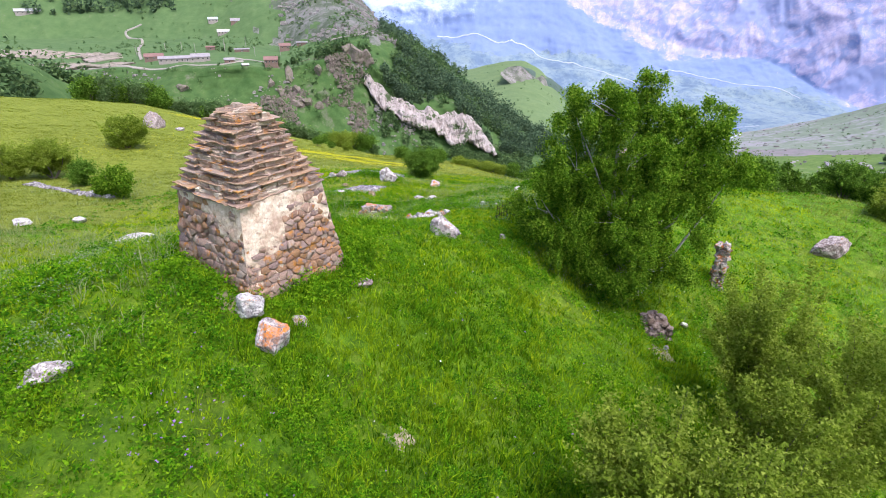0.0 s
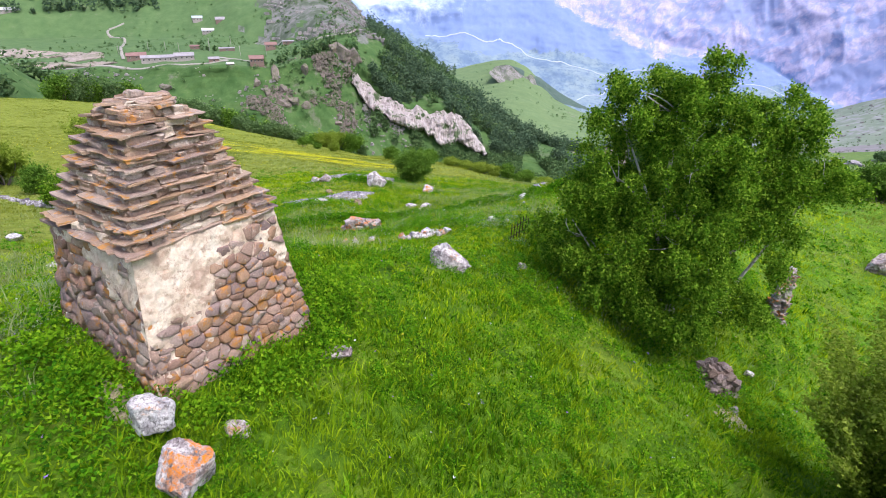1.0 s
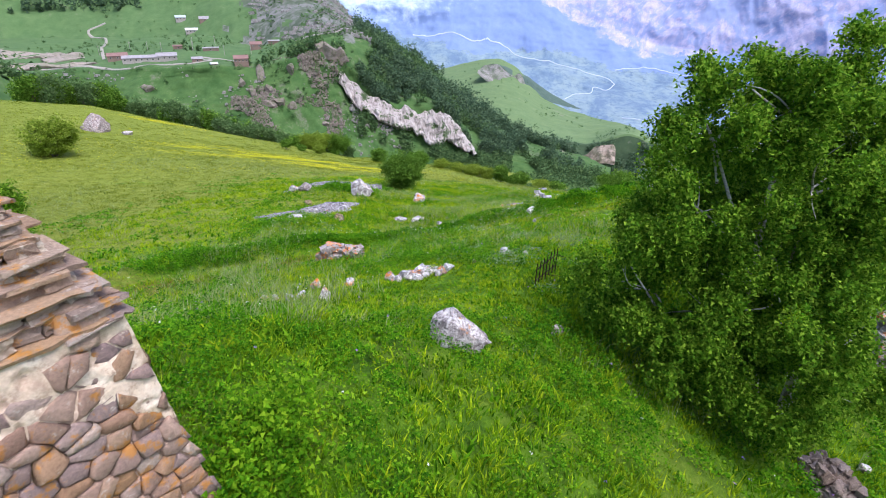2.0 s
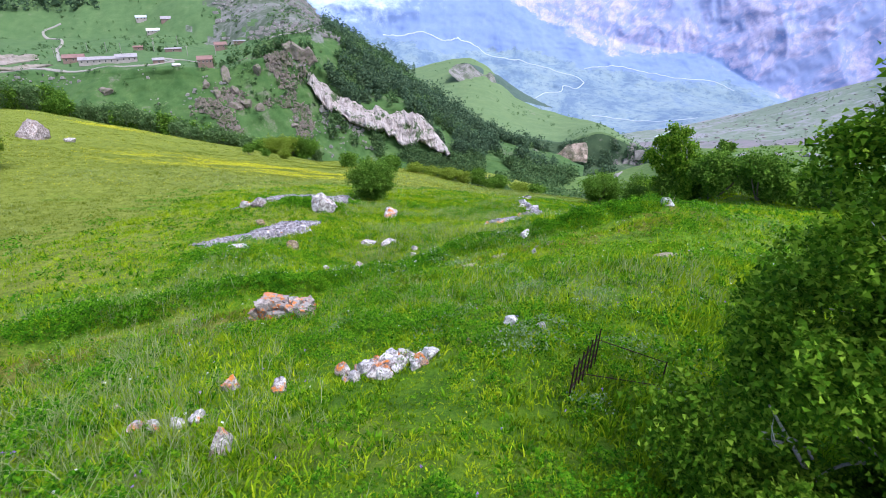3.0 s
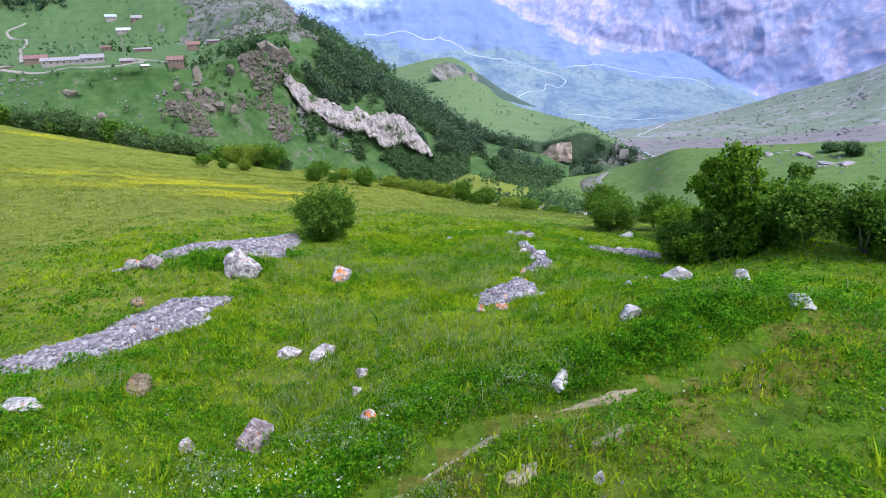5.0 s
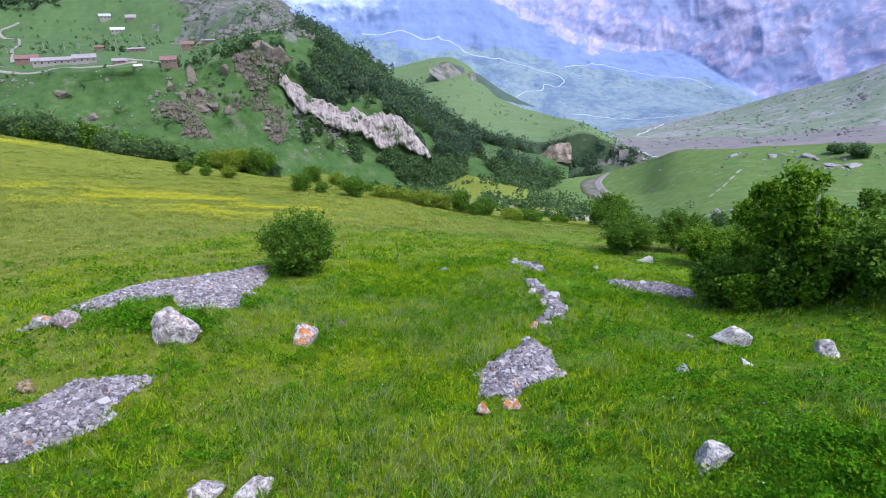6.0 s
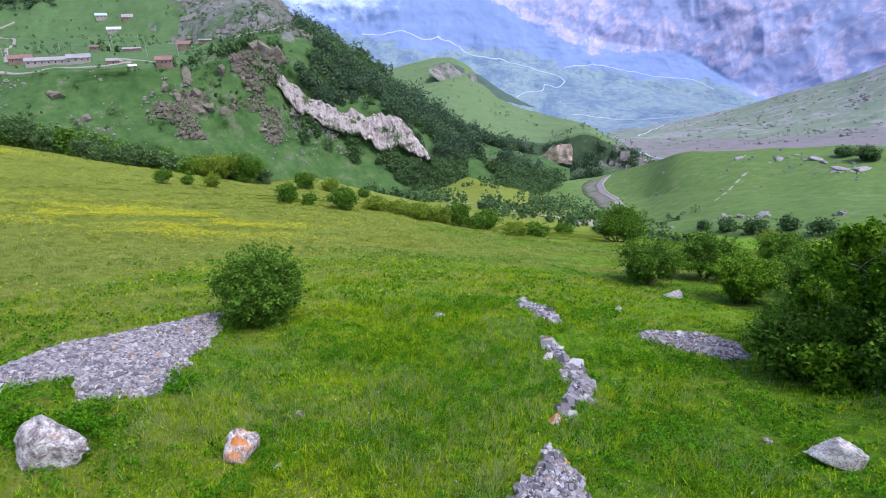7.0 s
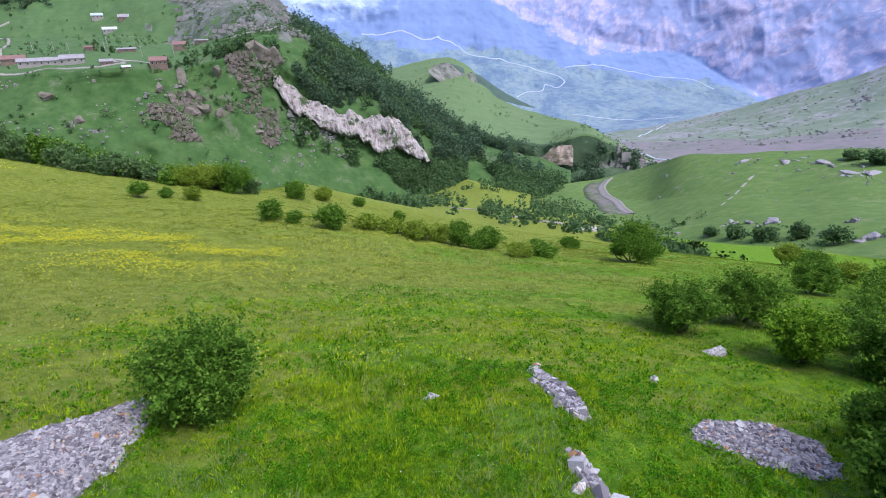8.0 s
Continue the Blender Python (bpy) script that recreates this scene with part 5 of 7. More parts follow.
# tall thicket of birches and willows beside the meadow
T1 = [((24.6, 60.2), 8.6, 0.16), ((27.8, 59.3), 6.8, 0.12), ((25.8, 63.4), 4.6, 0.09), ((30.8, 58.0), 5.6, 0.11), ((34.2, 57.0), 5.6, 0.11), ((29.4, 62.0), 6.8, 0.12), ((24.8, 57.4), 5.6, 0.12), ((38.0, 56.5), 5.2, 0.10), ((24.4, 58.0), 4.4, 0.10)]
for k, ((x, y), h, r) in enumerate(T1):
    rng = np.random.default_rng(520 + k)
    lobes = [((rng.uniform(-0.26, 0.26) * h, rng.uniform(-0.22, 0.22) * h, h * q), (h * 0.22 * w, h * 0.22 * w, h * 0.17)) for q, w in ((0.20, 1.15), (0.24, 1.2), (0.38, 1.15), (0.46, 1.15), (0.62, 1.0), (0.72, 0.8), (0.85, 0.55))]
    leafy_tree("thicket_tree", x, y, lobes, 0.19, BUSH_LEAF if k % 2 else BIRCH_LEAF, BIRCH_BARK, 540 + k, "dense dark green birch in a thicket beside the meadow", [((0.1 * h * (-1) ** k, 0.0, h * 0.86), (0.0, 0.0), r), ((-0.16 * h * (-1) ** k, 0.05 * h, h * 0.66), (0.15, 0.0), r * 0.7)], 1.8, 0.6)

RB = np.random.default_rng(601)
for x, y, r, h in [(26.2, 58.6, 1.9, 3.8), (29.2, 58.2, 2.0, 3.6), (32.5, 57.2, 2.2, 3.8), (36.0, 56.4, 2.2, 3.6), (40.2, 55.6, 2.4, 3.8), (43.5, 56.5, 2.4, 4.0), (27.4, 62.6, 2.2, 4.2), (32.0, 60.5, 2.4, 4.4), (21.7, 61.3, 1.7, 3.0), (23.2, 58.6, 1.9, 3.9), (24.6, 55.2, 2.0, 4.0), (26.6, 52.3, 2.2, 3.8), (25.2, 65.2, 1.6, 2.6), (29.6, 49.4, 2.4, 3.6)]:
    bush("thicket_bush", x, y, (r, r, h), 0.17, BUSH_LEAF, RB, "low dense bush at the edge of a birch thicket", cover=2.0, lumps=20, group="thicket bushes")
bush("hawthorn", -2.75, 69.8, (2.7, 2.6, 4.3), 0.14, BUSH_LEAF, RB, "round dense green bush standing in the meadow", cover=2.6, lumps=34)
WILLOW = leafy("willow_leaves", (0.12, 0.19, 0.014), (0.235, 0.325, 0.030), (0.36, 0.44, 0.075), 0.5)


def willow(x, y, r, h, seed, label, shoots=46, size=0.075):
    """A loose willow: long shoots that rise from the root and arch outwards, with narrow leaves all along them."""
    rng = np.random.default_rng(seed)
    ob = base("willow", x, y, ground_at(x, y) - 0.1)
    pts = []
    for k in range(shoots):
        a, spread = rng.uniform(0, 2 * np.pi), math.sqrt(rng.random())
        tall = h * rng.uniform(0.62, 1.0) * (1 - 0.25 * spread**2)
        t = np.linspace(0, 1, 9)[:, None]
        way = np.array([math.cos(a), math.sin(a), 0.0])
        line = way * (r * spread * t**1.5 + 0.06 * r) + np.array([0, 0, 1.0]) * tall * t * (1 - 0.16 * spread * t)
        line = line + np.cumsum(rng.normal(size=(9, 3)) * 0.018 * h, 0) * (1, 1, 0.3)
        if k < 16:
            part("stem", mesh_from("stem", *tube(line, 0.028 * (1 - 0.85 * t[:, 0]), 5), BARK), ob)
        n = int(240 * tall * 0.075 / size)
        u = rng.random(n) ** 0.75 * 8
        i = np.minimum(u.astype(int), 7)
        f = (u - i)[:, None]
        side = rng.normal(size=(n, 3)) * (0.16, 0.16, 0.10) * (0.7 + 0.10 * r)
        # side sprays, each with a tuft of leaves
        side = side[rng.integers(0, max(4, n // 9), n)] * rng.uniform(0.2, 1.5, (n, 1))
        pts.append(line[i] * (1 - f) + line[i + 1] * f + side + rng.normal(size=(n, 3)) * size * 0.5)
    pts = np.concatenate(pts)
    pts = pts[pts[:, 2] > 0.12 * h]
    part("crown", mesh_from("crown", *leaf_cloud(pts, size, rng, 0.2), WILLOW, False), ob)
    return tagged(ob, label, "bush", "willows on the slope")


for k, (x, y, r, h, lab) in enumerate([
    (4.4, 8.4, 1.7, 4.4, "grey-green willow bush close by on the slope"),
    (6.0, 7.2, 1.7, 4.4, "grey-green willow bush close by on the slope"),
    (10.9, 15.2, 2.3, 7.2, "tall yellow-green willow bush on the steep slope"),
    (12.0, 12.2, 2.6, 7.8, "tall yellow-green willow bush on the steep slope"),
    (8.8, 10.4, 1.9, 5.0, "yellow-green willow bush on the steep slope"),
    (14.0, 14.4, 1.9, 5.0, "yellow-green willow bush on the steep slope"),
]):
    willow(x, y, r, h, 620 + k, lab)
for x, y, r, h, m in [
    (36.5, 46.5, 2.6, 3.4, BUSH_LEAF), (40.5, 45.0, 2.8, 3.8, BUSH_LEAF), (37.5, 40.5, 2.4, 3.2, WILLOW), (44.0, 52.0, 3.2, 4.6, BUSH_LEAF), (34.0, 38.0, 1.8, 2.4, WILLOW), (47.0, 46.0, 3.0, 4.0, BUSH_LEAF),
    (-48.5, 81.5, 3.6, 5.0, WILLOW), (-45.5, 60.5, 3.0, 4.6, WILLOW), (-48.5, 58.0, 2.6, 4.0, WILLOW), (-39.8, 57.5, 1.8, 3.0, BUSH_LEAF), (-29.6, 47.0, 1.6, 3.2, BIRCH_LEAF), (-31.6, 48.5, 1.5, 2.6, BIRCH_LEAF),
    (26.0, 80.8, 2.9, 3.9, BUSH_LEAF), (28.6, 84.0, 2.2, 2.8, BUSH_LEAF), (41.2, 116.8, 4.4, 6.0, BUSH_LEAF), (32.8, 83.0, 3.0, 4.2, BUSH_LEAF),
    (30.0, 74.5, 2.6, 3.8, BIRCH_LEAF), (33.5, 72.0, 2.9, 4.2, BUSH_LEAF), (37.5, 76.0, 3.2, 4.4, BUSH_LEAF), (35.5, 68.0, 2.8, 4.4, BUSH_LEAF), (40.5, 70.5, 3.2, 4.6, BUSH_LEAF), (39.0, 64.0, 2.8, 4.6, BUSH_LEAF), (44.0, 80.0, 3.4, 4.6, BUSH_LEAF), (46.0, 72.0, 3.4, 5.0, BUSH_LEAF), (50.0, 86.0, 3.2, 4.2, BUSH_LEAF), (52.0, 97.0, 3.0, 3.8, BUSH_LEAF), (58.0, 92.0, 3.6, 4.4, BUSH_LEAF),
    (-1.1, 115.6, 2.3, 2.9, BUSH_LEAF), (-9.4, 121.0, 1.9, 2.9, BUSH_LEAF), (-6.0, 118.3, 1.4, 1.6, BUSH_LEAF), (3.6, 116.8, 2.0, 1.9, WILLOW), (7.0, 117.0, 2.2, 1.8, WILLOW), (10.2, 115.4, 2.4, 2.4, WILLOW), (13.0, 116.8, 1.8, 2.6, WILLOW), (15.6, 116.4, 1.9, 3.6, BUSH_LEAF), (18.4, 115.8, 1.8, 2.0, BUSH_LEAF), (20.2, 118.0, 2.2, 3.2, BUSH_LEAF), (22.9, 111.9, 2.2, 1.8, WILLOW), (26.8, 114.0, 2.2, 1.9, BUSH_LEAF), (43.0, 145.0, 2.4, 2.4, BUSH_LEAF), (31.0, 130.0, 1.5, 1.5, BUSH_LEAF),
    (-25.2, 139.5, 1.8, 2.2, WILLOW), (-24.2, 160.0, 4.6, 6.4, BUSH_LEAF), (-28.6, 158.0, 4.2, 5.2, WILLOW), (-32.0, 157.0, 3.4, 4.2, WILLOW), (-31.8, 135.5, 1.6, 2.6, BUSH_LEAF), (-29.0, 138.5, 1.2, 1.6, BUSH_LEAF), (-38.4, 168.0, 3.4, 5.0, BUSH_LEAF), (-13.0, 168.0, 3.0, 4.2, BUSH_LEAF), (-8.0, 178.0, 2.6, 3.6, WILLOW), (10.0, 175.0, 1.6, 2.8, BUSH_LEAF), (0.0, 186.0, 2.0, 2.4, BUSH_LEAF),
    (74.9, 119.9, 3.0, 3.8, BUSH_LEAF), (69.3, 108.6, 2.6, 3.2, WILLOW), (62.9, 98.8, 2.3, 2.9, BUSH_LEAF), (91.1, 143.3, 3.8, 4.8, WILLOW), 
]:
    far = math.hypot(x, y - 40)
    bush("bush", x, y, (r, r, h), 0.14 if far < 60 else 0.21 if far < 110 else 0.28, m, RB, "rounded green bush on the meadow slope", cover=2.0, stems=4, lumps=18, group="meadow bushes")
HEDGE_LEAF = leafy("hedge_leaves", (0.075, 0.14, 0.045), (0.13, 0.215, 0.075), (0.20, 0.29, 0.115), 0.45)
# hedge of trees just past the upper edge of the meadow
for k in range(64):
    s = k / 63
    x = -104 + 80 * s + RB.normal() * 2.0
    y = 162 + 6 * math.sin(6 * s) + 5 * s + RB.normal() * 3.0
    h = RB.uniform(6.5, 10.5) * (1 - 0.5 * s)
    bush("hedge_tree", x, y, (h * 0.46, h * 0.46, h), 0.48, (BUSH_LEAF, HEDGE_LEAF)[k % 2], RB, "leafy tree in a hedge along the upper meadow", "tree", 1.7, 3, 1.2, "hedge along the upper meadow", 14)


# ---- the mountain side across the gorge ----
from mathutils.bvhtree import BVHTree


def drape_tree(grid):
    f = grid_faces(*grid.shape[:2])
    return BVHTree.FromPolygons([tuple(p) for p in grid.reshape(-1, 3)], [tuple(int(i) for i in q) for q in f])


LIE = {name: drape_tree(g) for name, g in (("village", VILLAGE), ("hill", HILL), ("far", FAR), ("shelf", SHELF), ("right", RIGHT))}


def lie(where, x, y):
    """The height of a mountain sheet under a place."""
    if where == "ground":
        return ground_at(x, y)
    hit = LIE[where].ray_cast(Vector((x, y, 3000)), Vector((0, 0, -1)))[0]
    return hit.z if hit else ground_at(x, y)


def cliff_face(name, r0, r1, c0, c1, out, mat, seed, label):
    """Bare eroded rock: part of the mountain side brought forward, with upright gullies."""
    g = VILLAGE[r0:r1, c0:c1]
    k = 4
    ru, cu = np.linspace(0, g.shape[0] - 1, (g.shape[0] - 1) * 3 + 1), np.linspace(0, g.shape[1] - 1, (g.shape[1] - 1) * k + 1)
    i, j = np.clip(ru.astype(int), 0, g.shape[0] - 2), np.clip(cu.astype(int), 0, g.shape[1] - 2)
    fi, fj = (ru - i)[:, None, None], (cu - j)[None, :, None]
    p = (g[i][:, j] * (1 - fi) + g[i + 1][:, j] * fi) * (1 - fj) + (g[i][:, j + 1] * (1 - fi) + g[i + 1][:, j + 1] * fi) * fj
    v = p.reshape(-1, 3)
    rows, cols = np.meshgrid(np.linspace(0, 1, len(ru)), np.linspace(0, 1, len(cu)), indexing="ij")
    flute = ridged(np.stack([v[:, 0] / 6, v[:, 2] / 40, v[:, 1] / 200], -1), 4, seed) + 0.5 * fractal(v / 7, 3, seed + 4)
    lip = np.minimum(rows, 1 - rows).ravel() * 2
    ends = np.minimum(1, np.minimum(cols, 1 - cols).ravel() * 12)
    ragged = fractal(np.stack([v[:, 0] / 14, v[:, 2] / 14, 0 * v[:, 0]], -1), 4, seed + 8)
    push = np.where(lip * ends + 0.45 * ragged > 0.30, out + 3.2 * flute * np.minimum(1, 2 * lip), -4.0)
    v = v + np.stack([0.2 * push, -push, 0.25 * push], -1)
    ob = new(name, mesh_from(name, v, grid_faces(len(ru), len(cu)), mat))
    return tagged(ob, label, "cliff", kind="structure")


def cliff_material():
    m, n, l, s = material("white_cliff", 0.95)
    pos = geometry(n)
    mp = n.new("ShaderNodeMapping")
    mp.inputs["Scale"].default_value = (0.16, 0.10, 0.075)
    l.new(pos, mp.inputs["Vector"])
    k = noise_node(n, l, 1.5, 8.0, 0.74, mp.outputs[0], 0.5)
    c = ramp(n, l, k, [(0.35, (0.15, 0.125, 0.12)), (0.43, (0.30, 0.255, 0.25)), (0.54, (0.43, 0.375, 0.375)), (0.70, (0.53, 0.48, 0.48))])
    k2 = ramp(n, l, noise_node(n, l, 0.11, 6.0, 0.72, pos), [(0.535, (0, 0, 0)), (0.585, (1, 1, 1))])
    l.new(mix(n, l, k2, c, (0.075, 0.11, 0.05)), s.inputs["Base Color"])
    bump(n, l, s, k, 0.9, 2.5)
    return m


WHITE_CLIFF = cliff_material()
CLIFF_BROW = [(-69, 501, -46), (-63, 501, -58), (-48, 500, -70), (-32, 499, -77), (-20, 499, -84), (-15, 502, -83), (-3, 503, -88), (7, 505, -87), (22, 507, -87), (34, 506, -99), (45, 504, -114), (51, 496, -125)]
CLIFF_SOLE = [(-70, 492, -62), (-61, 489, -75), (-47, 482, -87), (-29, 485, -95), (-18, 486, -101), (-12, 487, -104), (-4, 489, -108), (10, 488, -115), (24, 490, -113), (36, 490, -120), (46, 487, -124), (51, 486, -127)]


def white_cliff():
    """A broken white rock wall: buttresses and gullies between a ragged brow and the talus, its rims buried in the slope."""
    nu, nv = 300, 44
    top, low = glide(CLIFF_BROW, nu), glide(CLIFF_SOLE, nu)
    v = np.linspace(0, 1, nv)[:, None, None]
    p = low[None] * (1 - v) + top[None] * v
    q = p.reshape(-1, 3)
    flute = ridged(np.stack([q[:, 0] / 9, q[:, 2] / 26, q[:, 1] / 90], -1), 5, 801)
    block = fractal(q / (5, 30, 6), 4, 805)
    rim = fractal(np.stack([top[:, 0] / 7, 0 * top[:, 0], 0 * top[:, 0]], -1), 4, 808)
    foot = fractal(np.stack([low[:, 0] / 9, 0 * low[:, 0] + 5, 0 * low[:, 0]], -1), 4, 809)
    ends = np.minimum(1, np.minimum(np.arange(nu), nu - 1 - np.arange(nu)) / 14)
    out = 1.2 + (2.8 * flute + 2.0 * block).reshape(nv, nu)
    out = out * ends[None] * np.minimum(1, 4 * np.minimum(v[:, :, 0] + 0.15, 1.1 - v[:, :, 0]))
    p[..., 1] -= out
    p[..., 0] += 0.25 * out
    p[..., 2] += (2.4 * rim[None] - 1.5) * v[:, :, 0] ** 2 + 4.5 * np.abs(foot)[None] * (1 - v[:, :, 0]) ** 2
    brow, sole = p[-1:] + (0, 16, -2), p[:1] + (0, 12, -5)
    g = np.concatenate([sole, p, brow])
    ob = new("white_cliff", mesh_from("white_cliff", g.reshape(-1, 3), grid_faces(nv + 2, nu), WHITE_CLIFF))
    return tagged(ob, "pale pinkish-white eroded cliff above a gorge", "cliff", kind="structure")


white_cliff()

PINK_EARTH = slope_material("pink_earth", (0.20, 0.19, 0.14), (0.28, 0.24, 0.20), (0.28, 0.225, 0.205), (0.38, 0.32, 0.30), 0.15, 0.05)


def bare_bank(x, y, rows, cols, seed, label):
    """A slipped bank of bare earth about a place on the mountain side."""
    k = np.argmin(np.hypot(VILLAGE[:, :, 0] - x, VILLAGE[:, :, 1] - y))
    r, c = divmod(int(k), VILLAGE.shape[1])
    return cliff_face("bare_bank", r - rows, r + rows + 1, max(0, c - cols), c + cols + 1, 1.6, PINK_EARTH, seed, label)


bare_bank(-392, 586, 4, 13, 811, "pinkish slipped bank of bare earth")
bare_bank(-352, 592, 4, 7, 812, "pale bare earth scar above the road")
bare_bank(-330, 512, 2, 22, 813, "pinkish cut bank below the village road")

CRAG_ROCK = slope_material("crag_rock", (0.12, 0.13, 0.07), (0.16, 0.15, 0.12), (0.15, 0.12, 0.105), (0.27, 0.225, 0.21), 0.2, 0.08)


def crag(x, y, size, seed, label):
    ob = boulder(x, y, size, CRAG_ROCK, seed, label, turn=seed * 31.0, name="crag", cuts=14)
    ob.location.z = lie("village", x, y) + size[2] * 0.12
    return ob


for k, (x, y, s) in enumerate([(-77, 498, (17, 12, 20)), (-69, 502, (15, 12, 18)), (-84, 500, (12, 10, 13)), (-129, 469, (9, 8, 17)), (-122, 462, (10, 8, 9)), (-106, 480, (9, 8, 12)), (-112, 452, (9, 8, 8)), (-120, 449, (12, 8, 7)), (-104, 455, (9, 7, 7)), (-133, 455, (9, 7, 8)), (-143, 462, (8, 7, 8)), (-187, 434, (9, 7, 6)), (-212, 452, (12, 8, 7)), (-78, 458, (8, 6, 5)), (-96, 520, (9, 8, 9)), (-110, 530, (8, 7, 7))]):
    crag(x, y, s, 830 + k, "brown rocky crag on the mountain side")


def scatter(name, grid, rows, cols, count, size, mat, seed, label, tree=False, squash=0.7, bias=None, category="trees"):
    """Many far bushes, trees or rocks spread over a mountain sheet."""
    rng = np.random.default_rng(seed)
    r, c = rng.uniform(*rows, count * 3), rng.uniform(*cols, count * 3)
    p = grid[r.astype(int), c.astype(int)] + rng.normal(size=(count * 3, 3)) * (1.5, 1.5, 0)
    dens = fractal(p / 35, 3, seed) if bias is None else bias(r, c, p)
    p = p[np.argsort(-dens - 0.5 * rng.random(len(p)))[:count]]
    pieces = []
    s = size * rng.lognormal(0, 0.35, count)
    if tree:
        n = tree
        d = rng.normal(size=(count, n, 3))
        d /= np.linalg.norm(d, axis=2, keepdims=True)
        d *= rng.uniform(0.55, 1.05, (count, n, 1)) * (0.5, 0.5, squash)
        q = p[:, None] + (d + (0, 0, squash * 0.7)) * s[:, None, None]
        v, f = leaf_cloud(q.reshape(-1, 3), size * 0.34, rng)
        me = mesh_from(name, v, f, mat, False)
    else:
        cube = np.array([(-1, -1, -1), (1, -1, -1), (1, 1, -1), (-1, 1, -1), (-0.7, -0.7, 1), (0.7, -0.7, 1), (0.7, 0.7, 1), (-0.7, 0.7, 1)], float) / 2
        quads = np.array([(3, 2, 1, 0), (4, 5, 6, 7), (0, 1, 5, 4), (1, 2, 6, 5), (2, 3, 7, 6), (3, 0, 4, 7)])
        v = cube[None] * (1 + rng.uniform(-0.35, 0.35, (count, 8, 3))) * s[:, None, None] * (1, 1, squash) + p[:, None]
        f = quads[None] + np.arange(count)[:, None, None] * 8
        me = mesh_from(name, v.reshape(-1, 3), f.reshape(-1, 4), mat, False)
    ob = new(name, me)
    return tagged(ob, label, category, kind="stuff")


# needle colours are raised and blued, a painted share of haze
PINE = leafy("pine_needles", (0.062, 0.108, 0.066), (0.095, 0.155, 0.088), (0.135, 0.20, 0.105), 0.4)
scatter("pine_wood", VILLAGE, (63, 131), (196, 356), 1500, 6.0, PINE, 901, "dark pine wood on the mountain's shoulder", 40, 1.0, lambda r, c, p: 1.3 * fractal(p / 32, 3, 5) + 0.003 * (c - 205))
scatter("mixed_wood", VILLAGE, (60, 125), (205, 350), 1300, 5.0, FOREST_LEAF, 920, "lighter broadleaf trees among the pines", 36, 0.8)
scatter("gorge_wood", VILLAGE, (2, 60), (200, 356), 2500, 5.0, FOREST_LEAF, 902, "green broadleaf wood on the gorge side", 40, 0.75, lambda r, c, p: 0.9 * fractal(p / 30, 3, 6) + 0.006 * (c - 235) - np.where((r > 40) & (c < 305), 3, 0))
scatter("brow_pines", VILLAGE, (59, 66), (190, 312), 260, 4.6, PINE, 925, "pines along the brow of the white cliff", 40, 1.0)
scatter("talus_bushes", VILLAGE, (30, 46), (196, 312), 260, 3.4, FOREST_LEAF, 926, "bushes on the talus under the white cliff", 30, 0.7)
scatter("slope_bushes", VILLAGE, (4, 128), (20, 210), 420, 3.2, FOREST_LEAF, 903, "scattered green bushes on the mountain side", 26, 0.6)
scatter("village_trees", VILLAGE, (62, 74), (90, 190), 60, 6.0, FOREST_LEAF, 904, "green trees among the village houses", 50, 0.8)
scatter("top_wood", VILLAGE, (96, 131), (0, 150), 900, 10.0, PINE, 905, "dark pine forest high on the mountain", 26, 1.0, lambda r, c, p: 0.12 * fractal(p / 90, 3, 8) - ((p[:, 0] / p[:, 1] + 0.585) / 0.095) ** 2 + 0.01 * (r - 96))
SCREE = rock_material("scree", (0.15, 0.14, 0.135), (0.27, 0.25, 0.245), (0.14, 0.13, 0.10), 0.7, 0.3)
scatter("scree", VILLAGE, (92, 130), (126, 215), 2800, 2.4, SCREE, 906, "grey scree and boulders below the mountain top", False, 0.7, category="rocks")
scatter("scree_bushes", VILLAGE, (92, 131), (118, 215), 500, 4.0, FOREST_LEAF, 921, "dark low bushes dotted over the scree", 16, 0.5)
scatter("field_bushes", VILLAGE, (60, 98), (20, 150), 260, 2.6, FOREST_LEAF, 924, "small bushes dotted over the terraced fields", 20, 0.6)
scatter("crag_rubble", VILLAGE, (18, 66), (112, 186), 3000, 1.2, CRAG_ROCK, 923, "broken brown rock ledges on the mountain side", False, 0.8, lambda r, c, p: 1.5 * fractal(p / 18, 3, 31), "rocks")
scatter("slope_rocks", VILLAGE, (8, 62), (30, 215), 420, 1.25, SCREE, 907, "grey rocks strewn on the green mountain side", False, 0.7, category="rocks")
scatter("cliff_talus", VILLAGE, (26, 44), (186, 235), 500, 1.5, SCREE, 908, "pale talus below the cliff", False, 0.6, category="rocks")
scatter("shelf_wood", SHELF, (0, 30), (30, 199), 1300, 7.0, PINE, 909, "dark wood below the grassy shelf", 30, 0.8)
scatter("shelf_bushes", SHELF, (34, 64), (20, 180), 130, 4.5, FOREST_LEAF, 910, "scattered bushes on the grassy shelf", 16, 0.6)
scatter("shelf_rocks", SHELF, (18, 34), (90, 199), 260, 6.0, SCREE, 911, "rocks along the shelf's broken edge", False, 0.8, category="rocks")
scatter("hill_rocks", HILL, (2, 70), (70, 199), 160, 1.1, SCREE, 912, "grey rocks on the green hill", False, 0.6, category="rocks")
scatter("hill_bushes", HILL, (2, 20), (60, 199), 70, 2.2, FOREST_LEAF, 913, "low bushes at the foot of the hill", 26, 0.6)
scatter("ridge_rocks", RIGHT, (20, 69), (40, 199), 420, 4.0, SCREE, 914, "rocks strewn over the grey ridge", False, 0.6, category="rocks")
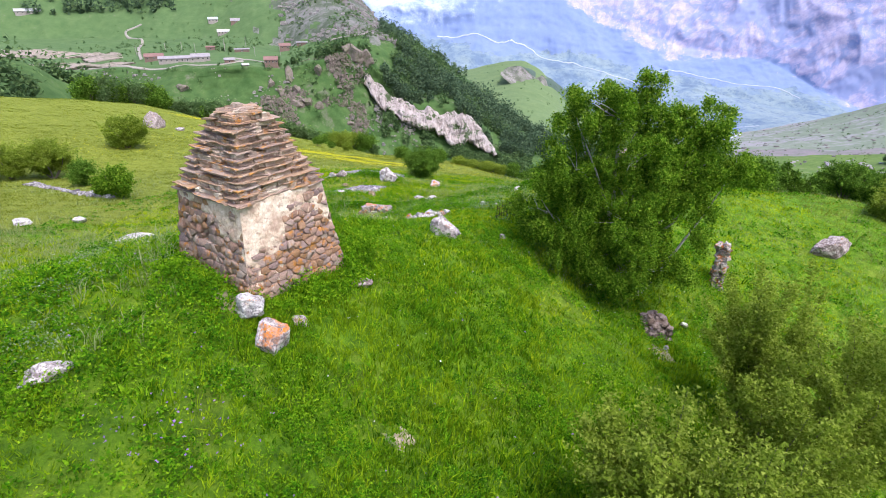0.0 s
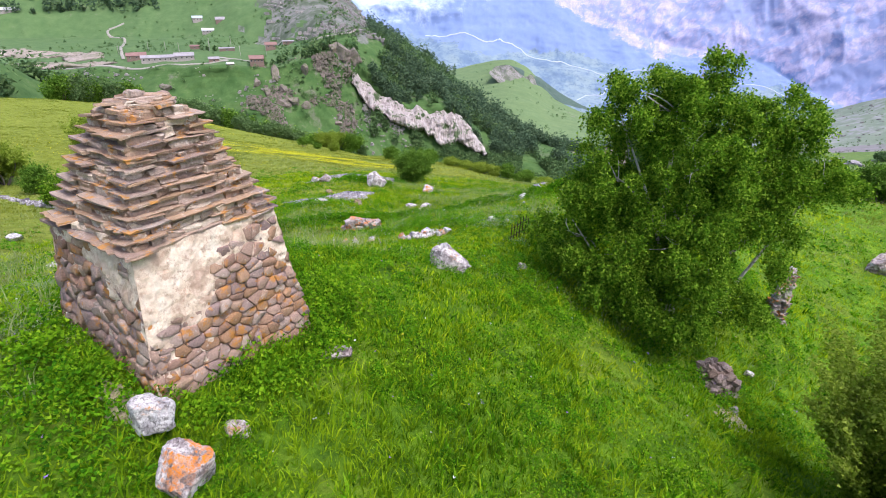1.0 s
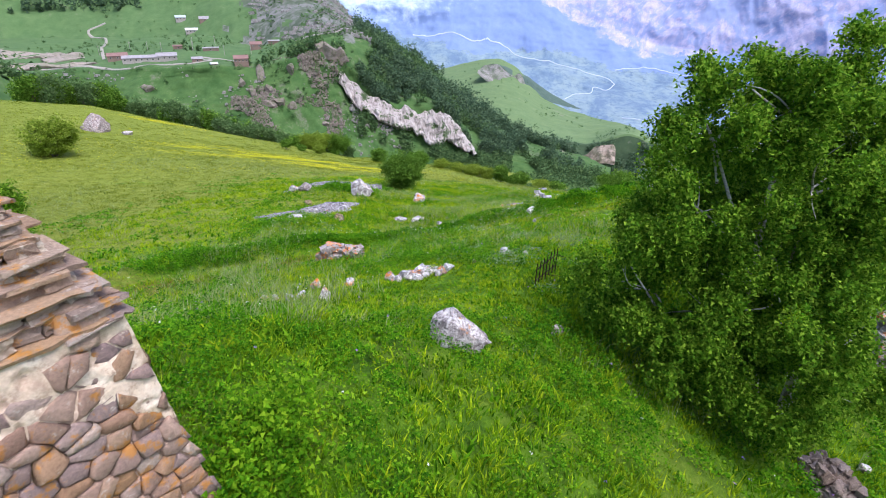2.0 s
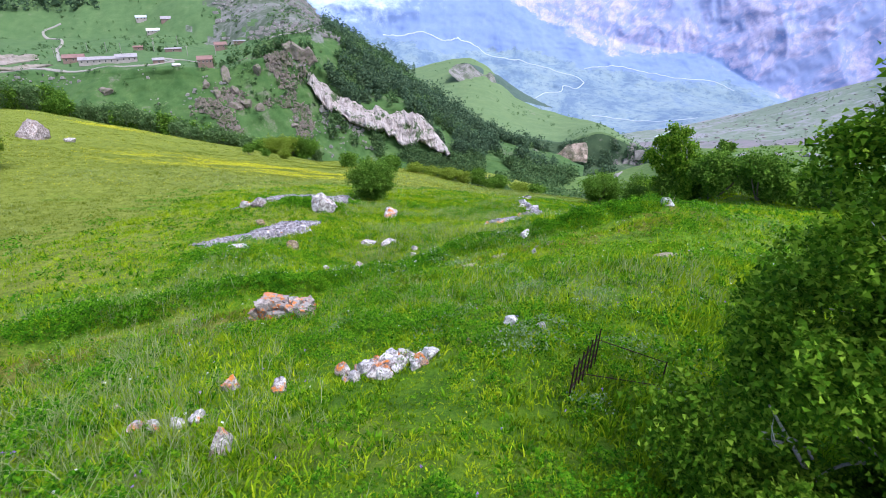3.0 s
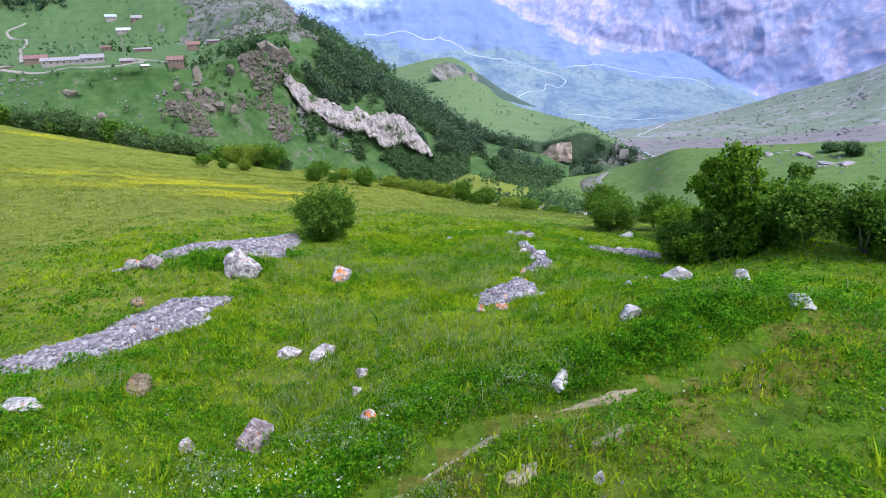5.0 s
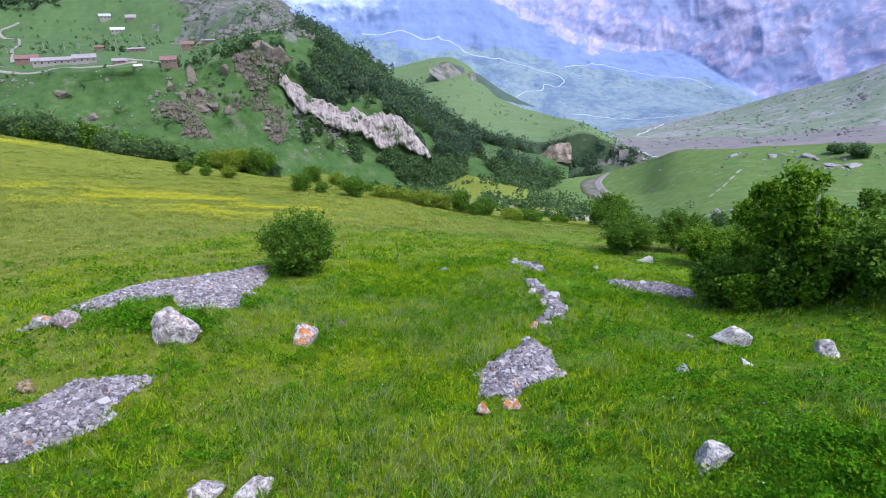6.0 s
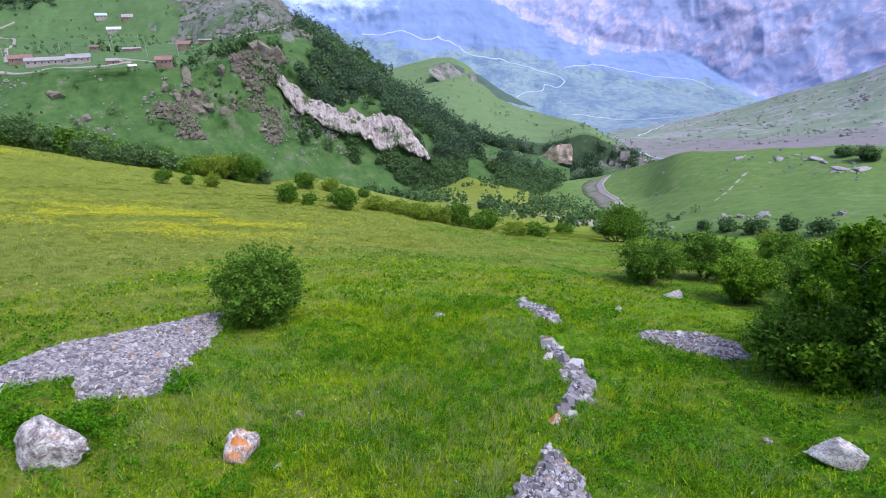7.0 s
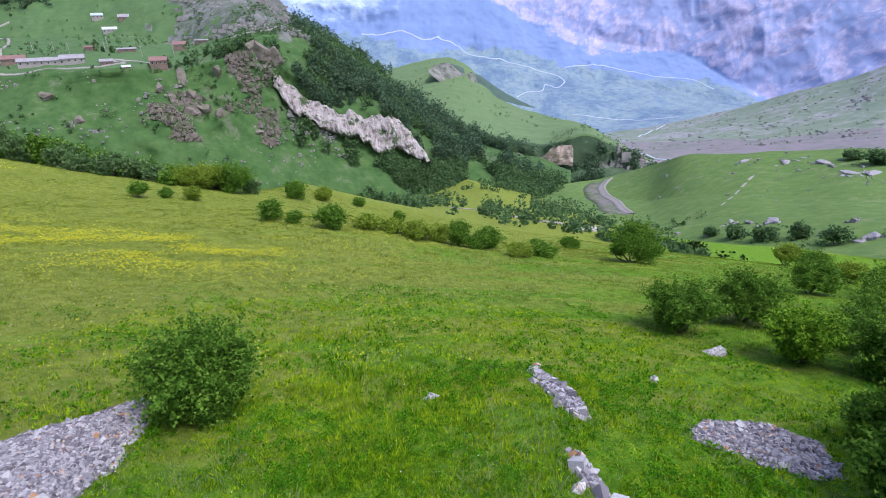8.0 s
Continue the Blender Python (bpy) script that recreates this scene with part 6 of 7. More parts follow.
scatter("ridge_bushes", RIGHT, (20, 69), (30, 199), 200, 5.0, FOREST_LEAF, 915, "dark bushes dotted over the grey ridge", 10, 0.5)
GX, GY = np.meshgrid(np.linspace(-25, 150, 90), np.linspace(225, 470, 90))
VALLEY = np.stack([GX, GY, height(GX.ravel(), GY.ravel()).reshape(GX.shape)], -1)
scatter("valley_bushes", VALLEY, (0, 89), (0, 89), 420, 4.2, FOREST_LEAF, 922, "green bushes and trees on the valley floor", 40, 0.7)
RB2 = np.random.default_rng(77)
for x, y, r, h in [(260, 303, 5, 6), (258, 287, 6.5, 8), (145, 215, 4.5, 6), (143, 228, 4, 5.5), (142, 241, 3, 4), (152, 207, 4, 6), (151, 191, 4, 6)]:
    bush("hill_bush", x, y, (r, r, h), 0.8, FOREST_LEAF, RB2, "dark green bush on the smooth hill", cover=2.0, stems=3, sink=0.4, lumps=14, z=max(lie("hill", x, y), ground_at(x, y)), group="bushes on the hill")
HILL_ROCK = lichen_rock("hill_rock", ((0.22, 0.20, 0.23), (0.36, 0.33, 0.37), (0.48, 0.45, 0.49)), (0.20, 0.22, 0.14), 0.62)
PICK = np.random.default_rng(88)
for k, (w, x, y, s) in enumerate([("hill", 233, 349, (9, 5, 2.2)), ("hill", 242, 327, (10, 6, 2.2)), ("hill", 250, 309, (10, 6, 2.4)), ("hill", 240, 281, (13, 6, 2.4)), ("hill", 244, 274, (12, 6, 2.4)), ("hill", 163, 234, (8, 6, 5)), ("hill", 156, 247, (5, 4, 3)), ("hill", 159, 241, (4, 3, 2.5)), ("hill", 161, 189, (8, 5, 4.5)), ("hill", 159, 203, (5, 4, 4))]):
    for j in range(5):
        dx, dy = (0.0, 0.0) if j == 0 else PICK.normal(size=2) * (s[0] * 0.55, s[1] * 0.5)
        q = s if j == 0 else tuple(v * PICK.uniform(0.25, 0.55) for v in s)
        ob = boulder(x + dx, y + dy, q, HILL_ROCK, 870 + 7 * k + j, "grey-lilac rock outcrop on the green hill", turn=50.0 * k + 31 * j, group="outcrops on the hill")
        ob.location.z = lie(w, x + dx, y + dy) + q[2] * 0.05

# ---- roads and paths ----
DUST, _n, _l, _s = material("dusty_road", 0.95)
_c = noise_node(_n, _l, 0.6, 5.0, 0.7, geometry(_n))
_l.new(ramp(_n, _l, _c, [(0.3, (0.26, 0.235, 0.21)), (0.7, (0.38, 0.35, 0.325))]), _s.inputs["Base Color"])
# distant roads: pale blue instead of dusty, haze is mixed into the colour
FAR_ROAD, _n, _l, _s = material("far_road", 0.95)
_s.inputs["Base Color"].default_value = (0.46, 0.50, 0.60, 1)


def road(name, where, line, width, mat, lift, label, thick=0.3):
    """A road that lies on a mountain sheet: a bed with thickness along a curve."""
    p = glide([(x, y, 0) for x, y in line], 14 * len(line))
    d = np.gradient(p, axis=0)
    d /= np.linalg.norm(d, axis=1, keepdims=True)
    side = np.stack([-d[:, 1], d[:, 0], 0 * d[:, 0]], -1) * width / 2
    rows = []
    for k in (-1, -0.4, 0.4, 1):
        q = p + side * k
        q[:, 2] = [lie(where, a, b) for a, b in q[:, :2]]
        q[:, 2] += lift
        rows.append(q)
    low = [rows[-1] - (0, 0, thick + lift), rows[0] - (0, 0, thick + lift)]
    v = np.stack(rows + low, 1)
    f = grid_faces(len(p), 6, True)
    ob = new(name, mesh_from(name, v.reshape(-1, 3), f, mat))
    return tagged(ob, label, "road", kind="structure")


road("valley_road", "ground", [(40, 300), (52, 290), (63, 272), (76, 261), (92, 268), (106, 280), (118, 288)], 4.5, DUST, 0.35, "pale dirt road along the valley")
road("road_verge", "ground", [(88, 256), (95, 263), (103, 271), (110, 279)], 11.0, DUST, 0.2, "bare sandy verge beside the valley road")
CUT_EARTH = slope_material("cut_earth", (0.10, 0.13, 0.06), (0.15, 0.17, 0.09), (0.17, 0.145, 0.15), (0.25, 0.215, 0.22), 0.16, 0.05)
ROAD_BED, _n, _l, _s = material("grey_road_bed", 0.95)
_l.new(ramp(_n, _l, noise_node(_n, _l, 0.5, 5.0, 0.7, geometry(_n)), [(0.3, (0.22, 0.20, 0.20)), (0.7, (0.30, 0.27, 0.27))]), _s.inputs["Base Color"])
HILL_WAY = [(206, 478), (196, 466), (187, 450), (181, 432), (177, 417), (173, 395), (166, 373), (158, 352), (154, 334)]
road("road_bank", "hill", [(x - 8, y - 2) for x, y in HILL_WAY], 15.0, CUT_EARTH, 0.25, "mauve-brown cut bank below the hill road", 0.6)
road("hill_road", "hill", HILL_WAY, 6.5, ROAD_BED, 0.5, "grey road curving round the green hill")
road("road_edge", "hill", [(x + 2.2, y + 0.6) for x, y in HILL_WAY], 1.1, DUST, 0.75, "pale edge of the hill road")
for k in range(5):
    x, y = 214 - 8.5 * k, 316 - 7.2 * k
    road("hill_path", "hill", [(x, y), (x - 2.6, y - 2.0), (x - 5.0, y - 4.2)], 1.7 - 0.25 * k, DUST, 0.15, "broken pale footpath on the hill")
road("village_road", "village", [(-330, 505), (-289, 505), (-258, 489), (-232, 484), (-190, 480), (-178, 500), (-199, 528)], 3.6, DUST, 0.6, "dusty village road below the farm")
road("village_lane", "village", [(-199, 528), (-180, 524), (-168, 520), (-150, 505)], 3.5, DUST, 0.6, "dusty lane between houses")
road("field_track", "village", [(-290, 545), (-332, 623), (-380, 726), (-420, 765), (-404, 780)], 2.8, DUST, 0.8, "pale track climbing a green field")
road("ridge_path", "village", [(-120, 575), (-94, 568), (-75, 572), (-60, 580)], 2.5, DUST, 0.8, "pale path on the ridge")
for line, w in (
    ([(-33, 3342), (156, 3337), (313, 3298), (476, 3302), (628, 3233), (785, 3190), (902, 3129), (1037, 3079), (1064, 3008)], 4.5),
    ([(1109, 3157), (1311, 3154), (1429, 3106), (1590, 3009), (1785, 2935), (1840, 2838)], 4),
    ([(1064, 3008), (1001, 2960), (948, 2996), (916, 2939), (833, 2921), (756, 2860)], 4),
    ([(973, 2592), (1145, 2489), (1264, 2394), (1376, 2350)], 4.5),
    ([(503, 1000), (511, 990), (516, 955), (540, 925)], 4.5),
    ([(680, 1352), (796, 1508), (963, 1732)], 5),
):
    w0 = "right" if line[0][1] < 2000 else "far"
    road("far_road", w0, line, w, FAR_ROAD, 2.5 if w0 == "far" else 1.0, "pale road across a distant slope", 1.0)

# ---- village ----
def plain(name, a, b, scale=0.4, rough=0.85):
    m, n, l, s = material(name, rough)
    l.new(ramp(n, l, noise_node(n, l, scale, 5.0, 0.7, geometry(n)), [(0.3, a), (0.7, b)]), s.inputs["Base Color"])
    return m


BRICK = plain("brick_wall", (0.19, 0.125, 0.105), (0.26, 0.18, 0.155))
WHITEWASH = plain("whitewash", (0.30, 0.26, 0.25), (0.40, 0.36, 0.34))
ROOF_RED = plain("red_roof", (0.20, 0.115, 0.11), (0.27, 0.16, 0.15))
ROOF_GREY = plain("grey_roof", (0.25, 0.23, 0.26), (0.36, 0.33, 0.36))
ROOF_WHITE = plain("white_roof", (0.46, 0.46, 0.48), (0.55, 0.55, 0.57))
ROOF_BLUE = plain("blue_roof", (0.36, 0.42, 0.48), (0.44, 0.50, 0.55))
GLASS, _n, _l, _s = material("window_glass", 0.1)
_s.inputs["Base Color"].default_value = (0.03, 0.035, 0.04, 1)
WOOD_POLE = plain("pole_wood", (0.30, 0.27, 0.24), (0.42, 0.39, 0.36), 2.0)


def box(x0, x1, y0, y1, z0, z1):
    v = np.array([(x, y, z) for z in (z0, z1) for x, y in ((x0, y0), (x1, y0), (x1, y1), (x0, y1))], float)
    f = np.array([(3, 2, 1, 0), (4, 5, 6, 7), (0, 1, 5, 4), (1, 2, 6, 5), (2, 3, 7, 6), (3, 0, 4, 7)])
    return v, f


def house(x, y, turn, w, d, h, roof_h, wall, roof, label, windows=3):
    z = min(lie("village", x + a, y + b) for a in (-d / 2, d / 2) for b in (-d / 2, d / 2))
    top = max(lie("village", x + a, y + b) for a in (-d / 2, 0, d / 2) for b in (-d / 2, 0, d / 2))
    h = h + min(top - z, 2.0)
    ob = base("house", x, y, z - 0.5, turn)
    part("wall", mesh_from("wall", *box(-w / 2, w / 2, -d / 2, d / 2, 0, h), wall, False), ob)
    o = 0.5
    v = np.array([(-w / 2 - o, -d / 2 - o, h), (w / 2 + o, -d / 2 - o, h), (w / 2 + o, d / 2 + o, h), (-w / 2 - o, d / 2 + o, h), (-w / 2 - o, 0, h + roof_h), (w / 2 + o, 0, h + roof_h)])
    v = np.concatenate([v, v - (0, 0, 0.25)])
    b = bmesh.new()
    vs = [b.verts.new(q) for q in v]
    for f in ((0, 1, 5, 4), (2, 3, 4, 5), (3, 0, 4), (1, 2, 5), (7, 6, 10, 11), (9, 8, 11, 10), (0, 6, 7, 1), (1, 7, 8, 2), (2, 8, 9, 3), (3, 9, 6, 0)):
        b.faces.new([vs[k] for k in f])
    me = bpy.data.meshes.new("roof")
    b.to_mesh(me)
    b.free()
    me.materials.append(roof)
    part("roof", me, ob, "pitched sheet roof")
    for k in range(windows):
        cx = -w / 2 + w * (k + 0.5) / windows
        wd = part("window", mesh_from("window", *box(cx - 0.7, cx + 0.7, -d / 2 - 0.12, -d / 2 + 0.05, h - 2.3, h - 0.8), WHITEWASH, False), ob, "pale window frame")
        part("pane", mesh_from("pane", *box(cx - 0.5, cx + 0.5, -d / 2 - 0.16, -d / 2 - 0.10, h - 2.1, h - 1.0), GLASS, False), wd)
    return tagged(ob, label, "house", "village houses")


house(-270, 531, 24, 16, 10, 4, 2.5, BRICK, ROOF_RED, "small farmhouse with a dull red roof")
house(-240, 512, 22, 30, 9, 3.5, 2.0, WHITEWASH, ROOF_GREY, "long low farm shed with a grey roof", 7)
house(-222, 520, 22, 16, 10, 4.2, 2.5, WHITEWASH, ROOF_GREY, "farm building with a grey pitched roof", 4)
house(-147, 484, 18, 11, 9, 6.0, 2.5, BRICK, ROOF_RED, "two-storey brick house with a reddish roof", 4)
house(-163, 590, 18, 11, 8, 4.5, 2.5, BRICK, ROOF_RED, "small house with a red roof", 2)
house(-304, 771, 24, 12, 8, 4, 2.5, WHITEWASH, ROOF_BLUE, "house with a pale blue metal roof")
house(-279, 738, 20, 16, 9, 3.6, 2.5, WHITEWASH, ROOF_WHITE, "house with a bright white metal roof", 4)
house(-268, 752, 20, 11, 9, 4, 3, BRICK, ROOF_GREY, "grey-roofed barn beside a house", 1)
house(-245, 603, 22, 9, 5, 2.6, 1.2, BRICK, ROOF_RED, "little shed with a red roof", 1)
house(-200, 568, 20, 14, 5, 3.0, 0.9, BRICK, ROOF_GREY, "open shed with a flat grey roof", 1)
house(-166, 474, 30, 5, 4, 1.2, 1.2, BRICK, ROOF_WHITE, "small hut with a white sheet on its roof", 1)
house(-545, 770, 40, 28, 10, 4, 3, WHITEWASH, ROOF_WHITE, "far farmhouse with a white roof", 5)
house(-153, 628, 15, 14, 6, 3.0, 0.9, BRICK, ROOF_GREY, "low grey-roofed shed on the ridge", 2)
house(-184, 488, 22, 8, 6, 3.2, 1.5, BRICK, ROOF_GREY, "ruined hut with a patched roof", 1)


def pole(x, y, h):
    ob = base("utility_pole", x, y, lie("village", x, y) - 0.5)
    v, f = tube([(0, 0, 0), (0, 0, h / 2), (0, 0, h)], [0.28, 0.24, 0.2], 6)
    part("post", mesh_from("post", v, f, WOOD_POLE), ob)
    part("crossarm", mesh_from("crossarm", *box(-1.0, 1.0, -0.12, 0.12, h - 1.2, h - 0.9), WOOD_POLE, False), ob)
    return tagged(ob, "grey wooden utility pole by the village", "pole", "village poles")


for x, y in ((-221, 642), (-250, 576), (-293, 603), (-276, 604), (-94, 568), (-233, 611), (-310, 585), (-214, 560), (-180, 545), (-323, 600), (-160, 560)):
    pole(x, y, 9.5)

# wooded spur on the near side, seen past the meadow's edge
SPUR_FOOT = [(-184, 169, -23), (-177, 183, -32), (-169, 197, -43), (-165, 207, -48), (-162, 216, -56), (-158, 225, -64), (-154, 234, -74)]
SPUR_TOP = [(-233, 234, 0), (-222, 251, -9), (-209, 268, -18), (-202, 279, -23), (-197, 289, -31), (-190, 300, -38), (-184, 310, -50)]
SPUR_BACK = [(-280, 286, -14), (-265, 306, -25), (-247, 327, -39), (-238, 340, -45), (-230, 351, -55), (-221, 363, -64), (-212, 374, -78)]
_, SPUR = slope_sheet("wooded_spur", [SPUR_FOOT, SPUR_TOP, SPUR_BACK], 80, (24, 12), VILLAGE_SLOPE, 3, 40, 91, "wooded spur of the near valley side")
scatter("spur_wood", SPUR, (1, 35), (0, 79), 620, 6.0, FOREST_LEAF, 916, "dense green wood covering a spur", 44, 0.8)


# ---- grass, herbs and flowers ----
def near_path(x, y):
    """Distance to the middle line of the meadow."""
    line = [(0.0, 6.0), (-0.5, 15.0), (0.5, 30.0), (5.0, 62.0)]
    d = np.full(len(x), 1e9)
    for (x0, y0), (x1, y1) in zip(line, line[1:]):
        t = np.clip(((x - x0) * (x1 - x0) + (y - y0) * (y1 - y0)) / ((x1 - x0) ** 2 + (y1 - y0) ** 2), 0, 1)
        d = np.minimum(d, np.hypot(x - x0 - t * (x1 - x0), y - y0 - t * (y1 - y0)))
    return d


def bare(x, y):
    """Where no grass grows: under the crypt and on the stone heaps."""
    out = (np.abs((x - CRYPT[0]) * 0.581 + (y - CRYPT[1]) * 0.814) < 1.7) & (np.abs(-(x - CRYPT[0]) * 0.814 + (y - CRYPT[1]) * 0.581) < 1.7)
    d = track_gap(x, y)[0]
    out |= (d < 0.42) & (np.random.default_rng(6).random(len(x)) < 0.85)
    for poly in HEAPS:
        out |= inside(poly, x, y) & (np.random.default_rng(5).random(len(x)) < 0.985)
    return out


def sward(name, lo, hi, reach, per_m2, length, width, mat, seed, label, dens=None, bent=True, tuft=0.10):
    """Blades that grow in tufts with gaps between them."""
    rng = np.random.default_rng(seed)
    n = int((hi[0] - lo[0]) * (hi[1] - lo[1]) * per_m2 / 6)
    x, y = rng.uniform(lo[0], hi[0], n), rng.uniform(lo[1], hi[1], n)
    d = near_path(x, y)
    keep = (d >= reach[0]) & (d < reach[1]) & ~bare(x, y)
    x, y = x[keep], y[keep]
    if dens is not None:
        keep = rng.random(len(x)) < dens(x, y)
        x, y = x[keep], y[keep]
    tall = rng.lognormal(0, 0.25, len(x))
    x, y, tall = np.repeat(x, 6), np.repeat(y, 6), np.repeat(tall, 6)
    n = len(x)
    out = rng.normal(size=(n, 2))
    x, y = x + out[:, 0] * tuft * 0.5, y + out[:, 1] * tuft * 0.5
    p = np.stack([x, y, 0 * x], -1)
    tall = tall * (1 + 0.45 * fractal(p / 1.7, 3, 55) + 0.25 * fractal(p / 6.0, 2, 57))
    z = height(x, y)
    a = rng.uniform(0, 2 * np.pi, n)
    h = length * np.clip(tall, 0.35, 2.2) * rng.uniform(0.6, 1.3, n)
    w = width * rng.uniform(0.6, 1.4, n)
    lean = rng.normal(0, 0.35, (n, 2)) + 0.12 + 0.45 * out
    c, s = np.cos(a) * w / 2, np.sin(a) * w / 2
    root = np.stack([x, y, z - 0.03], -1)
    side = np.stack([c, s, 0 * c], -1)
    tip = root + np.stack([lean[:, 0] * h * 0.85, lean[:, 1] * h * 0.85, h], -1)
    if bent:
        mid = root + np.stack([lean[:, 0] * h * 0.25, lean[:, 1] * h * 0.25, h * 0.62], -1)
        v = np.stack([root - side, root + side, mid + side * 0.8, tip, mid - side * 0.8], 1).reshape(-1, 3)
        i = np.arange(n)[:, None] * 5
        f = np.concatenate([i + [0, 1, 2], i + [0, 2, 4], i + [4, 2, 3]], 1).reshape(-1, 3)
    else:
        v = np.stack([root - side, root + side, tip], 1).reshape(-1, 3)
        f = np.arange(3 * n).reshape(-1, 3)
    ob = new(name, mesh_from(name, v, f, mat, False))
    return tagged(ob, label, "grass", kind="stuff")


def lush(x, y):
    """The share of deep green grass: most of it on the bank below and round the crypt."""
    return np.clip((24 - y + 5 * fractal(np.stack([x, y, 0 * x], -1) / 4, 3, 66)) / 9, 0.1, 1) * np.clip((x + 13) / 5, 0.2, 1)


def open_grass(x, y):
    return (1 - lush(x, y)) * (1 - 0.85 * beside_track(x, y))


for share, mat, seed in ((lush, GRASS_DEEP, 1001), (open_grass, GRASS, 1021)):
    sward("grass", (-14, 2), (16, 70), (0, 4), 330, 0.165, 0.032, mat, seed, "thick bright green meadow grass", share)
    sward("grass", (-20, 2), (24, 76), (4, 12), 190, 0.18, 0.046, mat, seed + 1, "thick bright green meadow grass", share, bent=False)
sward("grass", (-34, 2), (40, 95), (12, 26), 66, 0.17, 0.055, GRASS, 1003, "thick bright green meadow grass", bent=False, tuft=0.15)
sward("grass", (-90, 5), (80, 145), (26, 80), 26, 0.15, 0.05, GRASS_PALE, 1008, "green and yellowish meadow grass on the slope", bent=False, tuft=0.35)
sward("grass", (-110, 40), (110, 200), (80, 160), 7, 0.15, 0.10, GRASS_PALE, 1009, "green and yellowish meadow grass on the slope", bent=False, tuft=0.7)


TRODDEN = leafy("trodden_grass", (0.105, 0.120, 0.009), (0.215, 0.215, 0.020), (0.38, 0.325, 0.085), 0.4, 0.5)


sward("trodden_grass", (-14, 28), (16, 46), (0, 16), 170, 0.17, 0.026, TRODDEN, 1010, "olive-brown trodden grass beside an old track", beside_track, bent=False)
TUFT = leafy("tuft_blades", (0.040, 0.135, 0.002), (0.125, 0.31, 0.004), (0.27, 0.48, 0.014), 0.45, 0.0, 3.0)


def drift(size, seed, lo, hi):
    """Growth that comes in drifts: a share from 0 to 1 at each place."""
    return lambda x, y: np.clip((fractal(np.stack([x, y, 0 * x], -1) / size, 3, seed) - lo) / (hi - lo), 0, 1)


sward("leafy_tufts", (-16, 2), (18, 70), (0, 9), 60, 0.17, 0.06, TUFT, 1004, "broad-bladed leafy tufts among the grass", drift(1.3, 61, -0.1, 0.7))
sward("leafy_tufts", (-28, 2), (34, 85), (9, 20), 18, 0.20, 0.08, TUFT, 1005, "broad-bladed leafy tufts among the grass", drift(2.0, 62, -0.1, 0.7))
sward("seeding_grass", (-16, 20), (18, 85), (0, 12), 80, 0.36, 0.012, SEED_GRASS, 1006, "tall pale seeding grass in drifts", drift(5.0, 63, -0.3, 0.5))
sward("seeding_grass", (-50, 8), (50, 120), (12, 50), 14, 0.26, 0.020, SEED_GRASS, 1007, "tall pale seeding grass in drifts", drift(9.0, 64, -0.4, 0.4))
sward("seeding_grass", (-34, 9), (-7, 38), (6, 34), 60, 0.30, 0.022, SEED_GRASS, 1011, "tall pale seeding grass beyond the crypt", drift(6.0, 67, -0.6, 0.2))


def herbs(name, spots, size, per, mat, seed, label):
    """Clumps of broad leaves: dock, nettle and the like."""
    rng = np.random.default_rng(seed)
    pts = []
    for x, y, r, h in spots:
        n = int(per * r * r)
        q = rng.normal(size=(n, 2)) * r * 0.5
        px, py = x + q[:, 0], y + q[:, 1]
        k = 0.6 + 0.5 * fractal(np.stack([px, py, 0 * px], -1) / 0.5, 2, seed)
        pz = height(px, py) + h * np.clip(k, 0.1, 1.3) * rng.random(n) ** 0.5
        pts.append(np.stack([px, py, pz], -1))
    pts = np.concatenate(pts)
    pts = pts[~bare(pts[:, 0], pts[:, 1])]
    v, f = leaf_cloud(pts, size, rng)
    ob = new(name, mesh_from(name, v, f, mat, False))
    return tagged(ob, label, "herbs", kind="stuff")


HERB = leafy("herb_leaves", (0.070, 0.185, 0.004), (0.175, 0.37, 0.007), (0.34, 0.53, 0.02), 0.5, 0.0, 2.5)
LUSH = leafy("lush_leaves", (0.028, 0.112, 0.002), (0.090, 0.268, 0.004), (0.22, 0.43, 0.012), 0.45, 0.0, 3.0)
SILVER = leafy("wormwood_leaves", (0.14, 0.22, 0.08), (0.21, 0.30, 0.13), (0.32, 0.40, 0.22), 0.4)
H = np.random.default_rng(1100)
herbs("nettles", [(-4.4 + 0.55 * k, 12.7 + 0.75 * k, 0.5, 0.7) for k in range(4)] + [(-2.8, 15.7, 0.6, 0.8), (-2.6, 16.6, 0.7, 1.0), (-3.5, 13.8, 0.6, 0.5), (-6.3, 12.6, 0.6, 0.5), (-7.6, 13.4, 0.7, 0.5)], 0.07, 2600, HERB, 1101, "lush green nettles round the crypt's foot")
herbs("heap_nettles", [(-8.6 + 0.5 * k + H.normal() * 0.3, 57.6 + H.normal() * 0.5, 0.8, 0.75) for k in range(7)] + [(-4.1, 60.6, 0.7, 0.6), (-4.0, 61.4, 0.6, 0.6), (-11.6, 59.8, 0.9, 1.0), (-12.4, 60.2, 0.7, 0.9)], 0.085, 1300, LUSH, 1105, "dark green nettles on the bank before a stone heap")
herbs("herb_patches", [(H.uniform(-15, 14), H.uniform(7, 60), H.uniform(0.4, 1.3), H.uniform(0.25, 0.45)) for k in range(150)] + [(-14 + H.normal() * 3, 12 + H.normal() * 4, 1.2, 0.5) for k in range(26)], 0.062, 480, HERB, 1102, "broad-leaved green herbs in the meadow")
BANK = glide([(x, y, 0) for x, y in TRACK], 44)
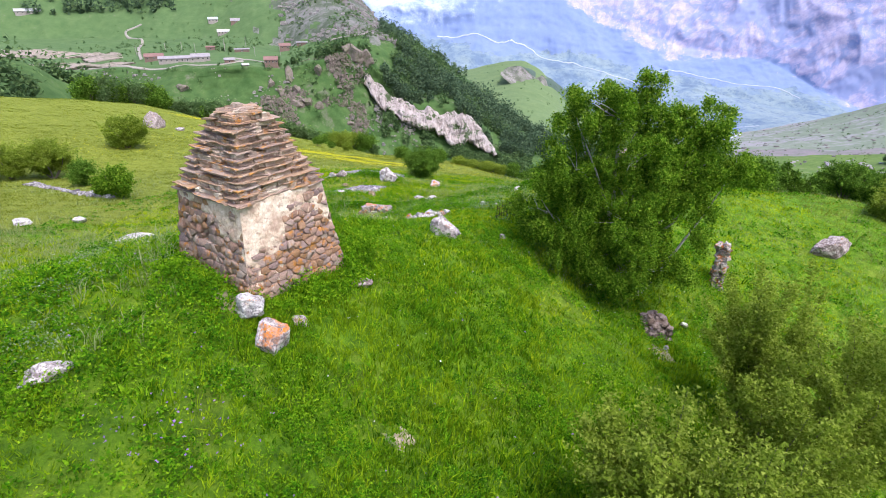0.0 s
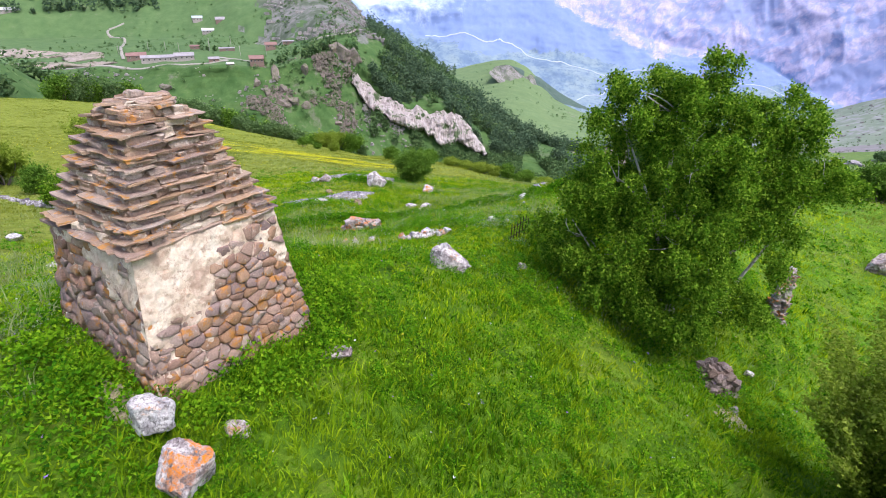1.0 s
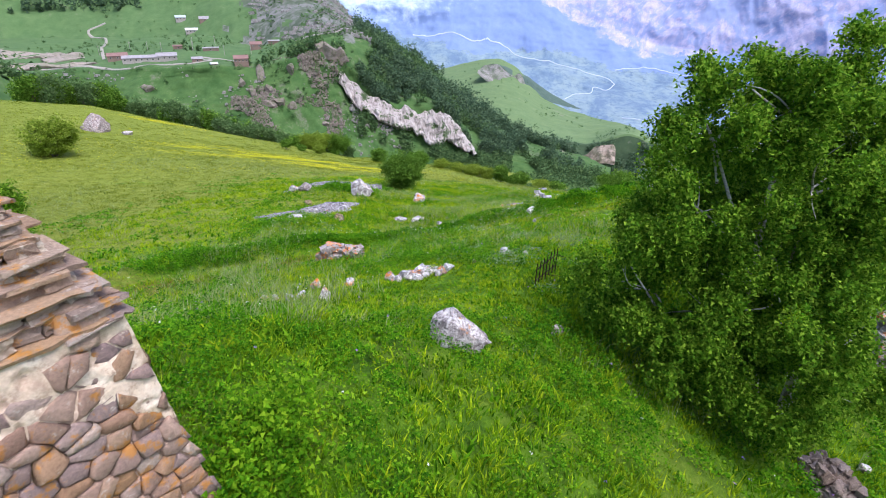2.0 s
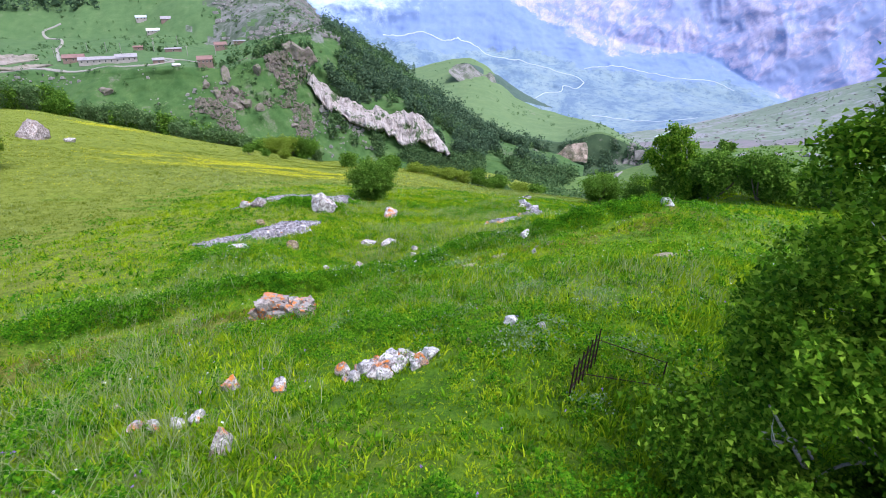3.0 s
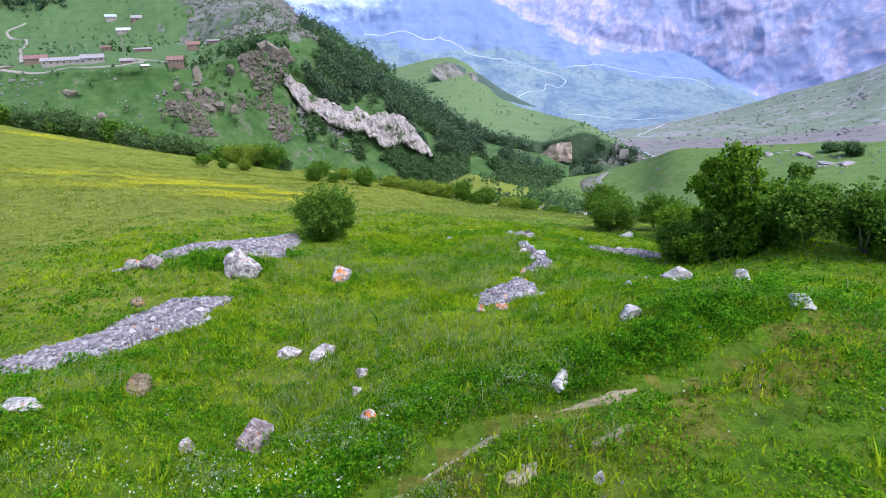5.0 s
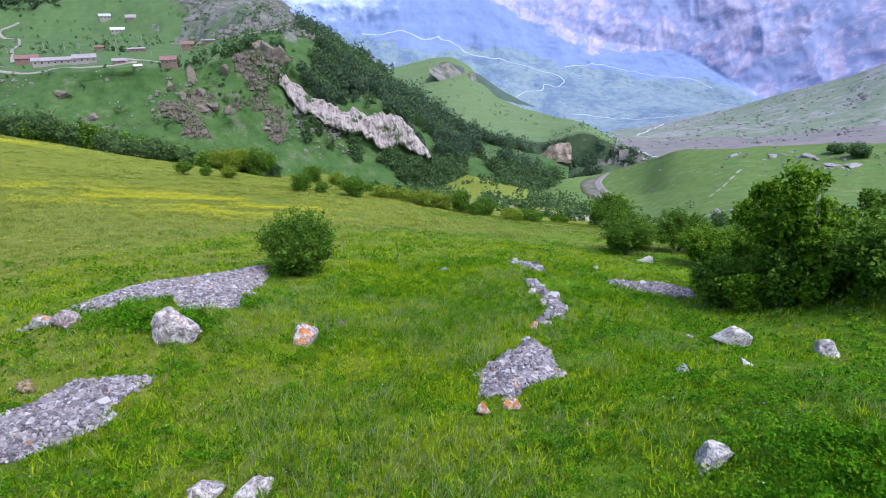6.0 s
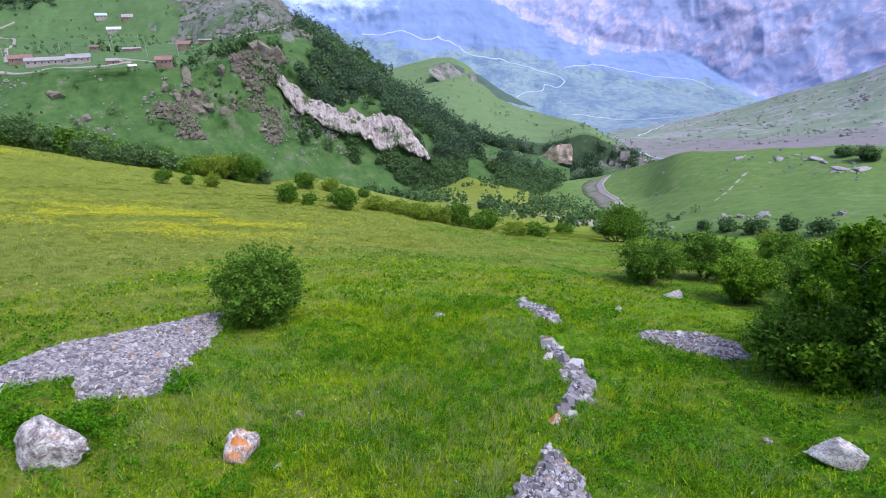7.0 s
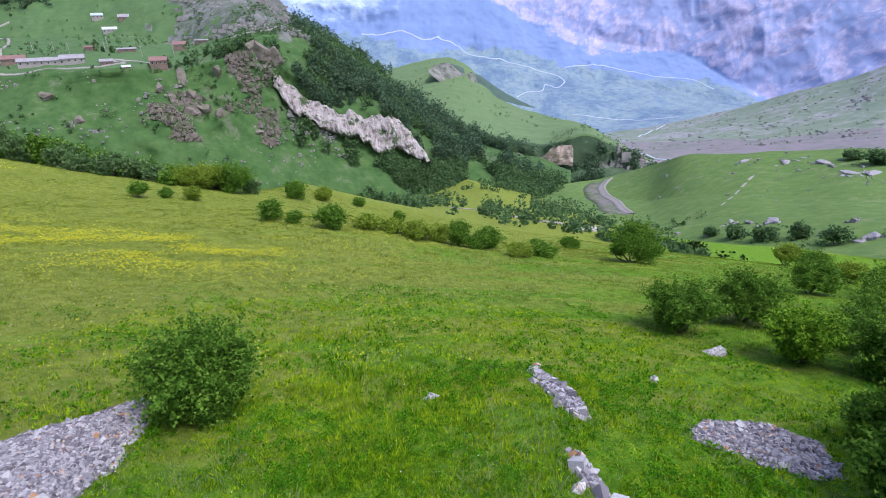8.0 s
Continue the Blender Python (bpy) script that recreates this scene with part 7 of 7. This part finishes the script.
herbs("track_herbs", [(x - 0.5 + H.normal() * 0.35, y + q + H.normal() * 0.5, 0.9, 0.5) for x, y, _ in BANK for q in (1.2, 2.2)], 0.07, 950, LUSH, 1103, "dark green herbs along the bank of a sunken track")
herbs("wormwood", [(H.uniform(-9, 6), H.uniform(24, 44), H.uniform(0.4, 0.9), 0.4) for k in range(34)] + [(-12 + H.normal() * 3, 15 + H.normal() * 5, 0.9, 0.45) for k in range(18)] + [(-2 + H.normal() * 2.5, 40.5 + H.normal() * 0.9, 0.8, 0.5) for k in range(10)], 0.05, 520, SILVER, 1104, "silvery grey-green wormwood clumps")


def low_leaves(name, lo, hi, reach, per_m2, size, seed, label, mat, least, tall):
    """The leafy layer of the meadow: clover, lady's mantle and young herbs in small mounds."""
    rng = np.random.default_rng(seed)
    n = int((hi[0] - lo[0]) * (hi[1] - lo[1]) * per_m2)
    x, y = rng.uniform(lo[0], hi[0], n), rng.uniform(lo[1], hi[1], n)
    p = np.stack([x, y, 0 * x], -1)
    k = fractal(p / 0.42, 3, 81) + 0.8 * fractal(p / 2.6, 3, 82)
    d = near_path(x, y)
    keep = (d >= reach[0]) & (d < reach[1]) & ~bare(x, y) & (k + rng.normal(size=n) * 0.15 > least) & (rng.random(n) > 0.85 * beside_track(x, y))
    x, y, k = x[keep], y[keep], k[keep]
    z = height(x, y) + (0.06 + tall * np.clip(k - least, 0, 1.3)) * rng.uniform(0.4, 1.15, len(x))
    v, f = leaf_cloud(np.stack([x, y, z], -1), size, rng, 0.0, 0.8)
    ob = new(name, mesh_from(name, v, f, mat, False))
    return tagged(ob, label, "herbs", kind="stuff")


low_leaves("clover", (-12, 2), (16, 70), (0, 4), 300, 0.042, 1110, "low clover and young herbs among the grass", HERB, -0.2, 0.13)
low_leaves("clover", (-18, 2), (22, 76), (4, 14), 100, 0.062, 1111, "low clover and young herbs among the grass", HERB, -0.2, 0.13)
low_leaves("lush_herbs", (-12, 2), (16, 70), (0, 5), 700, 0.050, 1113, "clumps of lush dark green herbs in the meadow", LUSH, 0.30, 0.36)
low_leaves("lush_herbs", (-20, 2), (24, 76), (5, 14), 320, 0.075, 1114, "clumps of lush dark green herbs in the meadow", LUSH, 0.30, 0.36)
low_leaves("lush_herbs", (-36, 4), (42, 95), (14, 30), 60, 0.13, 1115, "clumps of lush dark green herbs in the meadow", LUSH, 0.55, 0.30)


def petals(name, x, y, size, mat, seed, label, lift):
    rng = np.random.default_rng(seed)
    x, y = np.asarray(x), np.asarray(y)
    keep = ~bare(x, y)
    x, y = x[keep], y[keep]
    c = np.stack([x, y, height(x, y) + lift * rng.uniform(0.8, 1.25, len(x))], -1)
    q = c[:, None] + rng.normal(size=(len(x), 4, 3)) * size * 0.45 * (1, 1, 0.3)
    v, f = leaf_cloud(q.reshape(-1, 3), size, rng)
    ob = new(name, mesh_from(name, v, f, mat, False))
    return tagged(ob, label, "flowers", kind="stuff")


WHITE_PETAL = leafy("white_petals", (0.70, 0.70, 0.64), (0.78, 0.78, 0.74), (0.82, 0.82, 0.80), 0.2)
VIOLET_PETAL = leafy("violet_petals", (0.22, 0.12, 0.42), (0.34, 0.20, 0.52), (0.46, 0.26, 0.50), 0.2)
YELLOW_PETAL = leafy("yellow_petals", (0.55, 0.52, 0.02), (0.66, 0.62, 0.03), (0.72, 0.70, 0.05), 0.2)
F = np.random.default_rng(1200)
petals("white_flowers", np.r_[F.normal(-2.5, 3.6, 240), F.uniform(-14, 16, 300), F.normal(-14, 10, 240)], np.r_[F.normal(38.8, 1.5, 240), F.uniform(8, 68, 300), F.normal(78, 8, 240)], 0.030, WHITE_PETAL, 1201, "small white umbel flowers in the grass", 0.42)
petals("violet_flowers", np.r_[F.uniform(-9, 12, 230), F.normal(-5.5, 0.9, 60)], np.r_[F.uniform(7, 50, 230), F.normal(8.3, 0.6, 60)], 0.034, VIOLET_PETAL, 1202, "violet meadow flowers", 0.36)
YX = np.r_[F.normal(-15, 7.0, 10000), F.normal(-33, 8.0, 7000), F.uniform(-60, 14, 6000), F.normal(-66, 6.0, 2500)]
YY = np.r_[F.normal(102, 4.6, 10000), F.normal(104, 5.0, 7000), F.uniform(74, 140, 6000), F.normal(147, 2.0, 2500)]
KEEP = F.random(len(YX)) < np.clip(fractal(np.stack([YX / 6, YY / 2.6, 0 * YX], -1), 4, 71) * 1.1 + 0.4, 0, 1)
YX, YY = YX[KEEP], YY[KEEP]
petals("yellow_flowers", F.uniform(-16, 16, 320), F.uniform(9, 68, 320), 0.026, YELLOW_PETAL, 1204, "single yellow buttercups in the grass", 0.34)
petals("yellow_flowers", YX, YY, 0.07, YELLOW_PETAL, 1203, "drifts of yellow flowers in the upper meadow", 0.30)


# bare soil along the old track
SOIL, _n, _l, _s = material("bare_soil", 0.95)
_c = noise_node(_n, _l, 7.0, 6.0, 0.75, geometry(_n))
_l.new(ramp(_n, _l, _c, [(0.3, (0.16, 0.15, 0.07)), (0.55, (0.34, 0.29, 0.20)), (0.8, (0.46, 0.40, 0.32))]), _s.inputs["Base Color"])


def soil_strip(a, b, width, seed):
    """A worn strip of earth that lies on the ground between two places, ragged at its edges."""
    n, m = 40, 7
    t = np.linspace(0, 1, n)
    p = np.array(a)[None] * (1 - t[:, None]) + np.array(b)[None] * t[:, None]
    d = np.subtract(b, a) / np.linalg.norm(np.subtract(b, a))
    w = width * np.sin(np.pi * t) ** 0.5 * (1 + 0.5 * value_noise(np.stack([t * 11, 0 * t, 0 * t], -1), seed))
    k = np.linspace(-0.5, 0.5, m)
    x = p[:, 0:1] - d[1] * w[:, None] * k + 0.12 * np.sin(t * 9 + seed)[:, None] * d[1]
    y = p[:, 1:2] + d[0] * w[:, None] * k
    z = height(x, y) + 0.09 - 0.16 * np.abs(k * 2)[None] ** 3
    me = mesh_from("soil_patch", np.stack([x, y, z], -1).reshape(-1, 3), grid_faces(n, m), SOIL)
    tagged(new("soil_patch", me), "worn strip of bare pale earth in the grass", "soil", kind="structure")


for k, (a, b, w) in enumerate([((-2.6, 35.9), (0.4, 37.2), 0.30), ((1.0, 37.7), (4.4, 39.7), 0.34), ((5.0, 39.7), (9.4, 40.0), 0.26), ((3.6, 37.2), (4.4, 37.6), 0.5), ((2.2, 36.2), (2.8, 36.5), 0.35), ((5.6, 37.8), (6.6, 38.1), 0.4), ((8.2, 32.4), (9.2, 32.9), 0.55), ((-6.2, 12.9), (-5.5, 12.2), 0.5), ((-1.2, 9.6), (-0.9, 10.4), 0.5), ((8.6, 17.8), (9.4, 18.6), 0.9)]):
    soil_strip(a, b, 1.25 * w, k)
